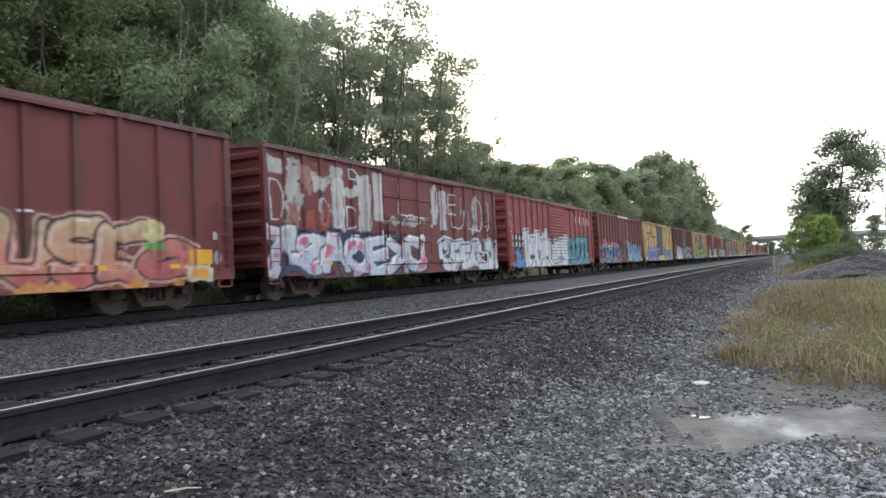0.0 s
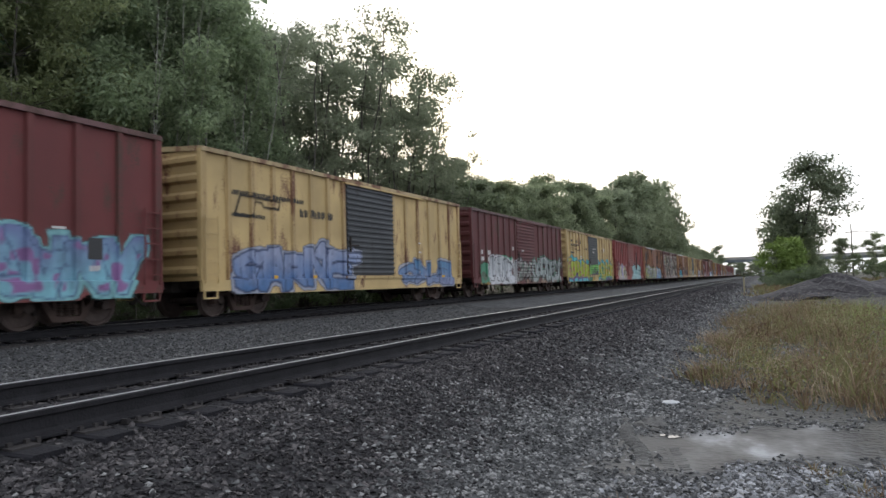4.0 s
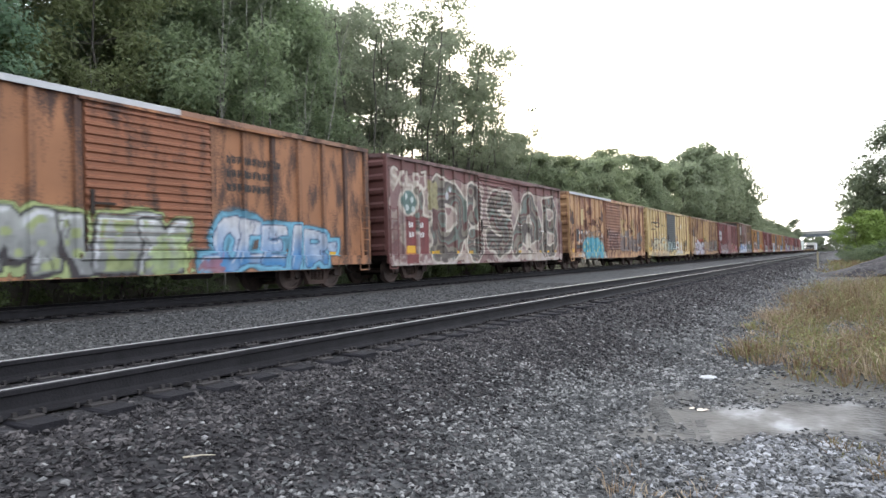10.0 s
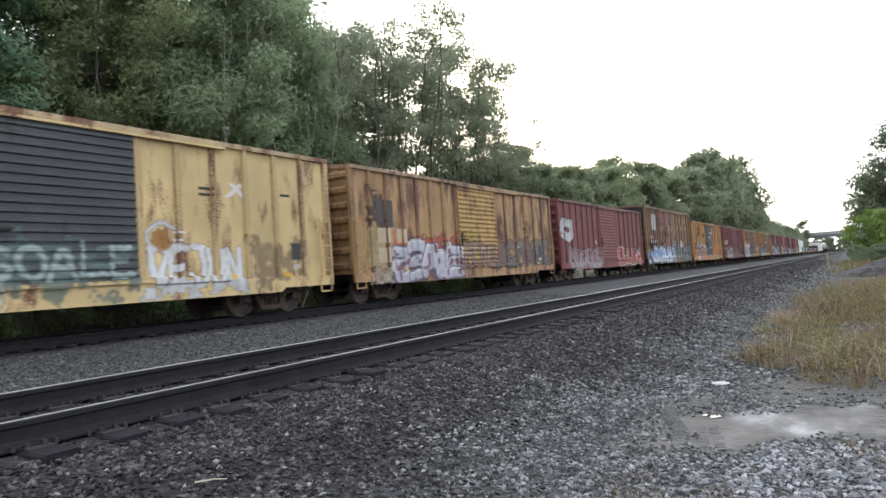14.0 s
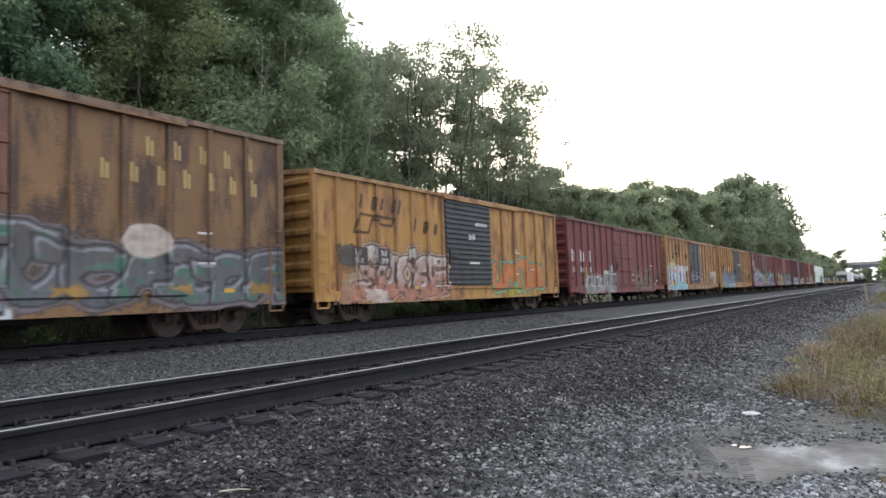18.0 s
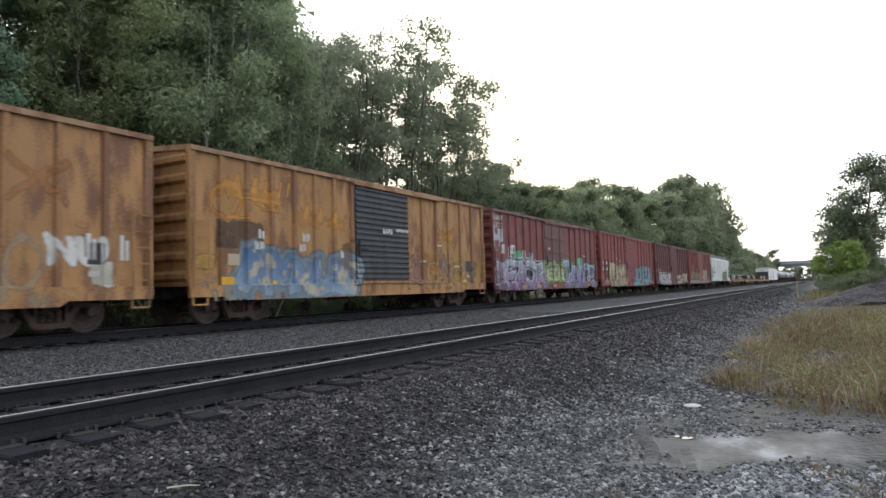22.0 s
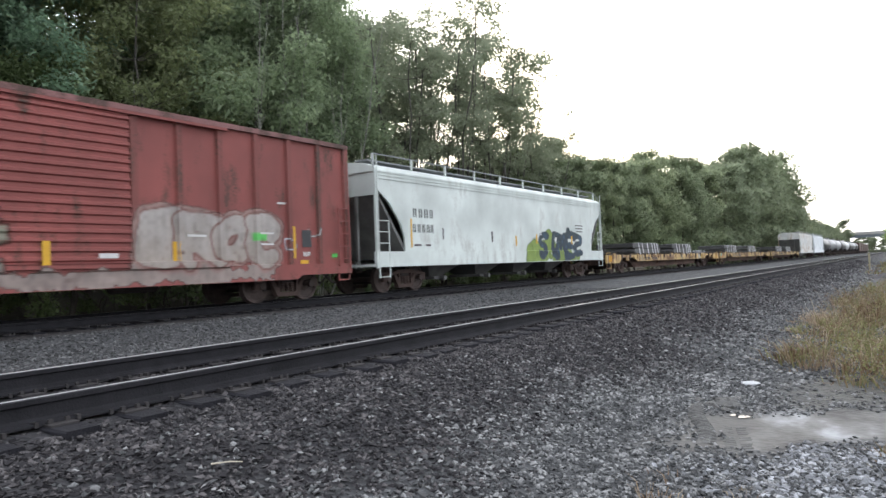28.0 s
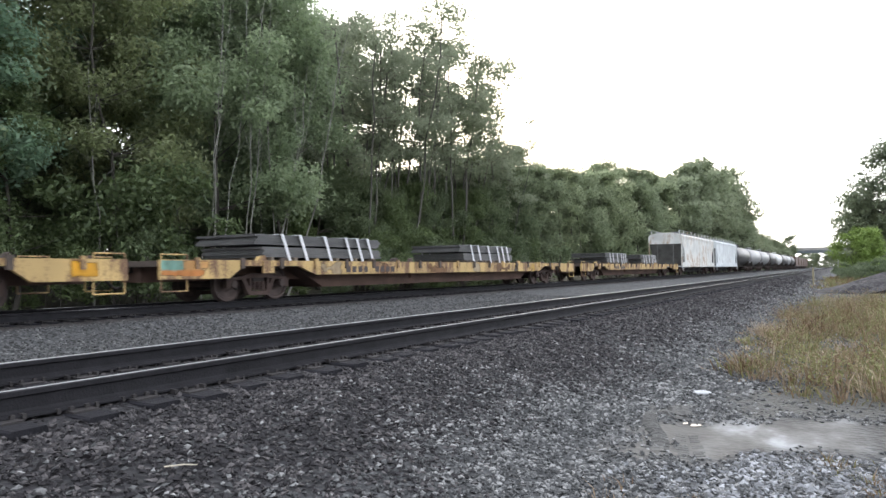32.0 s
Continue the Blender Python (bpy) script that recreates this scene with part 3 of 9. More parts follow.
FORM[">"] = [[(0, 0.1), (0.65, 0.8)], [(0.2, 0.95), (0.75, 0.9), (0.8, 0.3)]]
GRID = 0.041


def drift(y, z, size, seed):
    """Smooth noise from 0 to 1 over a side, with hollows of about the given size."""
    g = np.random.default_rng(int(seed * 101) + 7).uniform(0, 1, (64, 64))
    a, b = y / size + 200.3, z / size + 97.1
    i, j = np.floor(a).astype(int), np.floor(b).astype(int)
    f, h = a - i, b - j
    f, h = f * f * (3 - 2 * f), h * h * (3 - 2 * h)
    q = [g[(i + m) % 64, (j + n) % 64] for m, n in ((0, 0), (1, 0), (0, 1), (1, 1))]
    return (q[0] * (1 - f) + q[1] * f) * (1 - h) + (q[2] * (1 - f) + q[3] * f) * h


def away(y, z, strokes, square=0.0):
    """The distance of places from a set of strokes, with round or square ends."""
    best = np.full(y.shape, 9.0)
    for line in strokes:
        for (ay, az), (by, bz) in zip(line, line[1:]):
            ly, lz = by - ay, bz - az
            t = np.clip(((y - ay) * ly + (z - az) * lz) / max(ly * ly + lz * lz, 1e-9), 0, 1)
            gy, gz = np.abs(y - ay - t * ly), np.abs(z - az - t * lz)
            best = np.minimum(best, np.hypot(gy, gz) * (1 - square) + np.maximum(gy, gz) * square)
    return best


class Canvas:
    """The colour and cover of paint over one side of a car."""

    def __init__(self, length, top, foot, folds_y, folds_z):
        self.length = length

        def lines(a, b, folds):  # an even grid, with a line on each fold of the sheet
            g = np.arange(a, b, GRID)
            f = np.asarray([k for k in folds if a < k < b])
            return np.sort(np.concatenate([g[np.abs(g[:, None] - f[None]).min(1) > 0.012], f])) if len(f) else g
        self.y, self.z = np.meshgrid(lines(-length / 2 + 0.02, length / 2 - 0.01, folds_y), lines(foot, top, folds_z), indexing="ij")
        self.rgb, self.cover = np.zeros((*self.y.shape, 3)), np.zeros(self.y.shape)

    def at(self, u):
        return -self.length / 2 + u * self.length

    def lay(self, a, colour):
        a = np.clip(a, 0, 1)
        both = a + self.cover * (1 - a)
        c = np.asarray(colour, float)
        self.rgb = (c * a[..., None] + self.rgb * (self.cover * (1 - a))[..., None]) / np.maximum(both, 1e-6)[..., None]
        self.cover = both


def edge(d, soft=0.03):
    return np.clip(0.5 - d / soft, 0, 1)


def piece(u0, u1, z0, z1, forms, low, high, line, halo=None, fat=0.15, rim=0.05, glow=0.07, cloud=None, puff=0.3, shade=None, accent=None, gloss=None, wear=0.15, lean=0.12, seed=1.0, uneven=0.2, square=0.75, mirror=0.45, slits=5, weave=None, crowd=1.25):
    """A row of fat sprayed forms: cloud behind, glow, cast block, rim, fill that fades upward, blotches and gloss."""
    def draw(cv):
        rng = np.random.default_rng(int(seed * 977) + 3)
        y0, y1 = cv.at(u0), cv.at(u1)
        y = cv.y + 0.2 * (drift(cv.y, cv.z, 0.8, seed) - 0.5) + 0.09 * (drift(cv.y, cv.z, 0.3, seed + 2) - 0.5)
        z = cv.z + 0.24 * (drift(cv.y, cv.z, 0.8, seed + 5) - 0.5) + 0.08 * (drift(cv.y, cv.z, 0.3, seed + 7) - 0.5)
        step = (y1 - y0) / len(forms)
        fields, all_strokes = [], []
        for k, f in enumerate(forms):
            if f == " ":
                continue
            w, h = step * crowd * rng.uniform(0.86, 1.12) - 1.3 * fat, (z1 - z0) * rng.uniform(1 - uneven, 1.0) - 2 * fat
            o, b = y0 + step * k + fat * 0.8, z0 + fat + (z1 - z0) * uneven * 0.4 * rng.uniform(0, 1)
            slope = lean * rng.uniform(0.2, 1.6)
            turn, over = rng.uniform() < mirror, rng.uniform() < mirror * 0.5
            strokes = [[(o + (1 - p if turn else p) * w + q * h * slope, b + (1 - q if over else q) * h) for p, q in ln] for ln in FORM[f]]
            if mirror and rng.uniform() < 0.6:  # a spur that runs out past the form
                q = rng.choice((0.1, 0.9, 1.0))
                strokes.append([(o + w * rng.uniform(0.1, 0.9), b + h * q), (o + w * rng.uniform(-0.4, 1.4), b + h * (q + rng.uniform(-0.25, 0.25)))])
            all_strokes += strokes
            fields.append((away(y, z, strokes, square), strokes))
        union = np.minimum.reduce([d for d, _ in fields])
        worn = np.clip((1.08 - wear * 1.6 - drift(cv.y, cv.z, 0.12, seed + 11) * 0.6 - drift(cv.y, cv.z, 0.45, seed + 12) * 0.55 + 0.55) * 4, 0, 1)
        if cloud:
            cv.lay(edge(union - fat - rim - puff * (0.4 + 0.9 * drift(cv.y, cv.z, 0.5, seed + 3)), 0.1) * worn, cloud)
        if halo:
            cv.lay(edge(union - fat - rim - glow * (0.5 + drift(cv.y, cv.z, 0.3, seed + 4)), 0.05) * worn, halo)
        if shade:
            for s in (1.0, 0.5):
                cv.lay(edge(away(y + 0.13 * s, z + 0.11 * s, all_strokes, square) - fat - rim * 0.4) * worn, shade)
        v = np.clip((cv.z - z0) / (z1 - z0) + 0.5 * (drift(cv.y, cv.z, 0.35, seed + 6) - 0.5), 0, 1)[..., None]
        fill = np.asarray(low) * (1 - v) + np.asarray(high) * v
        if weave:  # wavy bands instead of one colour
            k = np.floor((cv.z * 0.7 + drift(cv.y, cv.z, 0.6, seed + 15) * 1.7 + 0.16 * np.sin(cv.y * 4)) * 6).astype(int) % len(weave)
            fill = np.asarray(weave)[k]
        for d, strokes in fields:
            fd = fat * (0.8 + 0.4 * drift(cv.y, cv.z, 0.5, seed + 8))
            cv.lay(edge(d - fd - rim) * worn, line)
            cv.lay(edge(d - fd) * worn, fill)
            if accent:
                cv.lay(edge(d - fd + 0.03) * np.clip((drift(cv.y, cv.z, 0.22, seed + 9) - 0.62) * 9, 0, 1) * worn, accent)
            if gloss:
                up = away(y - 0.045, z + 0.06, strokes, square)
                cv.lay(edge(d - fd + 0.04) * np.clip((up - d - 0.03) * 40, 0, 1) * np.clip((d - fd * 0.45) * 40, 0, 1) * worn, gloss)
            if slits:  # cuts and inner lines in the rim's colour
                a, b = np.asarray(strokes[0][0]), np.asarray(strokes[-1][-1])
                cuts = []
                for _ in range(int(rng.integers(1, slits))):
                    c = a + (b - a) * rng.uniform(0, 1) + rng.normal(size=2) * (0.3, 0.25)
                    t = rng.normal(size=2) * (0.12, 0.3)
                    cuts.append([tuple(c), tuple(c + t), tuple(c + t + rng.normal(size=2) * 0.1)])
                cv.lay(edge(away(y, z, cuts) - 0.016) * edge(d - fd) * worn * 0.85, line)
    return draw


def patch(u0, u1, z0, z1, colour, ragged=0.08, cover=0.95, seed=1.0, grain=0.15):
    """A painted-out or peeling panel with uneven edges."""
    def draw(cv):
        y0, y1 = cv.at(u0), cv.at(u1)
        n = ragged * (drift(cv.y, cv.z, 0.35, seed) + 0.6 * drift(cv.y, cv.z, 0.1, seed + 1) - 0.8)
        d = np.maximum(np.maximum(y0 - cv.y, cv.y - y1), np.maximum(z0 - cv.z, cv.z - z1)) + n
        tone = 1 - grain + 2 * grain * drift(cv.y, cv.z, 0.25, seed + 3)[..., None]
        cv.lay(edge(d) * cover * np.clip(1.35 - ragged * 6 * np.clip(drift(cv.y, cv.z, 0.2, seed + 4) - 0.5, 0, 1), 0, 1), np.asarray(colour) * tone)
    return draw


def scrawl(u0, u1, z0, z1, forms, colour, thin=0.025, lean=0.2, seed=1.0, cover=0.9, shaky=0.12):
    """One thin line of quick handwriting-like marks."""
    def draw(cv):
        rng = np.random.default_rng(int(seed * 71) + 1)
        y = cv.y + shaky * (drift(cv.y, cv.z, 0.35, seed) - 0.5)
        z = cv.z + shaky * (drift(cv.y, cv.z, 0.35, seed + 5) - 0.5)
        y0, y1 = cv.at(u0), cv.at(u1)
        step, strokes = (y1 - y0) / len(forms), []
        for k, f in enumerate(forms):
            h = (z1 - z0) * rng.uniform(0.75, 1.0)
            if f != " ":
                strokes += [[(y0 + step * (k + 0.06 + p * 0.88) + lean * q * h, z0 + q * h) for p, q in ln] for ln in FORM[f]]
        cv.lay(edge(away(y, z, strokes) - thin) * cover, colour)
    return draw


def round_patch(u, z, ry, rz, colour, seed=1.0, cover=0.95):
    def draw(cv):
        r = np.hypot((cv.y - cv.at(u)) / ry, (cv.z - z) / rz) + 0.12 * (drift(cv.y, cv.z, 0.3, seed) - 0.5)
        cv.lay(np.clip((1 - r) * 9, 0, 1) * cover, np.asarray(colour) * (0.85 + 0.3 * drift(cv.y, cv.z, 0.25, seed + 1)[..., None]))
    return draw


def bands(u0, u1, z0, z1, colours, size=0.5, waves=5, seed=1.0, cover=0.9):
    """Wavy stripes that fill a shape left open by bold outlines."""
    def draw(cv):
        y0, y1 = cv.at(u0), cv.at(u1)
        n = drift(cv.y, cv.z, size, seed)
        k = np.floor((cv.z * 0.6 + n * 1.6 + 0.2 * np.sin(cv.y * 3)) * waves).astype(int) % len(colours)
        d = np.maximum(np.maximum(y0 - cv.y, cv.y - y1), np.maximum(z0 - cv.z, cv.z - z1)) + 0.25 * (drift(cv.y, cv.z, 0.4, seed + 2) - 0.5)
        cv.lay(edge(d, 0.06) * cover, np.asarray(colours)[k])
    return draw


def spray_material():
    m = bpy.data.materials.new("spray_paint")
    n, l, b = nodes_of(m)
    at = n.new("ShaderNodeAttribute")
    at.attribute_name = "paint"
    l.new(at.outputs["Color"], b.inputs["Base Color"])
    b.inputs["Roughness"].default_value = 0.6
    tc, ns = n.new("ShaderNodeTexCoord"), n.new("ShaderNodeTexNoise")
    ns.inputs["Scale"].default_value, ns.inputs["Detail"].default_value = 30, 5
    l.new(tc.outputs["Object"], ns.inputs["Vector"])
    chip = n.new("ShaderNodeMath")
    chip.operation, chip.use_clamp = "MULTIPLY_ADD", True
    chip.inputs[1].default_value, chip.inputs[2].default_value = -2.4, 2.5
    l.new(ns.outputs["Fac"], chip.inputs[0])
    al = n.new("ShaderNodeMath")
    al.operation = "MULTIPLY"
    l.new(at.outputs["Alpha"], al.inputs[0])
    l.new(chip.outputs[0], al.inputs[1])
    l.new(al.outputs[0], b.inputs["Alpha"])
    return m


SPRAY_PAINT = spray_material()


def spray(car, length, top, outside, draws, label, foot, folds_y=(), folds_z=()):
    """Lay the drawn paint over the outside of a car's near side, as a skin that follows posts, doors and sill."""
    cv = Canvas(length, top, foot, folds_y, folds_z)
    for d in draws:
        d(cv)
    x = np.maximum.reduce([outside(cv.y + a, cv.z + b) for a in (-0.001, 0.001) for b in (-0.4 * GRID, 0, 0.4 * GRID)]) + 0.003
    # road dirt and runs of rust, and cover that has weathered unevenly
    dirt = 1 - 0.3 * np.clip(drift(cv.y, cv.z * 0.2, 0.1, length) * 0.7 + drift(cv.y, cv.z * 0.4, 0.5, length + 1) * 0.6 - 0.35, 0, 1) - 0.12 * drift(cv.y, cv.z, 0.07, length + 2)
    cv.rgb = cv.rgb * dirt[..., None]
    cv.cover = cv.cover * np.clip(1.45 - 0.45 * drift(cv.y, cv.z, 0.11, length + 3) - 0.35 * drift(cv.y, cv.z, 0.6, length + 4), 0.3, 1)
    for _ in range(2):  # carry the colour past the paint's edge
        bare = cv.cover < 0.02
        total, weight = np.zeros_like(cv.rgb), np.zeros(cv.cover.shape)
        for ax in (0, 1):
            for s in (-1, 1):
                w = np.roll(~bare, s, ax)
                total += np.roll(cv.rgb, s, ax) * w[..., None]
                weight += w
        cv.rgb = np.where((bare & (weight > 0))[..., None], total / np.maximum(weight, 1)[..., None], cv.rgb)
    ny, nz = cv.y.shape
    idx = np.arange(ny * nz).reshape(ny, nz)
    c = cv.cover
    keep = np.maximum(np.maximum(c[:-1, :-1], c[1:, :-1]), np.maximum(c[:-1, 1:], c[1:, 1:])) > 0.05
    quads = np.stack([idx[:-1, :-1], idx[1:, :-1], idx[1:, 1:], idx[:-1, 1:]], -1)
    verts = np.stack([x, cv.y, cv.z], -1).reshape(-1, 3)
    paint = np.concatenate([cv.rgb, c[..., None]], -1).reshape(-1, 4).astype(np.float32)
    for k, cells in enumerate(patches_of(keep)):
        used, inverse = np.unique(quads[cells[:, 0], cells[:, 1]], return_inverse=True)
        me = soup("tagging", verts[used], inverse.reshape(-1, 4), SPRAY_PAINT)
        me.color_attributes.new("paint", "FLOAT_COLOR", "POINT").data.foreach_set("color", paint[used].ravel())
        part("tagging", me, None, car, label if k == 0 else "")


def patches_of(keep):
    """The separate pieces of paint, largest first; specks are left out."""
    todo, found = set(map(tuple, np.argwhere(keep))), []
    while todo:
        seed = todo.pop()
        edge_cells, own = [seed], [seed]
        while edge_cells:
            i, j = edge_cells.pop()
            for q in ((i + 1, j), (i - 1, j), (i, j + 1), (i, j - 1), (i + 1, j + 1), (i - 1, j - 1), (i + 1, j - 1), (i - 1, j + 1)):
                if q in todo:
                    todo.remove(q)
                    edge_cells.append(q)
                    own.append(q)
        if len(own) > 14:
            found.append(np.array(sorted(own)))
    return sorted(found, key=lambda f: (-len(f), tuple(f[0])))


SILL = 0.985  # height of the side sill's upper edge


def boxcar(label, front, paint, door_paint, post_paint, length=15.95, top=4.42, door=(0.40, 0.60), door_kind="corrugated", ribs=(7, 6), roof=None, end_bars=7, sill="deep", marks=(), end_paint=None, sprayed=()):
    """marks: plain bars for lettering, plates and placards: (u, z, width, height, material)."""
    car = start_car("boxcar", label, front, length)
    L, key = length / 2, (round(length, 2), top, door, ribs, end_bars, sill)
    d0, d1 = -L + door[0] * length, -L + door[1] * length
    floor_z = 0.98

    def shell(bm):
        add_box(bm, -1.5, 1.5, -L + 0.06, L - 0.06, floor_z, top - 0.06)
    painted("body", shared(("body", *key), shell), paint, car)

    def sills(s):
        def make(bm):
            a, b2, end, lo = (1.95, 2.12, 0.70, 0.59) if sill == "deep" else (2.1, 2.8, 0.85, 0.62)
            poly = [(-L, SILL), (-L, end), (-L + a, end), (-L + b2, lo), (L - b2, lo), (L - a, end), (L, end), (L, SILL)]
            x = sorted((s * 1.5, s * 1.6))
            add_prism(bm, poly, "x", x[0], x[1])
        return make
    for s in (-1, 1):
        painted("side_sill", shared(("side_sill", *key, s), sills(s)), paint, car)

    def cover(bm):
        rows, k = [], 13
        ys = [-L]
        for i in range(k):
            y = -L + 0.5 + i * (length - 1.0) / (k - 1)
            ys += [y - 0.06, y - 0.03, y + 0.03, y + 0.06]
        ys.append(L)
        for j, y in enumerate(ys):
            up = 0.04 if j % 4 in (2, 3) and 0 < j < len(ys) - 1 else 0.0
            rows.append([bm.verts.new(p) for p in ((-1.6, y, top - 0.12), (-1.6, y, top), (0, y, top + 0.13 + up), (1.6, y, top), (1.6, y, top - 0.12), (1.4, y, top - 0.12), (0, y, top), (-1.4, y, top - 0.12))])
        for r0, r1 in zip(rows, rows[1:]):
            for i in range(8):
                bm.faces.new((r0[i], r0[(i + 1) % 8], r1[(i + 1) % 8], r1[i]))
        bm.faces.new(rows[0])
        bm.faces.new(rows[-1][::-1])
    painted("roof", shared(("roof", *key), cover), roof, car)

    # side posts: hat sections, singly
    spots = []
    for a, b2, k in ((-L + 0.1, d0 - 0.12, ribs[0]), (d1 + 0.12, L - 0.1, ribs[1])):
        for i in range(k + 1):
            spots.append((a + (b2 - a) * i / k, i in (0, k)))
    for i, (y, wide) in enumerate(spots):
        for s in (-1, 1):
            def post(bm, y=y, s=s, wide=wide):
                w = 0.075 if wide else 0.06
                q = [(y - w - 0.03, 1.5), (y - w, 1.575), (y + w, 1.575), (y + w + 0.03, 1.5)]
                add_prism(bm, [(s * x, yy) for yy, x in q], "z", SILL, top - 0.12)
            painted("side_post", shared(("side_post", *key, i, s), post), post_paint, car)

    for s in (-1, 1):
        def leaf(bm, s=s):
            h0, h1, k = floor_z + 0.12, top - 0.2, 17
            if door_kind == "corrugated":
                edge = [(s * 1.52, h1), (s * 1.52, h0), (s * 1.585, h0)]
                p = (h1 - h0) / k
                for i in range(k):
                    z = h0 + p * i
                    edge += [(s * 1.585, z + p * 0.2), (s * 1.63, z + p * 0.36), (s * 1.63, z + p * 0.62), (s * 1.585, z + p * 0.8)]
                edge.append((s * 1.585, h1))
            else:
                edge = [(s * 1.52, h1), (s * 1.52, h0), (s * 1.615, h0)]
                for f in (0.0, 0.25, 0.5, 0.75):
                    z, q = h0 + (h1 - h0) * f, (h1 - h0) * 0.25
                    edge += [(s * 1.615, z + 0.07), (s * 1.585, z + 0.09), (s * 1.585, z + q - 0.09), (s * 1.615, z + q - 0.07)]
                edge.append((s * 1.615, h1))
            add_prism(bm, edge, "y", d0, d1)
        dr = painted("door", shared(("door", *key, door_kind, s), leaf), door_paint, car)
        if door_kind != "corrugated":
            for i, f in enumerate((0.3, 0.7)):
                def rod(bm, s=s, f=f):
                    y = d0 + (d1 - d0) * f
                    add_tube(bm, (s * 1.645, y, floor_z + 0.15), (s * 1.645, y, top - 0.25), 0.026)
                    add_tube(bm, (s * 1.645, y, 1.9), (s * 1.67, y + 0.35, 1.75), 0.02)
                painted("lock_rod", shared(("lock_rod", *key, s, i), rod), door_paint, dr)
        for nm, z0, z1 in (("lower_door_rail", floor_z + 0.02, floor_z + 0.1), ("upper_door_rail", top - 0.2, top - 0.14)):
            def track_bar(bm, s=s, z0=z0, z1=z1):
                x = sorted((s * 1.56, s * 1.66))
                add_box(bm, x[0], x[1], d0 - 0.15, min(d1 + 0.8 * (d1 - d0), L - 0.3), z0, z1)
            painted(nm, shared((nm, *key, s), track_bar), paint, dr)

        def lever(bm, s=s):
            add_box(bm, s * 1.65 - 0.02, s * 1.65 + 0.02, d0 + 0.06, d0 + 0.14, 1.9, 2.4)
            add_box(bm, s * 1.65 - 0.02, s * 1.65 + 0.02, d0 + 0.1, d0 + 0.6, 2.1, 2.15)
        painted("latch", shared(("latch", *key, s), lever), STEEL_DARK, dr)

    for e in (-1, 1):
        def bars(bm, e=e):
            k, h0, h1 = end_bars, floor_z, top - 0.08
            edge = [(e * (L - 0.12), h1), (e * (L - 0.12), h0), (e * (L - 0.05), h0)]
            p = (h1 - h0) / k
            for i in range(k):
                z = h0 + p * i
                edge += [(e * (L - 0.05), z + p * 0.22), (e * (L + 0.035), z + p * 0.38), (e * (L + 0.035), z + p * 0.62), (e * (L - 0.05), z + p * 0.8)]
            edge.append((e * (L - 0.05), h1))
            add_prism(bm, edge, "x", -1.44, 1.44)
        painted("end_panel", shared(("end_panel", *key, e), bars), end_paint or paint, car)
        for x in (-1.5, 1.5):
            def corner(bm, e=e, x=x):
                y = sorted((e * (L - 0.1), e * (L + 0.01)))
                add_box(bm, x - 0.07, x + 0.07, y[0], y[1], floor_z, top - 0.06)
            painted("corner_post", shared(("corner_post", *key, e, x), corner), paint, car)

    for s, e in ((1, -1), (1, 1), (-1, -1), (-1, 1)):
        def ladder(bm, s=s, e=e):
            y0, y1 = e * (L - 0.52), e * (L - 0.08)
            y0, y1 = min(y0, y1), max(y0, y1)
            for y in (y0, y1):
                add_box(bm, s * 1.63 - 0.012, s * 1.63 + 0.012, y - 0.02, y + 0.02, 0.9, 2.65)
            for i in range(5):
                z = 1.12 + 0.36 * i
                add_box(bm, s * 1.63 - 0.014, s * 1.63 + 0.014, y0, y1, z - 0.014, z + 0.014)
            for y in (y0, y1):
                add_box(bm, s * 1.57 - 0.02, s * 1.57 + 0.02, y - 0.02, y + 0.02, 0.52, 0.95)
            add_box(bm, s * 1.57 - 0.02, s * 1.57 + 0.02, y0, y1, 0.5, 0.54)
        painted("ladder", shared(("ladder", *key, s, e), ladder), paint, car)

    def spine(bm):
        add_box(bm, -0.3, 0.3, -L + 0.2, L - 0.2, 0.68, 0.98)
    painted("centre_sill", shared(("centre_sill", *key), spine), STEEL_DARK, car)
    for i, y in enumerate(np.linspace(-L + 0.5, L - 0.5, 9)):
        def bearer(bm, y=y):
            add_box(bm, -1.45, 1.45, y - 0.06, y + 0.06, 0.78, 0.98)
        painted("crossbearer", shared(("crossbearer", *key, i), bearer), STEEL_DARK, car)

    def reservoir(bm):
        add_lathe(bm, [(1.15, 0.06), (1.22, 0.17), (2.28, 0.17), (2.35, 0.06)], "y", (0.75, 0, 0.62), 12)
    painted("air_reservoir", shared(("air_reservoir", *key), reservoir), STEEL_DARK, car)

    def valve(bm):
        add_box(bm, 0.5, 0.9, -1.6, -1.0, 0.5, 0.85)
    painted("brake_valve", shared(("brake_valve", *key), valve), STEEL_DARK, car)

    def pull_rod(bm):
        add_tube(bm, (0.9, -3.5, 0.7), (0.9, 3.6, 0.72), 0.03)
    painted("brake_rod", shared(("brake_rod", *key), pull_rod), STEEL_DARK, car)
    running_gear(car, front, length, 2.0)
    for u, z, w, h, mt in marks:
        y, low = -L + u * length, z < 0.95
        if low:  # on the sill
            z = SILL - 0.01 - h
        cuts = sorted({y, y + w, *(c for p, _ in spots for c in (p - 0.06, p + 0.06) if y < c < y + w), *(c for c in (d0, d1) if y < c < y + w)})
        bm = bmesh.new()
        outer, inner = [], []
        for a, b2 in zip(cuts, cuts[1:]):  # the paint follows posts and door in one folded strip
            m = (a + b2) / 2
            x = 1.602 if low else 1.636 if d0 < m < d1 else 1.581 if any(abs(m - p) < 0.06 for p, _ in spots) else 1.508
            f = 0.0 if not outer else -0.003 if x > outer[-1][0] else 0.003
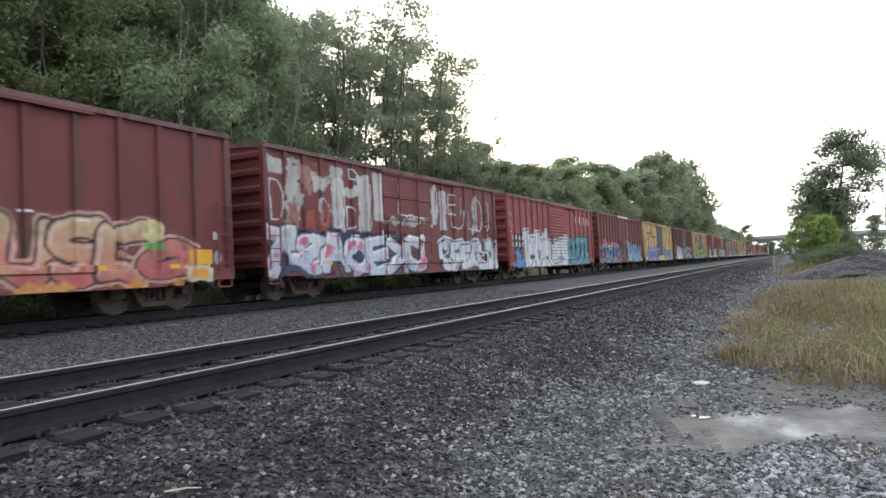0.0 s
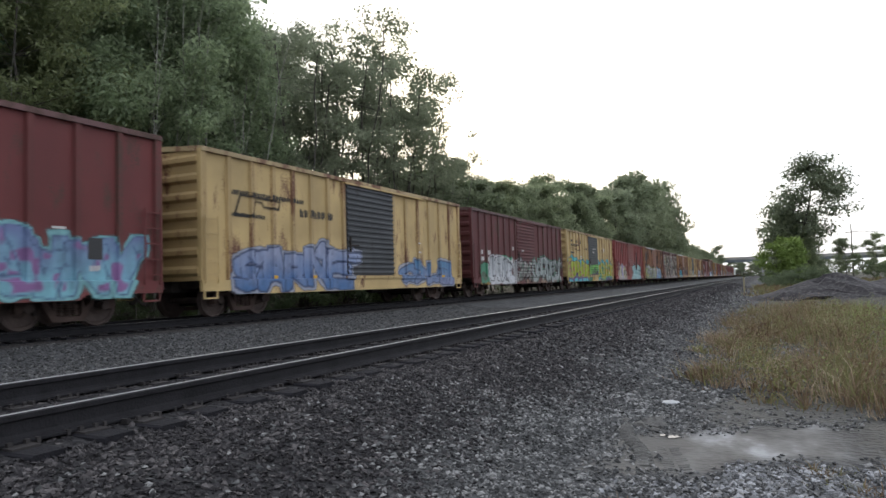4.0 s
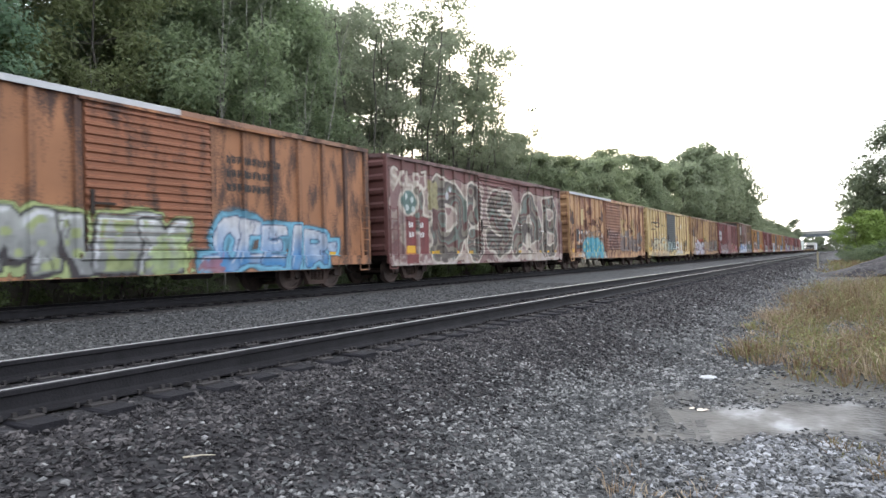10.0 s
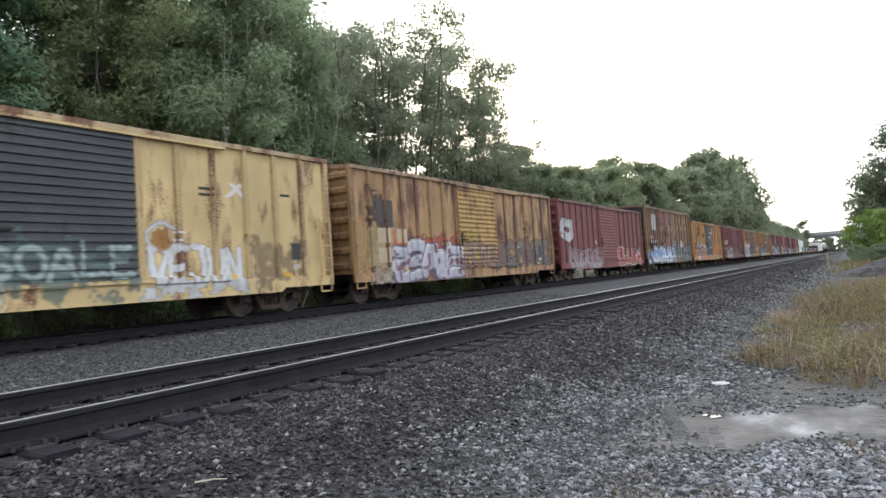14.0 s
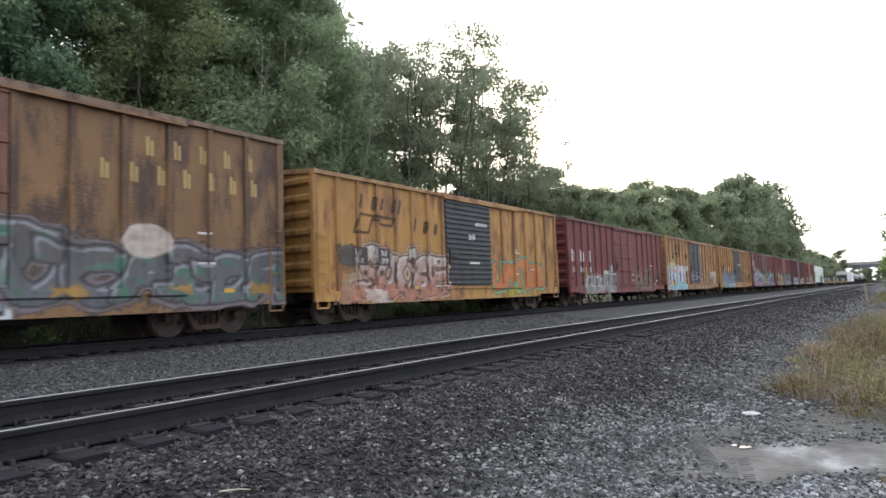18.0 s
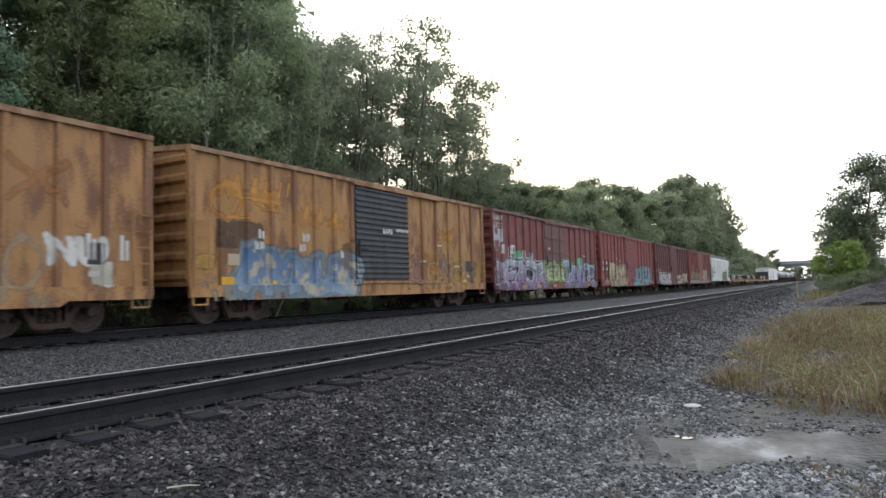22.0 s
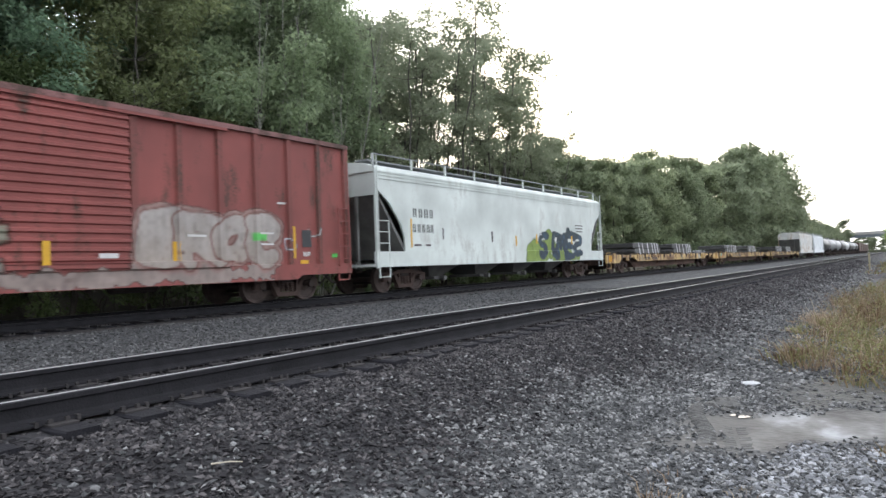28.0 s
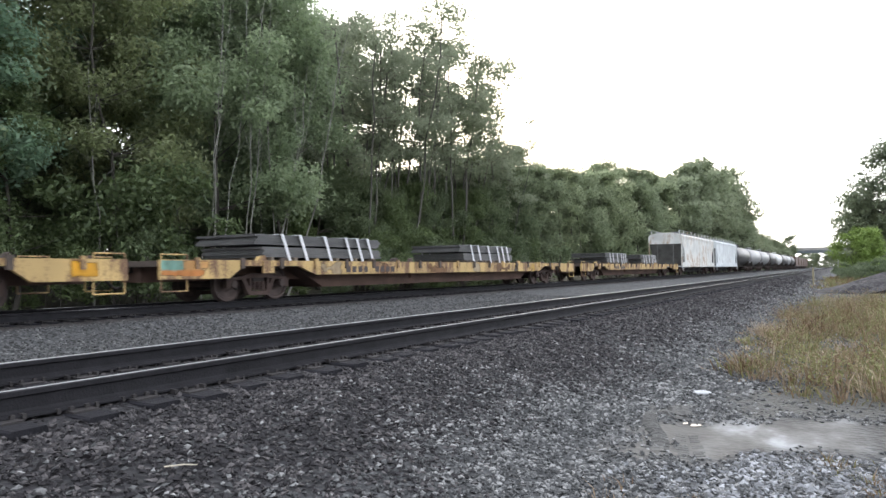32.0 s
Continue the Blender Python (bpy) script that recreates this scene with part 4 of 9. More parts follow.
            if outer:
                outer[-1], inner[-1] = (outer[-1][0], a + f), (inner[-1][0], a - f)
            outer += [(x + 0.004, a + f), (x + 0.004, b2)]
            inner += [(x - 0.004, a - f), (x - 0.004, b2)]
        add_prism(bm, outer + inner[::-1], "z", z, z + h)
        part("marking", bm, mt, car)

    def outside(y, z):
        """How far out the side's surface lies at the given places."""
        x = np.full(y.shape, 1.5)
        for p, wide in spots:
            w = 0.075 if wide else 0.06
            x = np.maximum(x, np.interp(np.abs(y - p), (w, w + 0.03), (1.575, 1.5)))
        h0, h1 = floor_z + 0.12, top - 0.2
        if door_kind == "corrugated":
            leaf_x = np.interp(((z - h0) * 17 / (h1 - h0)) % 1.0, (0.0, 0.2, 0.36, 0.62, 0.8, 1.0), (1.585, 1.585, 1.63, 1.63, 1.585, 1.585))
        else:
            leaf_x = np.interp((z - h0) % ((h1 - h0) / 4), (0.07, 0.09, (h1 - h0) / 4 - 0.09, (h1 - h0) / 4 - 0.07), (1.615, 1.585, 1.585, 1.615))
        x = np.where((y > d0) & (y < d1) & (z > h0) & (z < h1), leaf_x, x)
        x = np.where((z > floor_z + 0.0) & (z < floor_z + 0.12) & (y > d0 - 0.15) & (y < min(d1 + 0.8 * (d1 - d0), L - 0.3)), 1.66, x)
        return np.where(z < SILL + 0.002, np.maximum(x, 1.6), x)
    if sprayed:
        folds = [p + q for p, wide in spots for w in (0.075 if wide else 0.06,) for q in (-w - 0.03, -w, w, w + 0.03)] + [d0 - 0.002, d0 + 0.002, d1 - 0.002, d1 + 0.002]
        spray(car, length, top - 0.13, outside, sprayed[1:], sprayed[0], 0.6, [f for f in folds if not d0 + 0.003 < f < d1 - 0.003], (SILL, SILL + 0.006, floor_z + 0.118, floor_z + 0.124))
    return car
# ---- the cars in their order, by their paint ----
MAROON, MAROON2 = (0.138, 0.023, 0.022), (0.105, 0.02, 0.021)
RED, RED2 = (0.25, 0.045, 0.04), (0.21, 0.05, 0.042)
YELLOW, ORANGE = (0.5, 0.36, 0.16), (0.32, 0.14, 0.062)
SLATE = (0.05, 0.055, 0.06)
RUST, RUST_DARK = (0.12, 0.045, 0.022), (0.055, 0.025, 0.016)


def plain(name, c):
    return surface(name, tuple(v * 0.75 for v in c), c, 0.6, scale=2, fine=25, bump=0.05)


M_WHITE, M_YELLOW, M_BLACK, M_DARK = plain("white_stencil", (0.6, 0.58, 0.56)), plain("yellow_strip", (0.65, 0.36, 0.02)), plain("black_stencil", (0.02, 0.02, 0.02)), plain("dark_patch", (0.05, 0.035, 0.035))
L0 = 15.95


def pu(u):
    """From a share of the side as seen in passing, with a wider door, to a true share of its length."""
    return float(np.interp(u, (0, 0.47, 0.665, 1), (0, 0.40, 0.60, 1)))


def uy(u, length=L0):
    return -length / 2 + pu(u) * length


K = 1.048
CARS = [
    # front at the start (before scaling), label, base, rust, wear, door colour, door kind, marks, extras
    (-3.0, "maroon steel boxcar with red and cream tagging", MAROON, RUST_DARK, 0.1, MAROON, "plug", [(0.97, 1.7, 0.25, 0.2, "w"), (0.93, 1.1, 0.7, 0.35, "y")], {}),
    (13.4, "maroon boxcar with peeling cream lettering and white tagging", MAROON, RUST_DARK, 0.2, MAROON, "plug", [(0.2, 0.95, 0.3, 0.12, "y")], {"door": (0.375, 0.585)}),
    (30.1, "red boxcar with pale blue and white tagging", RED, RUST_DARK, 0.1, RED, "corrugated", [(0.78, 3.3, 0.45, 0.5, "w"), (0.83, 3.3, 0.45, 0.5, "w"), (0.88, 3.3, 0.45, 0.5, "w"), (0.93, 3.3, 0.4, 0.5, "w"), (0.05, 2.05, 0.7, 0.24, "w"), (0.12, 2.05, 0.5, 0.24, "w"), (0.05, 1.7, 0.7, 0.24, "w"), (0.12, 1.7, 0.5, 0.24, "w")], {}),
    (46.8, "dark maroon boxcar with blue and pink tagging", MAROON, RUST_DARK, 0.05, MAROON, "plug", [(0.24, 1.8, 0.5, 0.2, "w")], {"patch": (0.46, 0.68)}),
    (63.2, "yellow boxcar with a slate door and blue tagging", YELLOW, RUST, 0.15, SLATE, "corrugated", [(0.08, 3.3, 3.2, 0.14, "k"), (0.08, 2.7, 1.4, 0.12, "k"), (0.3, 2.9, 1.8, 0.25, "k")], {}),
    (79.8, "dark maroon boxcar with a band of silver tagging", MAROON2, RUST_DARK, 0.1, MAROON2, "corrugated", [(0.08, 2.15, 0.5, 0.26, "w"), (0.16, 2.15, 0.4, 0.26, "w"), (0.08, 1.8, 0.6, 0.24, "w"), (0.16, 1.8, 0.3, 0.24, "w"), (0.435, 2.5, 0.3, 0.2, "w"), (0.52, 2.45, 0.4, 0.12, "w")], {}),
    (96.4, "yellow boxcar with a slate door and lime and cyan tagging", YELLOW, RUST, 0.1, SLATE, "corrugated", [(0.1, 3.55, 0.5, 0.2, "k"), (0.2, 3.5, 0.45, 0.24, "k"), (0.27, 3.5, 0.2, 0.3, "k"), (0.31, 3.5, 0.15, 0.34, "k"), (0.34, 3.05, 0.4, 0.26, "k"), (0.40, 3.05, 0.3, 0.22, "k"), (0.45, 3.05, 0.3, 0.2, "k"), (0.08, 3.35, 2.6, 0.07, "k"), (0.07, 2.75, 1.2, 0.07, "k"), (0.22, 2.95, 0.9, 0.07, "k"), (0.55, 3.2, 0.9, 0.06, "w"), (0.55, 2.9, 0.6, 0.08, "w"), (0.125, 2.8, 0.07, 0.55, "k"), (0.30, 2.95, 0.07, 0.4, "k"), (0.21, 2.75, 0.07, 0.25, "k"), (0.76, 3.2, 0.4, 0.06, "k"), (0.76, 3.05, 0.4, 0.06, "k"), (0.9, 3.2, 0.35, 0.06, "k")], {"cross": 0.82}),
    (112.9, "bright red boxcar with white, lilac and ice-blue tagging", RED, RUST_DARK, 0.05, RED2, "corrugated", [(0.08, 2.1, 0.35, 0.22, "w"), (0.13, 2.1, 0.4, 0.22, "w"), (0.075, 1.75, 0.5, 0.22, "w"), (0.13, 1.75, 0.5, 0.22, "w"), (0.05, 1.1, 0.16, 0.9, "y"), (0.415, 2.3, 0.35, 0.5, "w")], {}),
    (128.9, "faded orange boxcar with a black disc and blue tagging", ORANGE, RUST_DARK, 0.5, (0.26, 0.1, 0.05), "corrugated", [(0.1, 1.9, 0.35, 0.22, "w"), (0.14, 1.9, 0.3, 0.22, "w"), (0.1, 1.6, 0.35, 0.2, "w"), (0.14, 1.6, 0.3, 0.2, "w"), (0.7, 3.35, 1.9, 0.2, "k"), (0.7, 3.0, 1.7, 0.2, "k"), (0.7, 2.65, 1.5, 0.2, "k"), (0.05, 1.05, 0.5, 0.25, "y")], {"disc": True, "patch": (0.18, 0.62), "label": True}),
    (145.1, "maroon boxcar painted over with grey characters and white swirls", (0.15, 0.06, 0.055), RUST_DARK, 0.3, (0.15, 0.06, 0.055), "corrugated", [(0.1, 1.95, 0.3, 0.2, "w"), (0.15, 1.95, 0.3, 0.2, "w"), (0.1, 1.6, 0.35, 0.2, "w"), (0.15, 1.6, 0.35, 0.2, "w"), (0.09, 1.05, 0.5, 0.25, "y")], {}),
    (161.6, "rust-streaked tan boxcar with teal tagging", (0.48, 0.285, 0.14), (0.14, 0.055, 0.032), 0.6, (0.24, 0.11, 0.06), "corrugated", [(0.12, 2.05, 0.45, 0.2, "w"), (0.2, 2.05, 0.4, 0.2, "w"), (0.12, 1.55, 0.45, 0.2, "w"), (0.2, 1.55, 0.4, 0.2, "w"), (0.02, 1.0, 0.6, 0.2, "y")], {"patch": (0.0, 0.55), "stretch": 0.5}),
    (177.9, "yellow boxcar with a black door and grey tagging", (0.52, 0.385, 0.18), RUST, 0.2, SLATE, "corrugated", [(0.12, 3.5, 0.45, 0.22, "k"), (0.22, 3.45, 0.4, 0.25, "k"), (0.3, 3.45, 0.15, 0.3, "k"), (0.36, 3.45, 0.13, 0.32, "k"), (0.36, 3.05, 0.4, 0.26, "k"), (0.42, 3.05, 0.35, 0.22, "k"), (0.48, 3.05, 0.3, 0.2, "k"), (0.13, 3.3, 2.6, 0.07, "k"), (0.12, 2.75, 1.1, 0.07, "k"), (0.22, 2.95, 0.9, 0.07, "k"), (0.2, 2.35, 0.4, 0.26, "d"), (0.27, 2.35, 0.4, 0.26, "d"), (0.2, 2.0, 0.4, 0.22, "d"), (0.27, 2.0, 0.4, 0.22, "d"), (0.04, 1.1, 0.5, 0.2, "y"), (0.125, 2.8, 0.07, 0.55, "k"), (0.30, 2.95, 0.07, 0.4, "k"), (0.21, 2.75, 0.07, 0.25, "k"), (0.76, 3.2, 0.4, 0.06, "k"), (0.76, 3.05, 0.4, 0.06, "k"), (0.9, 3.2, 0.35, 0.06, "k")], {"cross": 0.82}),
    (194.1, "weathered tan boxcar with white and violet tagging", (0.37, 0.22, 0.095), (0.1, 0.045, 0.027), 0.55, (0.42, 0.26, 0.09), "corrugated", [(0.1, 1.95, 0.7, 0.5, "t"), (0.18, 1.95, 0.6, 0.5, "t"), (0.1, 1.3, 0.7, 0.5, "t"), (0.1, 2.5, 0.9, 0.9, "d")], {}),
    (210.3, "maroon boxcar with a pale ghost drawing and red tagging", (0.17, 0.04, 0.038), RUST_DARK, 0.2, (0.2, 0.055, 0.05), "corrugated", [(0.93, 1.3, 0.35, 0.3, "w"), (0.95, 0.95, 0.4, 0.2, "y")], {}),
    (226.7, "tall rusty brown hi-cube boxcar with blue and white tagging", (0.21, 0.112, 0.048), (0.06, 0.032, 0.022), 0.5, (0.17, 0.07, 0.045), "plug", [(0.12, 2.55, 0.5, 0.22, "w"), (0.12, 2.2, 0.35, 0.24, "w"), (0.2, 2.2, 0.35, 0.24, "w"), (0.27, 2.2, 0.3, 0.24, "w"), (0.790, 4.02, 0.26, 0.42, "o"), (0.827, 4.02, 0.26, 0.42, "o"), (0.864, 4.02, 0.26, 0.42, "o"), (0.901, 4.02, 0.26, 0.42, "o"), (0.938, 4.02, 0.26, 0.42, "o"), (0.735, 3.4, 0.26, 0.42, "o"), (0.770, 3.4, 0.26, 0.42, "o"), (0.805, 3.4, 0.26, 0.42, "o"), (0.840, 3.4, 0.26, 0.42, "o"), (0.875, 3.4, 0.26, 0.42, "o"), (0.910, 3.4, 0.26, 0.42, "o"), (0.945, 3.4, 0.26, 0.42, "o"), (0.05, 1.3, 0.4, 0.4, "y")], {"length": 15.35, "top": 5.0, "end": STEEL_DARK, "door": (0.27, 0.57), "shield": True, "stretch": 0.3}),
    (242.4, "orange-yellow boxcar with a slate door and peeling white tagging", (0.42, 0.22, 0.058), (0.17, 0.075, 0.032), 0.5, SLATE, "corrugated", [(0.12, 1.75, 0.7, 0.55, "d"), (0.2, 1.75, 0.7, 0.55, "d"), (0.13, 2.05, 0.25, 0.2, "w"), (0.22, 2.05, 0.3, 0.2, "w"), (0.13, 1.8, 0.4, 0.2, "w"), (0.21, 1.8, 0.5, 0.2, "w"), (0.6, 3.35, 0.9, 0.14, "w"), (0.57, 2.8, 0.5, 0.24, "w"), (0.57, 1.9, 0.7, 0.08, "w")], {}),
    (258.9, "maroon boxcar with silver tagging along the sill", (0.16, 0.03, 0.03), RUST_DARK, 0.1, (0.15, 0.032, 0.032), "plug", [(0.04, 2.25, 0.5, 0.6, "w"), (0.12, 2.25, 0.45, 0.6, "w"), (0.2, 2.25, 0.4, 0.6, "w"), (0.05, 1.7, 0.3, 0.3, "w"), (0.12, 1.7, 0.35, 0.3, "w"), (0.2, 1.7, 0.3, 0.3, "w"), (0.17, 1.5, 0.1, 0.5, "y"), (0.45, 1.8, 0.25, 0.35, "w"), (0.65, 1.55, 0.2, 0.15, "w"), (0.64, 1.25, 0.35, 0.08, "y")], {}),
    (275.0, "tan boxcar with a grey door and white tagging", (0.39, 0.205, 0.075), (0.16, 0.072, 0.034), 0.55, SLATE, "plug", [(0.1, 1.85, 0.75, 0.6, "t"), (0.19, 1.85, 0.75, 0.6, "t"), (0.92, 1.55, 0.3, 0.55, "w"), (0.96, 1.55, 0.3, 0.55, "w"), (0.1, 1.0, 0.5, 0.2, "y")], {}),
    (291.2, "ochre boxcar with a slate door and blue tagging", (0.38, 0.2, 0.068), (0.16, 0.072, 0.034), 0.5, SLATE, "corrugated", [(0.17, 2.25, 0.3, 0.25, "w"), (0.3, 2.25, 0.35, 0.25, "w"), (0.16, 1.95, 0.4, 0.22, "w"), (0.29, 1.95, 0.3, 0.22, "w"), (0.57, 2.7, 0.6, 0.18, "w"), (0.62, 2.8, 0.8, 0.12, "w"), (0.09, 1.5, 0.4, 0.3, "t"), (0.07, 1.0, 0.5, 0.2, "y")], {}),
    (307.4, "red-brown boxcar with a brown door and white and violet tagging", (0.19, 0.045, 0.04), RUST_DARK, 0.1, (0.13, 0.055, 0.05), "plug", [(0.13, 2.2, 0.35, 0.5, "w"), (0.26, 2.2, 0.5, 0.4, "w"), (0.5, 2.75, 0.3, 0.12, "w"), (0.62, 1.6, 0.08, 0.4, "y")], {}),
    (323.6, "red boxcar with cream and pale blue tagging", (0.24, 0.05, 0.042), RUST_DARK, 0.1, (0.23, 0.05, 0.045), "corrugated", [(0.05, 2.15, 0.3, 0.25, "w"), (0.11, 2.15, 0.3, 0.25, "w"), (0.04, 1.75, 0.4, 0.22, "w"), (0.11, 1.75, 0.4, 0.22, "w")], {}),
    (339.8, "dark brown-maroon boxcar with white tagging", (0.115, 0.03, 0.032), RUST_DARK, 0.1, (0.12, 0.036, 0.036), "corrugated", [(0.09, 1.9, 0.3, 0.22, "w"), (0.16, 1.9, 0.3, 0.22, "w"), (0.08, 1.6, 0.4, 0.22, "w"), (0.16, 1.6, 0.4, 0.22, "w"), (0.01, 1.5, 0.1, 0.7, "y")], {}),
    (356.2, "red-brown boxcar with a ribbed door and chalky grey tagging", (0.23, 0.055, 0.045), RUST_DARK, 0.15, (0.25, 0.062, 0.052), "corrugated", [(0.13, 2.35, 0.7, 0.3, "w"), (0.14, 1.95, 0.45, 0.24, "w"), (0.21, 1.95, 0.5, 0.24, "w"), (0.12, 1.1, 0.12, 0.9, "y"), (0.29, 1.1, 0.12, 0.5, "y"), (0.43, 2.3, 0.2, 0.16, "w"), (0.43, 2.05, 0.2, 0.12, "w"), (0.83, 1.5, 0.42, 0.04, "w"), (0.83, 1.78, 0.42, 0.04, "w"), (0.885, 1.15, 0.12, 0.85, "y"), (0.535, 1.08, 0.14, 0.46, "y"), (0.7, 1.1, 0.14, 0.46, "y"), (0.6, 1.2, 0.4, 0.1, "w")], {"door": (0.385, 0.578)}),
]
M_GALV = plain("galvanised_sheet", (0.5, 0.51, 0.52))
M_FADED = plain("faded_shield", (0.3, 0.285, 0.26))
M_TAN = plain("tan_patch", (0.45, 0.36, 0.24))
MARKS = {"p": surface("peeling_cream_paint", (0.16, 0.08, 0.07), (0.66, 0.6, 0.52), 0.7, scale=2.5, fine=14, bump=0.1), "s": plain("stencil_panel", (0.03, 0.03, 0.032)), "o": plain("old_yellow_stencil", (0.42, 0.29, 0.11)), "w": M_WHITE, "y": M_YELLOW, "k": M_BLACK, "d": M_DARK, "t": M_TAN}


def signs(marks):
    """Split a line of signs into one upright bar for each sign."""
    for u, z, w, h, c in marks:
        k = max(1, round(w / (h * 0.85))) if c in "wk" and 0.11 < h < 0.7 else 1
        step = w / k
        for i in range(k):
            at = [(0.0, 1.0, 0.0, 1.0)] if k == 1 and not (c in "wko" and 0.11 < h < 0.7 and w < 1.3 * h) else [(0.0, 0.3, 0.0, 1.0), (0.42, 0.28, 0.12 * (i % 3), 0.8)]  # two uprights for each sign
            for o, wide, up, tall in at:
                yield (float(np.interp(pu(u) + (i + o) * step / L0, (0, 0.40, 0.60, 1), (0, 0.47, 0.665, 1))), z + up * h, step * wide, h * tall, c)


def fittings(seed):
    """Small reflectors along the sill and stencilled panels by the car's far end."""
    rnd = random.Random(seed)
    out = [(u, 1.0, 0.28, 0.1, "y") for u in (0.2, 0.34, 0.7, 0.8, 0.9) if rnd.random() < 0.6]
    u = rnd.uniform(0.9, 0.93)
    if rnd.random() < 0.7:
        out.append((u, 1.45, 0.34, 0.46, "s"))
        out.append((u + 0.002, 1.2, 0.26, 0.12, "w"))
    for k in range(rnd.randrange(2, 5)):
        out.append((rnd.choice((0.72, 0.78, 0.86, 0.3, 0.37)), rnd.uniform(1.4, 2.6), rnd.uniform(0.25, 0.5), 0.05, "w"))
    if rnd.random() < 0.6:
        out.append((0.43, rnd.uniform(1.7, 2.2), 0.2, 0.24, "w"))
    return out


# ---- what is sprayed on each car, counted from the head of the train ----
SNOW, CHALK, STEELY, INK, PLUM = hue(205, 206, 210), hue(180, 176, 172), hue(150, 152, 156), hue(32, 28, 34), hue(88, 52, 105)
BONE, SKY, DEEP, ROSE = hue(196, 184, 150), hue(90, 140, 185), hue(40, 58, 95), hue(180, 100, 110)
SPRAYED = {}
SPRAYED[0] = ["cream and red bubble letters with black rims",
              piece(0.3, 0.64, 0.66, 2.1, "EKMA", hue(175, 80, 85), hue(196, 178, 135), INK, hue(190, 140, 130), fat=0.2, seed=1.3, square=0.0, mirror=0.15, slits=0, gloss=hue(205, 170, 160)),
              piece(0.62, 0.82, 0.66, 2.15, "USL", hue(178, 84, 88), hue(198, 182, 136), INK, hue(196, 150, 140), fat=0.21, rim=0.06, seed=1.7, square=0.0, mirror=0.15, slits=0, gloss=hue(205, 170, 160), wear=0.05),
              piece(0.815, 0.9, 0.7, 1.7, "O", hue(170, 80, 84), hue(185, 120, 110), INK, hue(196, 150, 140), fat=0.2, seed=2.2, square=0.0, mirror=0.15, slits=0), round_patch(0.852, 1.88, 0.3, 0.28, hue(205, 192, 140), 3.0), patch(0.838, 0.868, 1.45, 1.62, hue(90, 170, 80), 0.05), patch(0.3, 0.9, 0.62, 0.72, hue(200, 140, 60), 0.2, 0.8),
              patch(0.905, 0.955, 0.66, 1.1, hue(185, 180, 150)), patch(0.915, 0.945, 0.72, 1.02, hue(205, 140, 50)), patch(0.9, 0.915, 1.05, 1.7, hue(80, 55, 55), 0.2, 0.6), round_patch(0.972, 1.25, 0.15, 0.2, hue(170, 160, 160), 4.0)]
SPRAYED[1] = ["white wildstyle letters under old peeling cream lettering",
              patch(0.012, 0.05, 3.62, 4.1, CHALK, 0.12, seed=1), patch(0.054, 0.098, 2.1, 4.15, CHALK, 0.3, 0.9, seed=2), patch(0.1, 0.14, 3.2, 4.0, hue(165, 120, 110), 0.35, 0.8, seed=3), patch(0.139, 0.192, 3.28, 3.75, CHALK, 0.3, seed=4),
              patch(0.194, 0.235, 2.1, 4.12, CHALK, 0.15, seed=5), patch(0.235, 0.285, 3.2, 3.6, CHALK, 0.25, seed=6), patch(0.284, 0.324, 2.1, 4.0, CHALK, 0.12, seed=7), patch(0.342, 0.373, 2.45, 4.15, CHALK, 0.08, seed=8), patch(0.373, 0.56, 2.4, 2.62, CHALK, 0.3, 0.7, seed=9),
              patch(0.592, 0.628, 2.5, 4.0, CHALK, 0.3, 0.85, seed=10), patch(0.647, 0.683, 2.3, 3.95, CHALK, 0.12, seed=11), patch(0.84, 0.865, 2.3, 3.9, CHALK, 0.3, 0.8, seed=12), patch(0.7, 0.83, 2.25, 2.45, hue(140, 90, 85), 0.4, 0.7, seed=13), patch(0.9, 0.96, 2.3, 3.4, hue(130, 80, 78), 0.5, 0.6, seed=14),
              *(scrawl(a, b, c, d, f, SNOW, 0.03, 0.0, k) for a, b, c, d, f, k in ((0.012, 0.055, 2.3, 3.5, "D", 1), (0.15, 0.19, 2.2, 3.15, "D", 2), (0.2, 0.24, 2.2, 4.2, "D", 3), (0.236, 0.28, 2.15, 3.1, "D", 4), (0.25, 0.29, 3.8, 4.2, "D", 5), (0.41, 0.57, 2.75, 4.05, "L", 6), (0.61, 0.64, 2.6, 4.1, "D", 7), (0.69, 0.8, 3.0, 3.9, "EI", 8), (0.7, 0.9, 2.4, 3.3, "UL", 9), (0.86, 0.97, 2.4, 4.0, "DJ", 10), (0.32, 0.34, 2.2, 4.2, "I", 11))),
              *(patch(a, b, 2.08, 2.75, hue(150, 72, 52), 0.25, 0.85, seed=20 + a) for a, b in ((0.062, 0.09), (0.108, 0.14), (0.155, 0.186))),
              patch(0.0, 0.5, 0.85, 2.1, DEEP, 0.3, 0.75, seed=21),
              piece(0.0, 0.53, 0.6, 2.12, ">SAOEKU", hue(168, 180, 200), SNOW, INK, None, fat=0.2, rim=0.05, shade=hue(60, 60, 80), accent=hue(190, 110, 130), gloss=hue(230, 230, 235), seed=3.3, wear=0.08, lean=-0.05),
              piece(0.63, 0.985, 0.62, 2.0, "UREALK", SNOW, hue(190, 196, 205), INK, hue(205, 205, 215), fat=0.17, rim=0.045, seed=4.6, wear=0.1, shade=hue(70, 60, 70))]
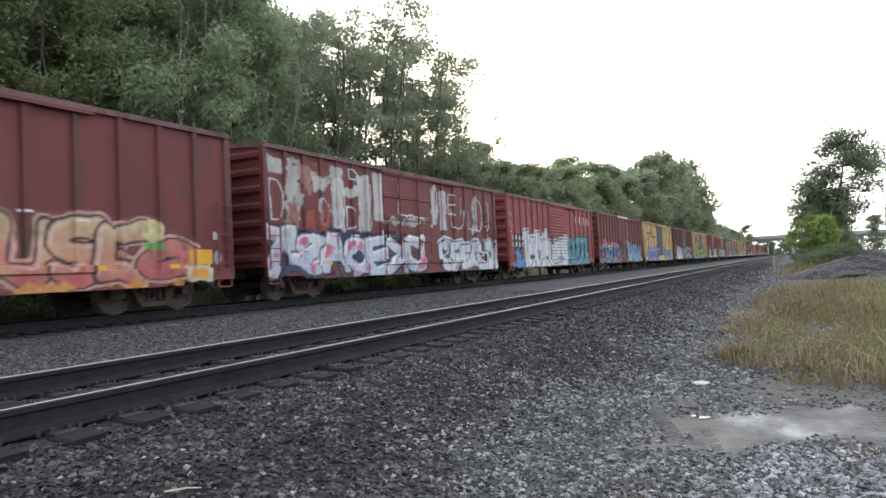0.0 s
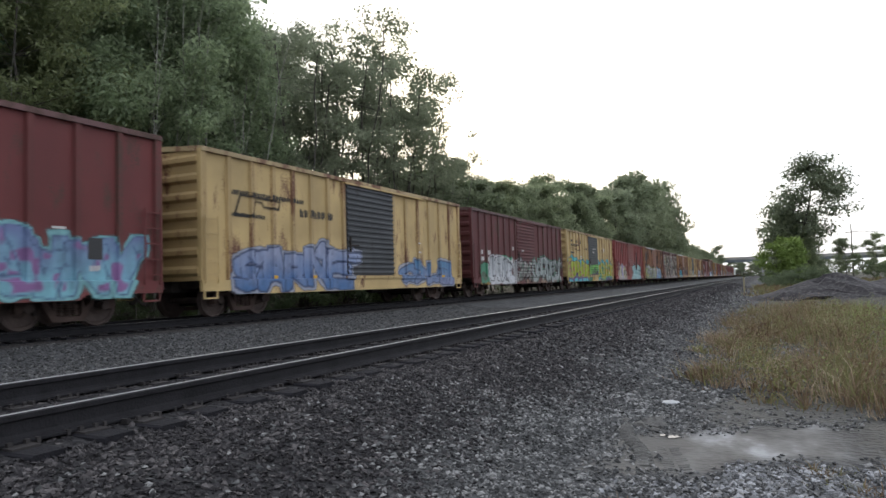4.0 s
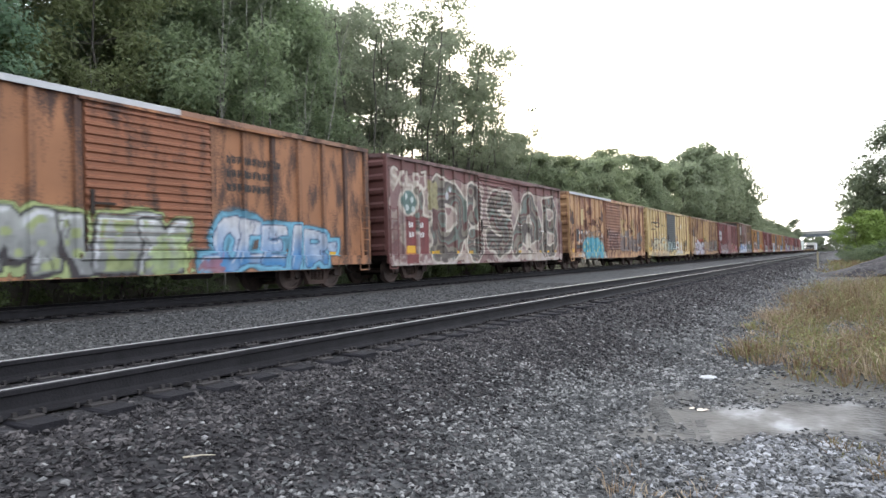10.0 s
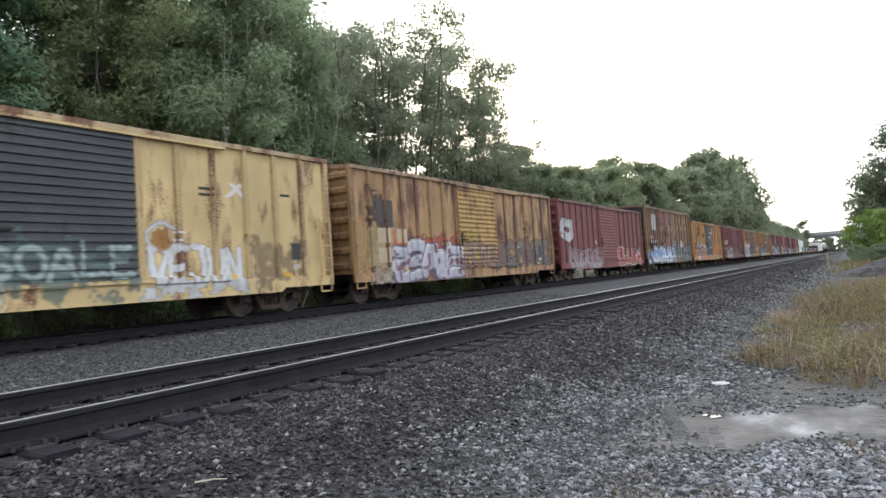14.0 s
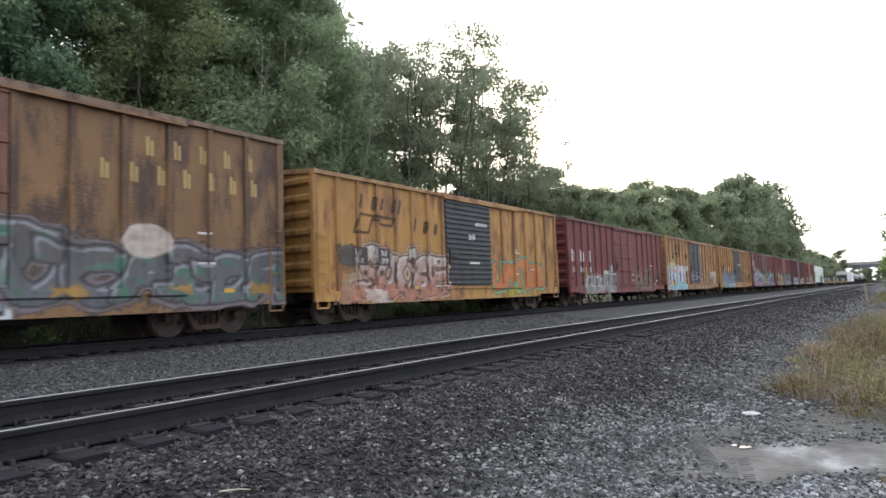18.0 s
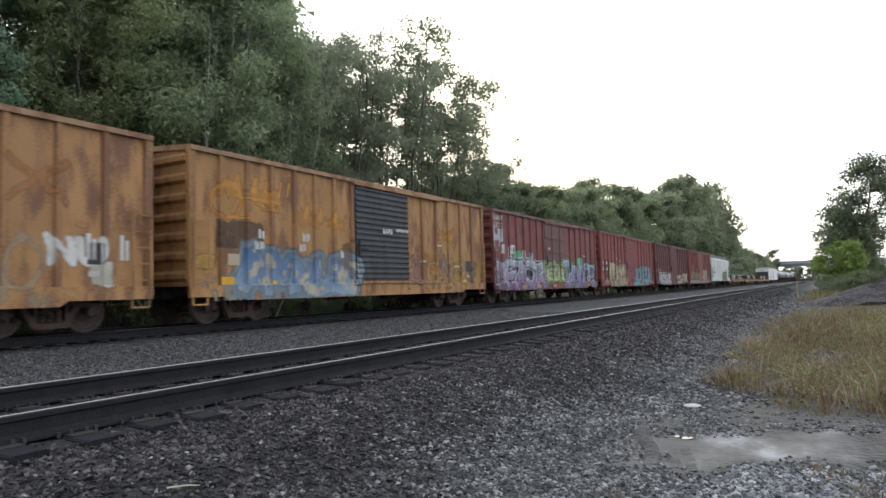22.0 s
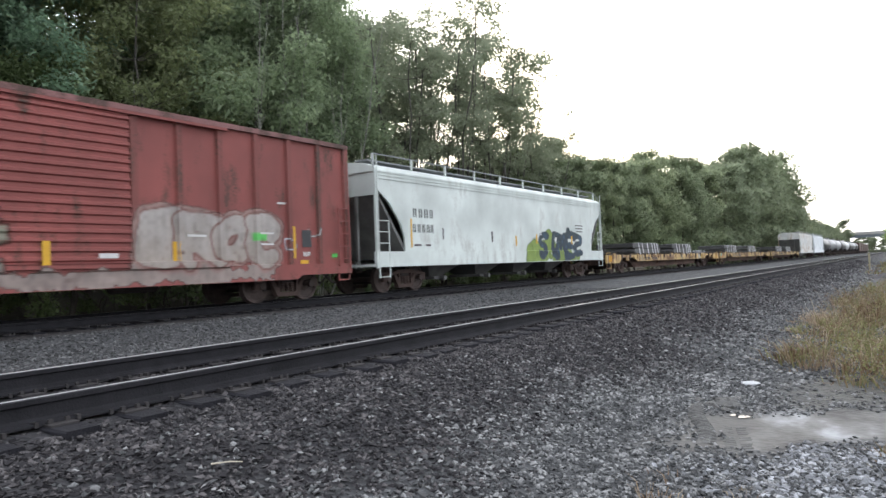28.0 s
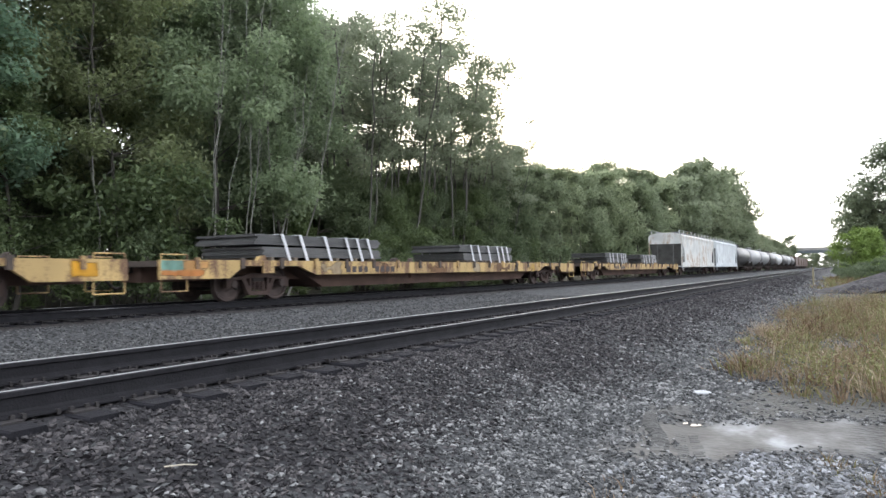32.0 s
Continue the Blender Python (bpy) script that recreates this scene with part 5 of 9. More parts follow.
SPRAYED[2] = ["white block letters on sky blue and a teal piece",
              scrawl(0.012, 0.05, 2.5, 3.75, "S", hue(200, 185, 185), 0.035, 0.0, 4), patch(0.056, 0.161, 1.52, 2.38, hue(62, 58, 62), 0.05, 0.92, 2),
              patch(0.012, 0.09, 0.6, 0.95, SKY, 0.5, 0.9, 3), patch(0.06, 0.18, 0.62, 1.4, SKY, 0.5, 0.9, 4), patch(0.15, 0.6, 0.6, 2.15, SKY, 0.7, 0.85, 5),
              patch(0.14, 0.6, 0.6, 1.0, SNOW, 0.2, 0.95, 6),
              piece(0.145, 0.345, 0.62, 2.65, "WM", SNOW, hue(196, 198, 204), INK, hue(215, 215, 220), fat=0.3, rim=0.06, seed=5.2, wear=0.05, lean=0.02, uneven=0.12),
              piece(0.335, 0.6, 0.62, 2.3, "RBA", SNOW, hue(198, 200, 205), INK, hue(215, 215, 220), fat=0.29, rim=0.06, seed=6.4, wear=0.06, lean=0.0),
              patch(0.2, 0.235, 1.0, 1.25, INK, 0.1, seed=8), patch(0.36, 0.39, 0.95, 1.2, INK, 0.1, seed=9), patch(0.415, 0.58, 0.98, 1.12, INK, 0.2, 0.7, 10), patch(0.27, 0.32, 1.2, 1.55, STEELY, 0.1, seed=11),
              piece(0.615, 0.9, 0.62, 2.05, "ONSAE", hue(95, 175, 180), hue(60, 110, 130), INK, None, fat=0.14, rim=0.04, cloud=hue(72, 140, 142), puff=0.3, accent=PLUM, gloss=hue(160, 200, 205), seed=7.7, wear=0.1)]
SPRAYED[3] = ["navy letters with mint rims on a pink cloud",
              patch(0.0, 0.06, 0.62, 1.25, hue(190, 95, 115), 0.5, 0.9, 2),
              piece(0.02, 0.395, 0.58, 2.0, "POCHK", hue(44, 52, 100), hue(48, 74, 118), hue(110, 165, 150), None, fat=0.22, rim=0.055, cloud=hue(188, 88, 108), puff=0.28, shade=hue(60, 120, 118), accent=hue(58, 104, 130), gloss=hue(150, 190, 180), seed=8.2, square=0.0, mirror=0.15, slits=0, wear=0.12),
              patch(0.1, 0.145, 0.95, 1.75, hue(92, 58, 62), 0.2, 0.75, 5), scrawl(0.035, 0.38, 1.9, 2.2, "DCDCDD", hue(140, 130, 130), 0.03, 0.1, 6, 0.7), round_patch(0.118, 2.35, 0.08, 0.1, CHALK),
              patch(0.405, 0.585, 0.95, 1.95, hue(95, 70, 66), 0.25, 0.75, 7), scrawl(0.41, 0.58, 1.0, 1.85, "TIBULE", hue(150, 140, 130), 0.025, 0.0, 8), patch(0.39, 0.6, 0.62, 0.9, hue(150, 80, 82), 0.4, 0.8, 9),
              piece(0.6, 0.955, 0.68, 2.1, "DAKANV", hue(130, 190, 205), hue(110, 120, 165), hue(70, 90, 130), hue(130, 185, 190), fat=0.16, rim=0.03, accent=hue(140, 100, 150), seed=9.1, wear=0.18), scrawl(0.01, 0.03, 1.1, 1.6, "NE", hue(120, 80, 80), 0.02)]
SPRAYED[4] = ["blue letters worn thin along the sill",
              piece(0.06, 0.4, 0.65, 1.9, "SARNE", hue(70, 110, 160), hue(150, 160, 190), DEEP, hue(160, 165, 180), fat=0.16, seed=3.8, wear=0.3), piece(0.64, 0.92, 0.7, 1.7, "OKLE", hue(130, 140, 175), hue(80, 130, 170), DEEP, hue(170, 170, 180), fat=0.14, seed=4.9, wear=0.3)]
SPRAYED[5] = ["silver letters with black rims and a green patch",
              patch(0.06, 0.14, 0.62, 1.7, hue(72, 138, 108), 0.12, 0.95, 1), round_patch(0.095, 1.05, 0.35, 0.25, hue(85, 70, 60), 2, 0.7), patch(0.06, 0.14, 0.6, 0.7, hue(160, 120, 60), 0.1),
              piece(0.19, 0.35, 1.4, 2.2, "OO", hue(80, 150, 115), hue(80, 150, 115), hue(80, 150, 115), fat=0.24, seed=2.9, square=0.0, mirror=0.0, slits=0), patch(0.14, 0.39, 0.6, 0.95, SNOW, 0.15, 0.95, 3),
              piece(0.14, 0.22, 0.66, 2.0, "M", SNOW, hue(172, 176, 180), INK, hue(210, 210, 212), fat=0.22, rim=0.055, seed=6.1, wear=0.05, mirror=0.0, crowd=1.1), piece(0.215, 0.355, 0.66, 2.05, "TSN", SNOW, hue(172, 176, 180), INK, hue(210, 210, 212), fat=0.2, rim=0.055, seed=6.5, wear=0.06), patch(0.345, 0.38, 1.1, 1.5, hue(84, 52, 52), 0.1, 0.9, 4), piece(0.37, 0.44, 0.7, 2.0, "C", CHALK, STEELY, INK, hue(190, 190, 190), fat=0.13, rim=0.05, seed=6.8, wear=0.1),
              patch(0.42, 0.6, 0.8, 1.9, hue(96, 88, 80), 0.7, 0.7, 6), piece(0.42, 0.57, 0.85, 1.95, "SAKE", hue(120, 118, 110), hue(165, 165, 160), INK, None, fat=0.09, rim=0.05, accent=hue(70, 110, 90), seed=7.2, wear=0.2),
              piece(0.565, 0.955, 0.65, 2.1, "OARVEK", hue(165, 172, 170), hue(140, 150, 148), INK, hue(100, 140, 120), fat=0.14, rim=0.05, gloss=SNOW, shade=hue(70, 66, 62), seed=7.9, wear=0.1), patch(0.4, 0.9, 0.6, 0.7, hue(150, 120, 100), 0.5, 0.8, 5)]
SPRAYED[6] = ["lime letters with violet blocks on a cyan cloud",
              patch(-0.02, 0.4, 0.6, 2.25, hue(66, 168, 180), 0.35, 0.97, 1), round_patch(0.085, 2.15, 0.62, 0.55, hue(66, 168, 180), 2), round_patch(0.155, 2.05, 0.6, 0.42, hue(96, 190, 200), 3), round_patch(0.085, 2.0, 0.5, 0.4, hue(96, 190, 200), 4),
              patch(0.0, 0.4, 0.6, 0.98, hue(92, 58, 118), 0.35, 0.95, 4), *(round_patch(u, 0.68, 0.5, 0.24, hue(90, 190, 200), 5 + u) for u in (0.05, 0.14, 0.22, 0.3, 0.37)),
              piece(0.0, 0.395, 0.85, 2.15, "ESAVER", hue(150, 168, 40), hue(168, 178, 52), PLUM, None, fat=0.21, rim=0.05, shade=hue(88, 56, 116), accent=hue(176, 120, 110), gloss=hue(185, 195, 90), seed=4.4, wear=0.05),
              patch(0.41, 0.605, 1.15, 1.2, hue(92, 58, 118), 0.4, 0.8, 6), piece(0.412, 0.6, 1.2, 2.0, "STM", hue(100, 180, 60), hue(110, 190, 70), PLUM, None, fat=0.12, rim=0.03, seed=3.2, wear=0.12, lean=0.0, uneven=0.05),
              patch(0.61, 0.97, 0.65, 2.3, hue(84, 176, 190), 0.5, 0.95, 7), patch(0.61, 0.97, 0.6, 0.85, hue(88, 60, 112), 0.4, 0.85, 8),
              piece(0.61, 0.97, 0.8, 2.15, "AZERAB", hue(150, 165, 60), hue(176, 172, 70), hue(50, 120, 130), None, fat=0.16, rim=0.04, shade=hue(80, 130, 70), accent=hue(190, 150, 70), seed=8.8, wear=0.08), patch(0.4, 0.47, 0.62, 0.9, hue(40, 120, 90), 0.1, 0.9, 9), patch(0.47, 0.53, 0.62, 0.9, hue(190, 150, 60), 0.1, 0.9, 10)]
SPRAYED[7] = ["cream and lilac letters and an ice-blue piece",
              patch(0.024, 0.129, 1.6, 2.4, hue(110, 44, 46), 0.05, 0.9, 1), patch(0.08, 0.35, 0.6, 0.95, hue(185, 175, 175), 0.5, 0.9, 2),
              piece(0.1, 0.225, 0.66, 2.08, "AI", hue(180, 176, 160), hue(192, 184, 150), INK, hue(185, 185, 190), fat=0.24, rim=0.045, seed=2.7, wear=0.05), piece(0.175, 0.235, 0.66, 2.05, "I", hue(160, 150, 190), hue(170, 158, 200), INK, hue(185, 185, 190), fat=0.25, rim=0.04, seed=2.1, wear=0.05), piece(0.225, 0.31, 0.66, 2.05, "E", hue(186, 182, 165), hue(192, 184, 145), INK, hue(190, 185, 190), fat=0.23, rim=0.045, seed=3.1), piece(0.27, 0.345, 0.66, 1.5, "SZ", hue(190, 180, 150), hue(150, 150, 140), INK, None, fat=0.09, seed=3.4),
              piece(0.53, 0.845, 0.66, 2.1, "JUWSE", hue(150, 185, 190), hue(165, 205, 206), hue(60, 105, 112), hue(60, 70, 72), fat=0.18, rim=0.03, gloss=hue(195, 215, 215), shade=hue(80, 130, 138), seed=3.6, wear=0.06), patch(0.52, 0.84, 0.6, 0.85, hue(160, 195, 195), 0.4, 0.9, 5),
              *(patch(a, a + 0.014, b, c, hue(50, 40, 42), 0.05, 0.9, a) for a, b, c in ((0.618, 1.9, 3.44), (0.677, 1.8, 3.48), (0.732, 1.6, 3.5)))]
SPRAYED[8] = ["grey and lime letters and a blue and white piece",
              patch(0.055, 0.166, 0.8, 2.45, hue(42, 36, 38), 0.06, 0.92, 1), patch(0.0, 0.05, 0.66, 1.3, hue(120, 118, 70), 0.5, 0.7, 2), patch(0.1, 0.17, 0.62, 1.7, hue(158, 172, 110), 0.5, 0.9, 3), patch(0.15, 0.56, 0.62, 1.1, hue(158, 172, 120), 0.5, 0.85, 4),
              piece(0.145, 0.545, 0.66, 2.1, "HAMIEX", hue(118, 120, 120), hue(172, 174, 170), INK, hue(165, 178, 120), fat=0.21, rim=0.045, shade=hue(52, 46, 48), gloss=SNOW, accent=hue(150, 160, 110), seed=4.1, wear=0.1, lean=0.22), patch(0.5, 0.56, 0.64, 1.6, hue(160, 178, 120), 0.4, 0.7, 5),
              piece(0.605, 0.905, 0.64, 1.92, "OLEIR.", hue(62, 128, 180), SNOW, DEEP, hue(110, 170, 195), fat=0.14, rim=0.03, cloud=hue(80, 130, 150), puff=0.15, gloss=SNOW, seed=5.9, wear=0.12), patch(0.58, 0.62, 0.62, 1.0, hue(150, 90, 95), 0.3, 0.8, 7)]
CREAMY, MURK = hue(196, 186, 172), [hue(92, 84, 76), hue(74, 64, 60), hue(122, 114, 102), hue(96, 62, 58), hue(104, 112, 104)]
SPRAYED[9] = ["huge dark rounded letters with cream rims, filled with wavy bands",
              bands(0.008, 0.995, 0.6, 3.95, [hue(150, 130, 126), hue(168, 150, 140), hue(134, 104, 102), hue(176, 160, 148)], 0.9, 2, 1.0, 0.9), patch(0.93, 0.995, 0.7, 3.6, hue(140, 110, 108), 0.5, 0.7, 2), patch(0.01, 0.05, 0.7, 2.0, hue(110, 66, 66), 0.6, 0.7, 3),
              *(piece(a, b, c, d, f, MURK[0], MURK[1], CREAMY, None, fat=w, rim=0.1, seed=k, square=0.0, mirror=0.0, slits=0, crowd=1.0, lean=0.0, uneven=0.02, wear=0.06, weave=MURK) for a, b, c, d, f, w, k in ((0.1, 0.19, 1.7, 3.5, "L", 0.3, 2.3), (0.165, 0.35, 0.68, 3.95, "D", 0.55, 3.7), (0.352, 0.425, 2.2, 3.95, "O", 0.26, 4.3), (0.352, 0.42, 0.7, 2.0, "O", 0.26, 5.1), (0.43, 0.61, 0.9, 3.85, "S", 0.42, 6.2), (0.61, 0.845, 0.72, 3.8, "A", 0.46, 7.4), (0.845, 0.975, 0.8, 3.85, "B", 0.28, 9.6))),
              round_patch(0.085, 2.85, 0.6, 0.55, CREAMY, 5), round_patch(0.085, 2.85, 0.5, 0.45, hue(72, 104, 100), 6), patch(0.17, 0.21, 2.7, 3.75, hue(146, 138, 98), 0.15, 0.85, 7), patch(0.178, 0.21, 1.9, 2.7, hue(88, 46, 46), 0.1, 0.85, 8), round_patch(0.255, 3.25, 0.14, 0.16, SNOW, 15, 0.8), round_patch(0.27, 3.5, 0.1, 0.1, SNOW, 14, 0.8), *(round_patch(u, z, 0.12, 0.12, hue(190, 200, 196), u, 0.85) for u, z in ((0.075, 3.05), (0.1, 2.95), (0.08, 2.65), (0.105, 2.6))), round_patch(0.73, 1.3, 0.28, 0.7, CREAMY, 16, 0.9), round_patch(0.735, 1.1, 0.16, 0.16, hue(110, 100, 94), 17),
              scrawl(0.02, 0.165, 3.4, 4.05, "SOLRJ", CREAMY, 0.06, 0.0, 1), patch(0.02, 0.99, 0.6, 0.72, hue(180, 168, 160), 0.6, 0.8, 23), patch(0.066, 0.113, 0.66, 2.35, hue(112, 44, 46), 0.04, 0.97, 24), patch(0.125, 0.167, 1.0, 2.35, hue(112, 44, 46), 0.04, 0.97, 25), patch(0.066, 0.11, 1.0, 1.25, hue(196, 130, 55), 0.06, 0.95, 26), *(patch(u, u + 0.022, 1.0, 1.12, hue(190, 150, 40), 0.05, 0.9, u) for u in (0.19, 0.36, 0.64, 0.81, 0.94))]
SPRAYED[10] = ["teal letters, a cream patch and grey shadow letters",
               patch(0.116, 0.155, 2.6, 3.55, hue(205, 184, 136), 0.15, 0.9, 1), patch(0.03, 0.052, 2.6, 3.3, hue(60, 38, 36), 0.3, 0.9, 2), patch(0.008, 0.02, 2.9, 3.6, hue(70, 40, 34), 0.3, 0.9, 3), *(patch(u, u + 0.03, z, z + 0.35, hue(92, 50, 36), 0.5, 0.85, u + z) for u, z in ((0.16, 2.5), (0.22, 2.3), (0.25, 2.7), (0.3, 2.5), (0.33, 2.9), (0.355, 3.0), (0.2, 3.3), (0.7, 2.9), (0.78, 2.5), (0.88, 2.6), (0.93, 3.2))), patch(0.35, 0.38, 2.8, 3.6, hue(70, 40, 32), 0.4, 0.9, 4),
               patch(0.064, 0.105, 1.6, 2.35, hue(44, 46, 48), 0.05, 0.93, 5), patch(0.118, 0.152, 1.6, 2.35, hue(44, 46, 48), 0.05, 0.93, 6), patch(0.064, 0.152, 1.2, 1.45, hue(60, 58, 58), 0.1, 0.9, 7), patch(0.0, 0.055, 0.8, 2.2, hue(92, 58, 50), 0.4, 0.7, 8), patch(0.075, 0.16, 0.62, 0.96, hue(190, 180, 170), 0.4, 0.85, 9), patch(0.34, 0.4, 0.66, 0.95, hue(200, 190, 180), 0.4, 0.9, 10),
               patch(0.15, 0.39, 0.95, 2.1, hue(125, 96, 82), 0.6, 0.7, 11), scrawl(0.16, 0.35, 1.85, 2.3, "DDCDC", hue(165, 150, 140), 0.035, 0.1, 2.0, 0.8), piece(0.145, 0.38, 0.62, 1.95, "CUPO", hue(62, 140, 160), hue(76, 158, 176), hue(92, 100, 104), hue(150, 130, 115), fat=0.25, rim=0.05, accent=hue(165, 180, 140), shade=hue(50, 100, 112), seed=4.5, square=0.0, mirror=0.15, slits=0, wear=0.05),
               patch(0.44, 0.58, 1.1, 2.3, hue(120, 92, 92), 0.6, 0.6, 12), piece(0.585, 0.93, 0.95, 2.3, "SUMAE", hue(92, 76, 74), hue(112, 96, 92), hue(150, 140, 134), None, fat=0.15, rim=0.03, seed=5.3, wear=0.3), patch(0.63, 0.68, 2.2, 3.3, hue(196, 168, 120), 0.4, 0.7, 13), patch(0.8, 0.85, 2.2, 3.3, hue(186, 158, 112), 0.4, 0.7, 14)]
SPRAYED[11] = ["flaking white and grey letters along the sill",
               patch(0.06, 0.108, 1.2, 1.95, hue(112, 96, 78), 0.3, 0.85, 1), patch(0.02, 0.05, 1.2, 1.9, hue(170, 150, 110), 0.4, 0.6, 2), patch(0.06, 0.13, 0.62, 0.95, hue(190, 178, 150), 0.5, 0.85, 3),
               piece(0.115, 0.4, 0.64, 1.9, "CAREW", hue(196, 176, 140), hue(196, 186, 160), hue(98, 90, 82), hue(196, 188, 168), fat=0.19, rim=0.06, shade=hue(120, 112, 100), accent=hue(190, 150, 90), seed=2.4, wear=0.35), patch(0.1, 0.4, 0.62, 0.95, hue(180, 150, 110), 0.8, 0.7, 4), patch(0.36, 0.4, 0.9, 1.6, hue(130, 160, 150), 0.5, 0.7, 5),
               patch(0.405, 0.6, 0.85, 1.95, hue(110, 130, 126), 0.7, 0.6, 6), scrawl(0.41, 0.6, 1.2, 1.9, "SOALE", hue(170, 185, 182), 0.06, 0.0, 3, 0.75), scrawl(0.62, 0.79, 0.95, 1.9, "VEJUN", hue(212, 212, 212), 0.085, 0.05, 5, 1.0), patch(0.61, 0.8, 0.64, 0.9, hue(200, 200, 200), 0.7, 0.85, 7), scrawl(0.62, 0.68, 1.7, 2.4, "C", hue(205, 205, 205), 0.05, 0.0, 6), patch(0.63, 0.66, 1.8, 2.2, hue(170, 120, 60), 0.3, 0.9, 8), patch(0.8, 0.93, 0.95, 1.9, hue(150, 130, 100), 0.6, 0.6, 9)]
SPRAYED[12] = ["white letters on a red cloud, and grey shadow letters",
               patch(0.055, 0.112, 2.5, 3.7, hue(78, 62, 52), 0.5, 0.75, 1), patch(0.05, 0.11, 1.15, 2.45, hue(172, 150, 108), 0.12, 0.9, 2), patch(0.12, 0.185, 1.15, 2.45, hue(170, 146, 100), 0.12, 0.9, 3), patch(0.05, 0.12, 0.64, 1.0, hue(170, 156, 140), 0.5, 0.8, 4), patch(0.12, 0.4, 0.7, 2.1, hue(178, 84, 66), 0.6, 0.85, 5),
               piece(0.125, 0.4, 0.64, 2.0, "SEAWE", hue(170, 168, 178), hue(190, 188, 196), hue(66, 56, 66), None, fat=0.17, rim=0.045, shade=hue(92, 72, 88), accent=hue(120, 90, 100), gloss=SNOW, seed=4.9, wear=0.12),
               patch(0.42, 0.5, 1.4, 2.5, hue(196, 170, 96), 0.4, 0.7, 6), piece(0.42, 0.58, 1.0, 1.95, "HUNE", hue(140, 110, 96), hue(160, 140, 118), hue(84, 60, 56), None, fat=0.08, seed=5.7, wear=0.3), piece(0.595, 0.97, 0.85, 2.2, "ACUMEO", hue(98, 90, 88), hue(118, 104, 94), hue(78, 64, 60), None, fat=0.19, rim=0.03, seed=6.3, wear=0.35), patch(0.62, 0.65, 1.1, 3.0, hue(110, 60, 46), 0.4, 0.6, 7), patch(0.8, 0.83, 1.1, 3.2, hue(120, 66, 48), 0.4, 0.6, 8)]
SPRAYED[13] = ["pale ghostly forms and dull red letters",
               piece(0.02, 0.12, 2.2, 3.7, "O", SNOW, STEELY, MAROON, fat=0.2, seed=2.5), piece(0.08, 0.4, 0.66, 1.7, "NEVAS", hue(150, 148, 150), hue(140, 110, 110), MAROON, hue(150, 140, 145), fat=0.14, seed=6.9, wear=0.25), piece(0.62, 0.94, 0.68, 1.75, "BULEK", hue(165, 92, 84), ROSE, INK, BONE, fat=0.15, seed=7.1, wear=0.15)]
SPRAYED[14] = ["chrome blue and white block letters and dark swirling shapes",
               patch(0.27, 0.41, 3.6, 4.75, hue(112, 56, 50), 0.08, 0.9, 1), patch(0.28, 0.42, 2.0, 3.4, hue(96, 60, 44), 0.9, 0.6, 2), scrawl(0.435, 0.52, 3.2, 3.75, "SOO", hue(185, 175, 160), 0.035, 0.2, 3), patch(0.02, 0.05, 1.3, 1.9, hue(196, 150, 40), 0.05, 0.9, 4), patch(0.055, 0.13, 1.75, 2.2, hue(66, 52, 46), 0.2, 0.8, 5), patch(0.14, 0.2, 1.75, 2.1, hue(70, 54, 46), 0.3, 0.7, 6),
               piece(0.0, 0.12, 0.6, 1.5, "C", hue(190, 194, 200), hue(120, 160, 205), INK, SNOW, fat=0.28, rim=0.05, seed=1.8, wear=0.04), patch(0.05, 0.11, 0.62, 1.05, INK, 0.4, 0.9, 7), patch(0.1, 0.55, 0.6, 0.72, hue(180, 168, 140), 0.1, 0.9, 8),
               piece(0.09, 0.545, 0.66, 1.85, "TLNNVU", hue(206, 210, 216), hue(72, 128, 196), INK, SNOW, fat=0.25, rim=0.06, shade=INK, gloss=hue(225, 228, 232), seed=5.5, wear=0.03, lean=0.0, uneven=0.06),
               patch(0.56, 1.0, 0.75, 2.1, hue(104, 94, 92), 0.9, 0.75, 9), piece(0.555, 0.99, 0.75, 2.2, "OCASDR", hue(100, 104, 108), hue(92, 88, 88), hue(52, 46, 52), hue(120, 110, 112), fat=0.2, rim=0.05, accent=hue(78, 112, 96), gloss=hue(150, 150, 156), seed=9.1, wear=0.12), round_patch(0.75, 2.15, 0.62, 0.4, hue(196, 182, 172), 10), *(patch(u, u + 0.04, 1.0, 1.2, hue(170, 130, 60), 0.15, 0.85, u) for u in (0.62, 0.78, 0.93))]
SPRAYED[15] = ["peeling white and dark forms on rusty orange",
               patch(0.06, 0.12, 1.75, 2.35, hue(92, 88, 84), 0.1, 0.8, 1), patch(0.125, 0.17, 1.75, 2.35, hue(92, 88, 84), 0.1, 0.8, 2), patch(0.06, 0.12, 0.64, 1.3, hue(170, 150, 120), 0.6, 0.75, 3),
               piece(0.11, 0.395, 0.64, 2.35, "SOOBE", hue(165, 110, 92), hue(190, 176, 166), hue(82, 58, 50), hue(185, 160, 140), fat=0.2, rim=0.06, accent=hue(92, 60, 52), gloss=hue(200, 195, 190), seed=4.3, wear=0.3), patch(0.05, 0.4, 0.62, 1.05, hue(178, 120, 96), 0.7, 0.8, 4), patch(0.13, 0.19, 0.62, 0.95, hue(200, 190, 180), 0.4, 0.9, 5),
               patch(0.61, 0.9, 0.66, 1.0, hue(176, 160, 60), 0.5, 0.8, 6), piece(0.61, 0.88, 0.85, 2.1, "UMIB", hue(186, 112, 62), hue(196, 122, 66), hue(110, 66, 40), hue(120, 170, 140), fat=0.17, rim=0.035, seed=6.4, wear=0.15)]
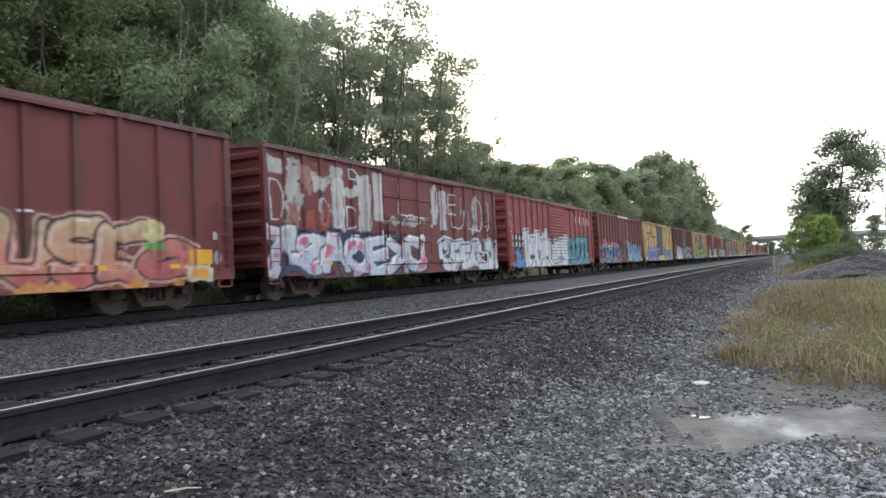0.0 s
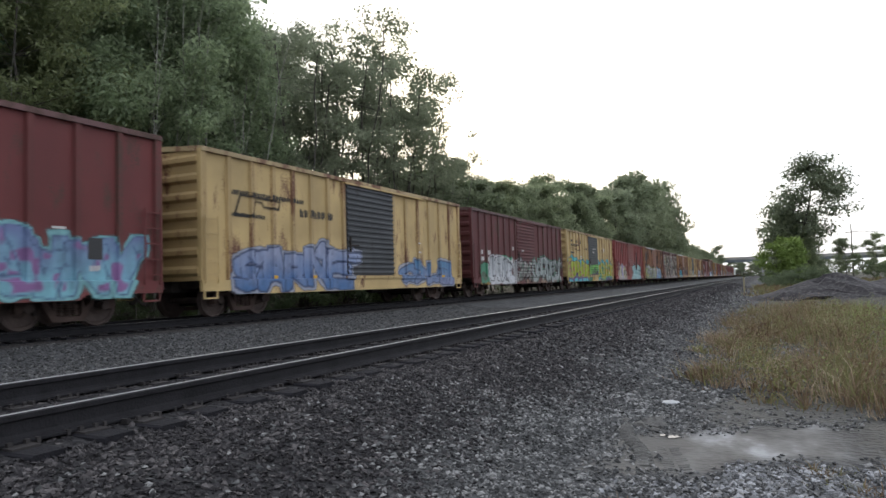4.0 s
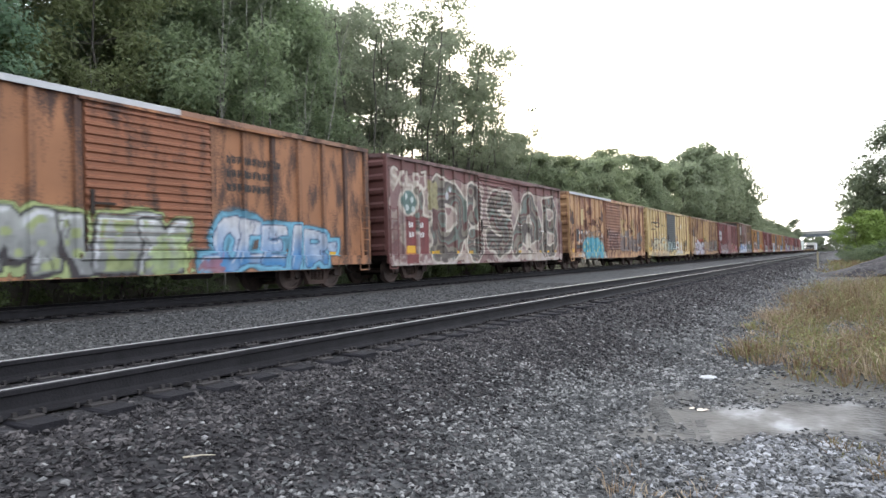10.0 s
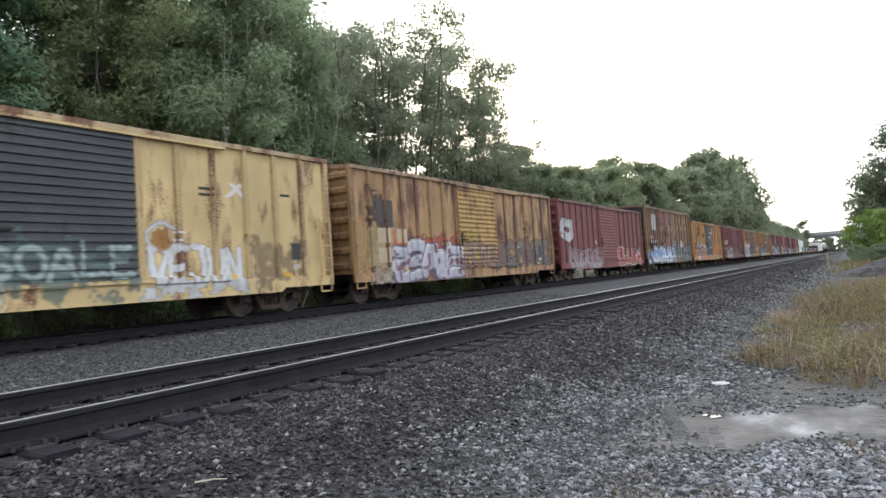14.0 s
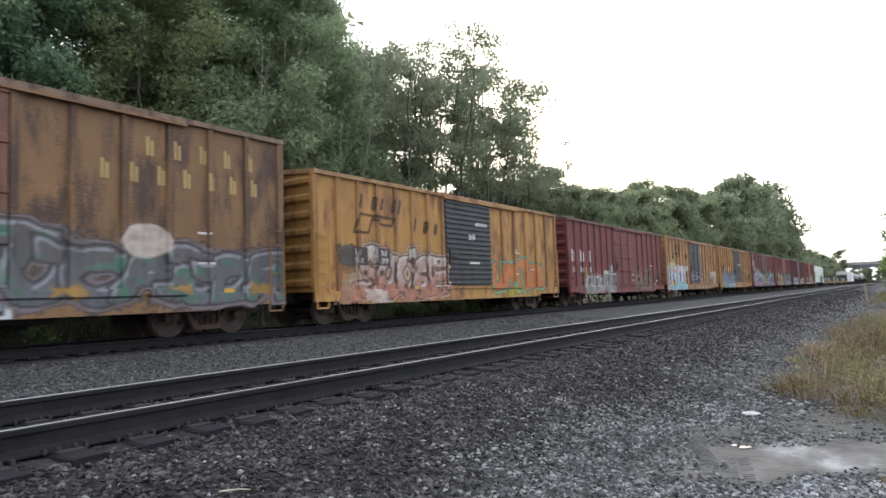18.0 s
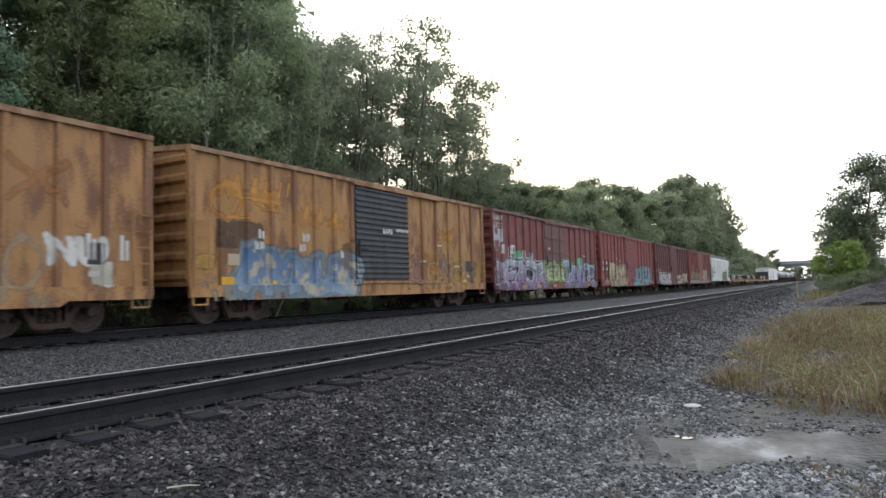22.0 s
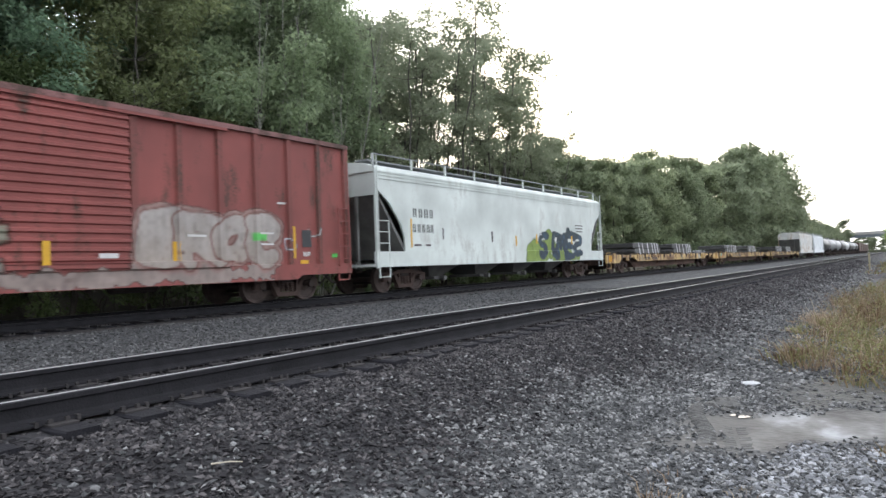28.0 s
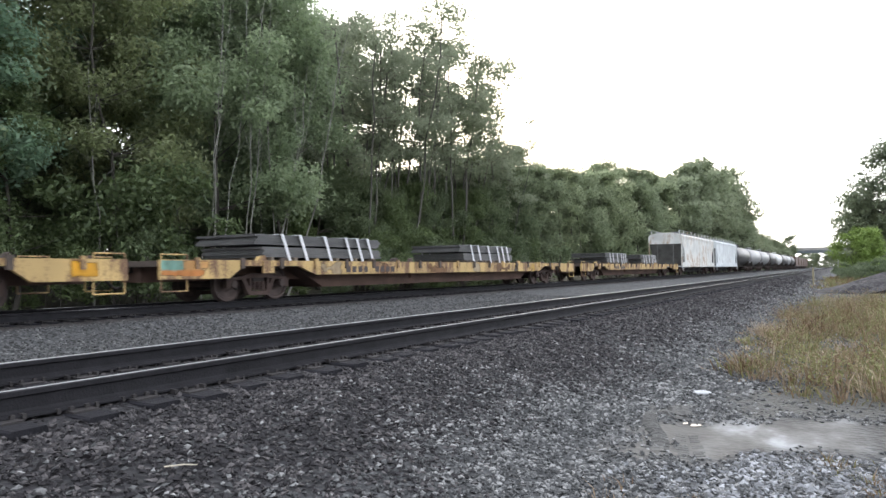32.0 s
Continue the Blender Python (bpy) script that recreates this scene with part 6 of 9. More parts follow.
SPRAYED[16] = ["faded silver letters along the sill",
               scrawl(0.012, 0.05, 2.6, 3.4, "PN", hue(150, 110, 105), 0.03, 0.0, 1), patch(0.145, 0.21, 1.0, 1.85, hue(128, 112, 104), 0.4, 0.7, 2), *(patch(u, u + 0.03, 0.64, 1.4, hue(140, 100, 92), 0.9, 0.6, u) for u in (0.05, 0.09, 0.13)),
               piece(0.14, 0.385, 0.6, 1.75, "COXE", hue(150, 148, 144), hue(128, 122, 116), hue(88, 46, 44), hue(150, 136, 126), fat=0.22, rim=0.05, gloss=SNOW, accent=hue(110, 116, 112), seed=5.8, square=0.0, mirror=0.15, slits=0, wear=0.2), patch(0.35, 0.385, 1.6, 2.1, hue(120, 116, 116), 0.1, 0.9, 3),
               patch(0.605, 0.87, 0.7, 1.9, hue(116, 96, 86), 0.7, 0.7, 4), scrawl(0.61, 0.87, 0.8, 2.2, "VAKZEN", hue(160, 146, 132), 0.03, 0.1, 5, 0.85), patch(0.89, 0.99, 0.8, 1.7, hue(128, 76, 70), 0.8, 0.5, 5)]
SPRAYED[17] = ["white and lilac cloud of letters over turquoise",
               patch(0.04, 0.093, 1.85, 2.6, hue(205, 192, 142), 0.04, 0.95, 1), patch(0.1, 0.152, 1.87, 2.6, hue(205, 192, 142), 0.04, 0.95, 2), patch(0.11, 0.14, 2.6, 2.8, hue(200, 190, 160), 0.04, 0.9, 3),
               patch(-0.01, 0.3, 0.6, 1.7, hue(186, 180, 198), 0.8, 0.92, 4), piece(0.0, 0.3, 0.62, 2.25, "KOAUR", hue(180, 176, 200), hue(206, 202, 208), hue(120, 96, 140), None, fat=0.2, rim=0.025, cloud=hue(190, 188, 200), puff=0.2, shade=hue(150, 130, 160), accent=hue(160, 196, 200), seed=6.3, wear=0.1), patch(0.05, 0.32, 0.6, 1.1, hue(96, 182, 190), 0.7, 0.85, 5), patch(0.0, 0.06, 0.6, 1.0, hue(196, 180, 186), 0.5, 0.9, 6), patch(0.1, 0.15, 0.9, 1.4, hue(150, 120, 70), 0.15, 0.9, 7), patch(0.29, 0.33, 1.1, 1.75, hue(150, 128, 100), 0.15, 0.85, 8), *(scrawl(a, a + 0.04, 2.05, 2.35, "E", hue(212, 205, 205), 0.06, 0.2, a * 50) for a in (0.16, 0.21, 0.27, 0.32)), patch(0.33, 0.38, 0.62, 1.7, hue(176, 130, 96), 0.9, 0.6, 9),
               patch(0.41, 0.6, 0.95, 2.1, hue(92, 82, 100), 0.5, 0.75, 10), scrawl(0.42, 0.6, 1.35, 2.05, "SEBAR", hue(180, 176, 186), 0.04, 0.0, 7, 0.7), scrawl(0.62, 0.85, 1.0, 2.0, "RIZO", hue(186, 160, 130), 0.07, 0.1, 8, 0.6), scrawl(0.85, 0.93, 1.5, 2.05, "NU", hue(215, 212, 205), 0.09, 0.0, 9, 1.0), patch(0.91, 0.94, 1.0, 1.5, hue(190, 186, 170), 0.1, 0.9, 11), patch(0.4, 0.85, 0.62, 0.8, hue(170, 150, 120), 0.8, 0.6, 12), scrawl(0.8, 0.88, 2.7, 3.5, "X", hue(178, 122, 72), 0.09, 0.0, 13, 0.7)]
SPRAYED[18] = ["washed-out blue letters and a pale sill",
               patch(0.055, 0.155, 1.95, 2.65, hue(96, 72, 50), 0.1, 0.85, 1), patch(0.09, 0.16, 1.1, 1.5, hue(150, 130, 80), 0.1, 0.8, 2), patch(0.012, 0.05, 1.4, 1.75, hue(200, 160, 76), 0.05, 0.9, 3), patch(0.03, 0.39, 0.6, 1.0, hue(160, 150, 130), 0.7, 0.85, 4),
               piece(0.09, 0.39, 0.66, 1.95, "AMNUZ", hue(140, 160, 176), hue(66, 100, 146), hue(96, 92, 90), None, fat=0.21, rim=0.03, cloud=hue(112, 130, 140), puff=0.16, accent=hue(176, 170, 150), seed=4.6, wear=0.25), patch(0.36, 0.395, 1.2, 2.2, hue(110, 80, 52), 0.5, 0.8, 5), *(patch(u, u + 0.05, 0.95, 1.9, c, 0.6, 0.75, u) for u, c in ((0.61, hue(150, 108, 96)), (0.68, hue(178, 128, 62)), (0.76, hue(140, 116, 92)), (0.83, hue(180, 138, 66)), (0.9, hue(130, 110, 86)))), scrawl(0.62, 0.9, 1.0, 1.8, "UENO", hue(170, 150, 124), 0.03, 0.1, 6, 0.7),
               scrawl(0.03, 0.11, 2.7, 3.7, "O", hue(205, 140, 60), 0.06, 0.2, 7, 0.7), patch(0.06, 0.11, 3.3, 3.75, hue(200, 140, 62), 0.3, 0.7, 8), patch(0.13, 0.2, 3.2, 3.6, hue(200, 140, 62), 0.3, 0.7, 9), patch(0.24, 0.38, 2.75, 3.15, hue(198, 140, 64), 0.4, 0.6, 10), scrawl(0.74, 0.84, 2.5, 3.4, "X", hue(196, 138, 66), 0.09, 0.0, 11, 0.7)]
SPRAYED[19] = ["silver letters fading to violet with green behind",
               scrawl(0.0, 0.068, 3.95, 4.2, "ONURX", CHALK, 0.03, 0.05, 1), scrawl(0.002, 0.068, 3.5, 3.85, "ORES", CHALK, 0.03, 0.0, 2), round_patch(0.055, 3.2, 0.3, 0.35, hue(178, 174, 182), 3), patch(0.0, 0.055, 2.95, 3.25, hue(178, 174, 182), 0.2, 0.95, 4), round_patch(0.008, 3.3, 0.2, 0.4, hue(178, 174, 182), 5), patch(0.045, 0.055, 2.5, 3.0, hue(170, 166, 176), 0.1, 0.9, 6), patch(0.01, 0.035, 2.4, 2.75, hue(170, 162, 165), 0.4, 0.8, 7),
               patch(0.057, 0.086, 2.35, 2.8, hue(205, 200, 200), 0.03, 1.0, 8), patch(0.12, 0.162, 2.38, 2.82, hue(205, 200, 200), 0.03, 1.0, 9), patch(0.065, 0.078, 2.43, 2.72, INK, 0.1, 0.9, 10), patch(0.13, 0.141, 2.47, 2.72, INK, 0.1, 0.9, 11), patch(0.146, 0.157, 2.47, 2.72, INK, 0.1, 0.9, 12),
               round_patch(0.185, 2.15, 0.6, 0.5, hue(100, 170, 130), 13), patch(0.0, 0.4, 0.6, 1.9, hue(50, 48, 56), 0.35, 0.9, 14), patch(0.0, 0.06, 0.8, 1.5, hue(150, 160, 112), 0.5, 0.9, 15), patch(0.02, 0.39, 0.6, 0.9, hue(112, 66, 116), 0.5, 0.9, 16),
               piece(-0.01, 0.395, 0.62, 2.15, ">PACR", hue(136, 92, 140), hue(176, 182, 188), INK, hue(190, 190, 196), fat=0.2, rim=0.06, glow=0.03, gloss=SNOW, accent=hue(120, 132, 146), seed=5.2, wear=0.04), patch(0.4, 0.595, 0.9, 2.05, hue(136, 160, 110), 0.3, 0.9, 17), piece(0.41, 0.58, 1.0, 1.95, "BOB", hue(178, 180, 120), hue(120, 168, 130), hue(56, 70, 58), None, fat=0.13, rim=0.03, accent=hue(190, 186, 150), seed=6.7), patch(0.4, 0.5, 0.62, 0.95, hue(110, 66, 96), 0.4, 0.85, 18),
               piece(0.59, 0.965, 0.66, 2.2, "ZAVULE", hue(120, 80, 140), hue(160, 178, 190), INK, hue(110, 150, 120), fat=0.18, rim=0.045, gloss=SNOW, accent=hue(100, 110, 140), seed=9.4, wear=0.06), round_patch(0.79, 2.2, 0.5, 0.28, hue(104, 172, 136), 19), *(patch(u, u + 0.035, 0.68, 0.82, hue(200, 140, 60), 0.05, 0.95, u) for u in (0.2, 0.33, 0.47, 0.86))]
SPRAYED[20] = ["cream and drab letters and a pale teal piece",
               scrawl(0.05, 0.1, 2.9, 3.7, "AE", hue(170, 110, 105), 0.025, 0.1, 1, 0.8), scrawl(0.012, 0.045, 2.0, 2.35, "MO", hue(190, 160, 155), 0.025, 0.0, 2), patch(0.06, 0.135, 1.3, 2.45, hue(104, 50, 46), 0.06, 0.85, 3), patch(-0.01, 0.05, 0.86, 1.7, hue(170, 112, 112), 0.9, 0.85, 4), patch(0.0, 0.16, 0.86, 1.25, hue(150, 134, 108), 0.5, 0.9, 5), patch(0.13, 0.4, 0.6, 1.4, hue(140, 126, 104), 0.6, 0.92, 6),
               piece(0.135, 0.395, 0.62, 2.2, "RACE", hue(148, 134, 108), hue(196, 182, 152), hue(92, 74, 60), hue(176, 160, 136), fat=0.24, rim=0.05, shade=hue(112, 98, 78), accent=hue(122, 108, 86), seed=4.2, wear=0.15), patch(0.35, 0.4, 1.7, 2.3, hue(150, 140, 138), 0.5, 0.8, 7), scrawl(0.42, 0.58, 1.75, 2.1, "SERENAR", hue(165, 140, 138), 0.018, 0.1, 3, 0.8),
               piece(0.57, 0.91, 0.68, 2.2, "BUPER", hue(86, 156, 166), hue(116, 122, 136), hue(76, 60, 66), hue(126, 112, 116), fat=0.18, rim=0.03, accent=hue(150, 176, 178), seed=7.3, wear=0.15), patch(0.55, 0.8, 0.62, 0.85, hue(110, 160, 164), 0.6, 0.85, 8), patch(0.41, 0.55, 0.62, 0.85, hue(140, 100, 106), 0.6, 0.6, 9)]
SPRAYED[21] = ["white letters along the sill",
               piece(0.1, 0.4, 0.64, 1.7, "EVANS", STEELY, SNOW, MAROON2, CHALK, fat=0.15, seed=8.4, wear=0.2), piece(0.62, 0.97, 0.66, 1.65, "ORIKA", STEELY, BONE, MAROON2, None, fat=0.14, seed=2.8, wear=0.25)]
SPRAYED[22] = ["chalky grey rounded letters and a whitened sill",
               piece(0.0, 0.4, 0.9, 1.95, "UNOVAE", hue(128, 124, 116), hue(134, 132, 108), hue(96, 60, 52), None, fat=0.16, seed=5.4, wear=0.3), patch(0.0, 0.81, 0.6, 0.97, hue(158, 142, 134), 0.25, 0.9, 1),
               piece(0.585, 0.82, 0.9, 2.25, "EROC", hue(160, 148, 138), hue(172, 164, 158), hue(116, 70, 62), hue(150, 120, 112), fat=0.23, rim=0.045, seed=9.2, square=0.0, mirror=0.15, slits=0, wear=0.3), patch(0.78, 0.81, 1.6, 1.8, hue(90, 190, 90), 0.04, 0.95, 2), patch(0.955, 0.97, 1.15, 1.27, hue(90, 200, 90), 0.04, 0.95, 3), scrawl(0.845, 0.875, 1.35, 1.7, "D", SNOW, 0.02, 0.0, 4), scrawl(0.9, 0.93, 1.7, 2.0, "U", CHALK, 0.02, 0.0, 5)]
SPRAYED["hopper"] = ["dark green letters on a lime swoop",
                     round_patch(0.575, 0.95, 1.0, 0.95, hue(132, 154, 70), 1), patch(0.57, 0.83, 0.84, 1.25, hue(126, 148, 66), 0.25, 0.95, 2), patch(0.6, 0.78, 1.2, 1.75, hue(130, 152, 68), 0.3, 0.95, 6), round_patch(0.652, 1.95, 0.42, 0.4, hue(134, 156, 72), 3),
                     piece(0.585, 0.845, 0.9, 2.25, "SIMES", hue(22, 44, 66), hue(32, 52, 58), hue(28, 44, 52), None, fat=0.15, rim=0.02, accent=hue(38, 70, 92), seed=5.0, wear=0.0, square=0.25, slits=0, crowd=1.12, uneven=0.1),
                     patch(0.602, 0.614, 2.02, 2.1, SNOW, 0.03, 0.95, 8)]


# the faded emblem of a bent rail, with slanted bars for the name
for k, c, o in ((4, hue(52, 46, 40), 0.0), (6, hue(44, 40, 40), 0.0), (11, hue(46, 42, 40), 0.0), (15, hue(88, 66, 44), 0.03), (17, hue(92, 66, 46), 0.03), (18, hue(200, 140, 60), 0.0)):
    SPRAYED[k][1:1] = [scrawl(0.07 + o, 0.205 + o, 2.75, 3.42, ["rail"], c, 0.035, 0.0, 0.3, 0.9, 0.0)] + ([scrawl(u + o, u + o + w, z, z + h, "I", c, f, 0.25, 0.4 + u, 0.85, 0.0) for u, w, z, h, f in (
        (0.085, 0.02, 3.55, 0.35, 0.09), (0.125, 0.02, 3.55, 0.3, 0.1), (0.15, 0.02, 3.55, 0.3, 0.06), (0.185, 0.02, 3.5, 0.4, 0.05), (0.205, 0.02, 3.5, 0.42, 0.05), (0.255, 0.02, 2.98, 0.34, 0.09), (0.295, 0.02, 2.98, 0.26, 0.1), (0.335, 0.02, 2.98, 0.26, 0.1))] if k > 11 else [])


def build_boxcars():
    for i, (front, label, base, rust, worn, door_c, door_kind, marks, extra) in enumerate(CARS):
        if base[0] > 3 * base[1]:
            worn = max(worn, 0.14)
            base, door_c = (base[0] * 0.94, base[1] * 0.98, base[2] * 1.0), (door_c[0] * 0.94, door_c[1] * 0.98, door_c[2] * 1.0)
        stretch = extra.get("stretch", 0.34)
        paint = car_paint("boxcar_paint", base, rust, worn, stretch=stretch)
        door_paint = car_paint("door_paint", door_c, (0.03, 0.027, 0.026) if door_c == SLATE else rust, worn * 0.8, stretch=stretch)
        # a darker, rustier copy of the paint: relief shading for posts, grime for ends
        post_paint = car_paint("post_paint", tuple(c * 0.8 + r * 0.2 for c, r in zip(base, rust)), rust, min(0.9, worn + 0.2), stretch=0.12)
        roof_paint = car_paint("roof_paint", tuple(0.68 * c + 0.05 for c in base), rust, 0.5)
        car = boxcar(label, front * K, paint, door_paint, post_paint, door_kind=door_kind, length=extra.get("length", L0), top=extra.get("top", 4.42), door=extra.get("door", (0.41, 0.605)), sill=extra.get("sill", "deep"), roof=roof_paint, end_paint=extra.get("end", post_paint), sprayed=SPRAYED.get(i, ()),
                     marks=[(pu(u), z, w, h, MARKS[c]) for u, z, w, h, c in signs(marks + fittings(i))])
        if extra.get("patch"):
            a, b = extra["patch"]
            bm = bmesh.new()
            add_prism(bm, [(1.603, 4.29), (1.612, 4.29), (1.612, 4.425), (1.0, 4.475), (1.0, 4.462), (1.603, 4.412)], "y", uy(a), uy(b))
            part("roof_sheet", bm, M_GALV, car, "pale galvanised roof sheet")
        if extra.get("cross"):
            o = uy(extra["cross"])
            bm = bmesh.new()
            for y0, y1 in ((-0.3, 0.18), (0.3, -0.18)):
                add_prism(bm, [(o + y0 - 0.09, 3.05), (o + y0 + 0.09, 3.05), (o + y1 + 0.09, 3.42), (o + y1 - 0.09, 3.42)][::1 if y0 < 0 else -1], "x", 1.502, 1.508 + (0.003 if y0 > 0 else 0))
            part("emblem", bm, M_WHITE, car, "white crossed emblem")
        if extra.get("disc"):
            bm = bmesh.new()
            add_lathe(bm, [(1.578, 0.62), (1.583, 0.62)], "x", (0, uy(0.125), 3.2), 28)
            part("disc", bm, surface("faded_black_paint", (0.018, 0.012, 0.010), (0.05, 0.032, 0.025), 0.75, scale=4, fine=30), car, "faded black disc")
        if extra.get("shield"):
            bm = bmesh.new()
            for y0, y1 in ((-0.66, -0.02), (0.02, 0.66)):
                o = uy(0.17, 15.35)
                add_prism(bm, [(o + y0, 3.3), (o + y0, 4.35), (o + (y0 + y1) / 2, 4.5), (o + y1, 4.35), (o + y1, 3.3), (o + (y0 + y1) / 2, 3.1)], "x", 1.577, 1.582)
            part("shield", bm, M_FADED, car, "faded pale shield")


build_boxcars()


# ---- covered hoppers ----
def hopper(label, front, paint, length=18.76, near=True, marks=(), sprayed=()):
    car = start_car("covered_hopper", label, front, length)
    L, top = length / 2, 3.87

    def wall(s):
        def make(bm):
            low = [(-L + 1.5, 1.1), (-L + 1.47, 1.8), (-L + 1.3, 2.2), (-L + 0.75, 2.85), (-L + 0.12, 3.3), (-L + 0.12, top), (L - 0.12, top), (L - 0.12, 3.3), (L - 0.75, 2.85), (L - 1.3, 2.2), (L - 1.47, 1.8), (L - 1.5, 1.1)]
            x = sorted((s * 1.5, s * 1.56))
            add_prism(bm, low, "x", x[0], x[1])
        return make
    for s in (-1, 1):
        painted("side_sheet", shared(("side_sheet", length, s), wall(s)), paint, car)

        def rail(bm, s=s):
            x = sorted((s * 1.5, s * 1.61))
            add_box(bm, x[0], x[1], -L, L, 0.84, 1.32)
        painted("side_sill", shared(("hopper_sill", length, s), rail), paint, car)
        for i in range(3):
            def bead(bm, s=s, i=i):
                x = sorted((s * 1.56, s * 1.585))
                add_box(bm, x[0], x[1], -L + 0.12, L - 0.12, top - 0.27 + 0.1 * i, top - 0.23 + 0.1 * i)
            painted("bead", shared(("bead", length, s, i), bead), paint, car)

    def cover(bm):
        pts = [(-1.56, top), (-1.5, top + 0.1), (-1.1, top + 0.24), (-0.5, top + 0.32), (0.5, top + 0.32), (1.1, top + 0.24), (1.5, top + 0.1), (1.56, top), (1.4, top - 0.05), (-1.4, top - 0.05)]
        add_prism(bm, pts, "y", -L + 0.1, L - 0.1)
    painted("roof", shared(("hopper_roof", length), cover), paint, car)
    for e in (-1, 1):
        def slope(bm, e=e):
            poly = [(e * (L - 0.2), 3.1), (e * (L - 1.65), 1.1), (e * (L - 1.8), 1.1), (e * (L - 0.3), 3.1)]
            add_prism(bm, poly, "x", -1.5, 1.5)
        # darker steel here puts the shade of the open end into the colour
        painted("slope_sheet", shared(("slope_sheet", length, e), slope), M_GRIMY_SHADED, car)

        def end_sheet(bm, e=e):
            y0, y1 = sorted((e * (L - 0.15), e * (L - 0.3)))
            add_box(bm, -1.5, 1.5, y0, y1, 3.1, top)
        painted("end_sheet", shared(("end_sheet", length, e), end_sheet), paint, car)
        for x in (-1.54, -0.75, 0.75, 1.54):
            def post(bm, e=e, x=x):
                y = e * (L - 0.1)
                add_box(bm, x - 0.04, x + 0.04, y - 0.045, y + 0.045, 0.8, top if abs(x) > 1 else 3.1)
            painted("end_post", shared(("end_post", length, e, x), post), paint if abs(x) > 1 else M_GRIMY_SHADED, car)

        def ladder(bm, e=e):
            y0, y1 = sorted((e * (L - 0.12), e * (L - 0.62)))
            for y in (y0, y1):
                add_box(bm, 1.59, 1.62, y - 0.014, y + 0.014, 0.5, 2.3 if y in (y1 if e < 0 else y0,) else 4.3)
            for i in range(6):
                add_box(bm, 1.592, 1.618, y0, y1, 0.52 + 0.35 * i, 0.542 + 0.35 * i)
        painted("ladder", shared(("hopper_ladder", length, e), ladder), paint, car)

        def platform(bm, e=e):
            y0, y1 = sorted((e * L, e * (L - 1.5)))
            add_box(bm, -1.55, 1.55, y0, y1, 0.86, 0.94)
        painted("platform", shared(("platform", length, e), platform), paint, car)
    if near:
        for s in (-1, 1):
            def handrail(bm, s=s):
                add_box(bm, s * 1.3 - 0.018, s * 1.3 + 0.018, -L + 0.3, L - 0.3, top + 0.535, top + 0.57)
                for e in (-1, 1):
                    add_tube(bm, (s * 1.3, e * (L - 0.3), top + 0.555), (s * 1.45, e * (L - 0.12), top + 0.3), 0.018)
                    add_tube(bm, (s * 1.45, e * (L - 0.12), top + 0.3), (s * 1.56, e * (L - 0.08), top - 0.2), 0.018)
            walkway = painted("running_board_rail", shared(("handrail", length, s), handrail), M_STEEL, car)
            for i in range(10):
                def stub(bm, s=s, i=i):
                    y = -L + 0.3 + (length - 0.6) * i / 9
                    add_box(bm, s * 1.3 - 0.03, s * 1.3 + 0.03, y - 0.03, y + 0.03, top + 0.12, top + 0.55)
                painted("stanchion", shared(("stanchion", length, s, i), stub), paint, walkway)

            def boards(bm, s=s):
                x0, x1 = sorted((s * 0.55, s * 1.1))
                for k in range(4):
                    add_box(bm, x0 + (x1 - x0) * k / 4, x0 + (x1 - x0) * (k + 0.8) / 4, -L + 0.3, L - 0.3, top + 0.36, top + 0.4)
            painted("running_board", shared(("running_board", length, s), boards), M_STEEL, car)
    for i in range(4):
        def chute(bm, i=i):
            y = -L + 4.6 + (length - 9.2) * i / 3
            lo, hi = 0.42, 1.15
            v = [bm.verts.new(p) for p in ((-1.2, y - 1.5, hi), (1.2, y - 1.5, hi), (1.2, y + 1.5, hi), (-1.2, y + 1.5, hi), (-0.5, y - 0.35, lo), (0.5, y - 0.35, lo), (0.5, y + 0.35, lo), (-0.5, y + 0.35, lo))]
            for f in ((0, 1, 2, 3), (4, 7, 6, 5), (0, 4, 5, 1), (1, 5, 6, 2), (2, 6, 7, 3), (3, 7, 4, 0)):
                bm.faces.new([v[k] for k in f])
            add_box(bm, -0.75, 0.75, y - 0.42, y + 0.42, 0.34, 0.44)
            add_tube(bm, (0.7, y, 0.38), (0.95, y, 0.38), 0.09, sides=8)
        painted("discharge_chute", shared(("discharge_chute", length, i), chute), M_GRIMY_SHADED, car)
    running_gear(car, front, length, 2.05)
    for u, z, w, h, mt in marks:
        bm = bmesh.new()
        y = -L + u * length
        if mt == M_BLACK:  # two thin uprights for each sign
            add_box(bm, 1.555, 1.567, y, y + w * 0.26, z, z + h)
            add_box(bm, 1.555, 1.567, y + w * 0.55, y + w * 0.81, z, z + h)
        else:
            add_box(bm, 1.555, 1.567, y, y + w, z, z + h)
        part("marking", bm, mt, car)
    if sprayed:
        spray(car, length, top - 0.3, lambda y, z: np.where(z < 1.323, 1.61, 1.56), sprayed[1:], sprayed[0], 0.86, (), (1.32, 1.326))
    return car


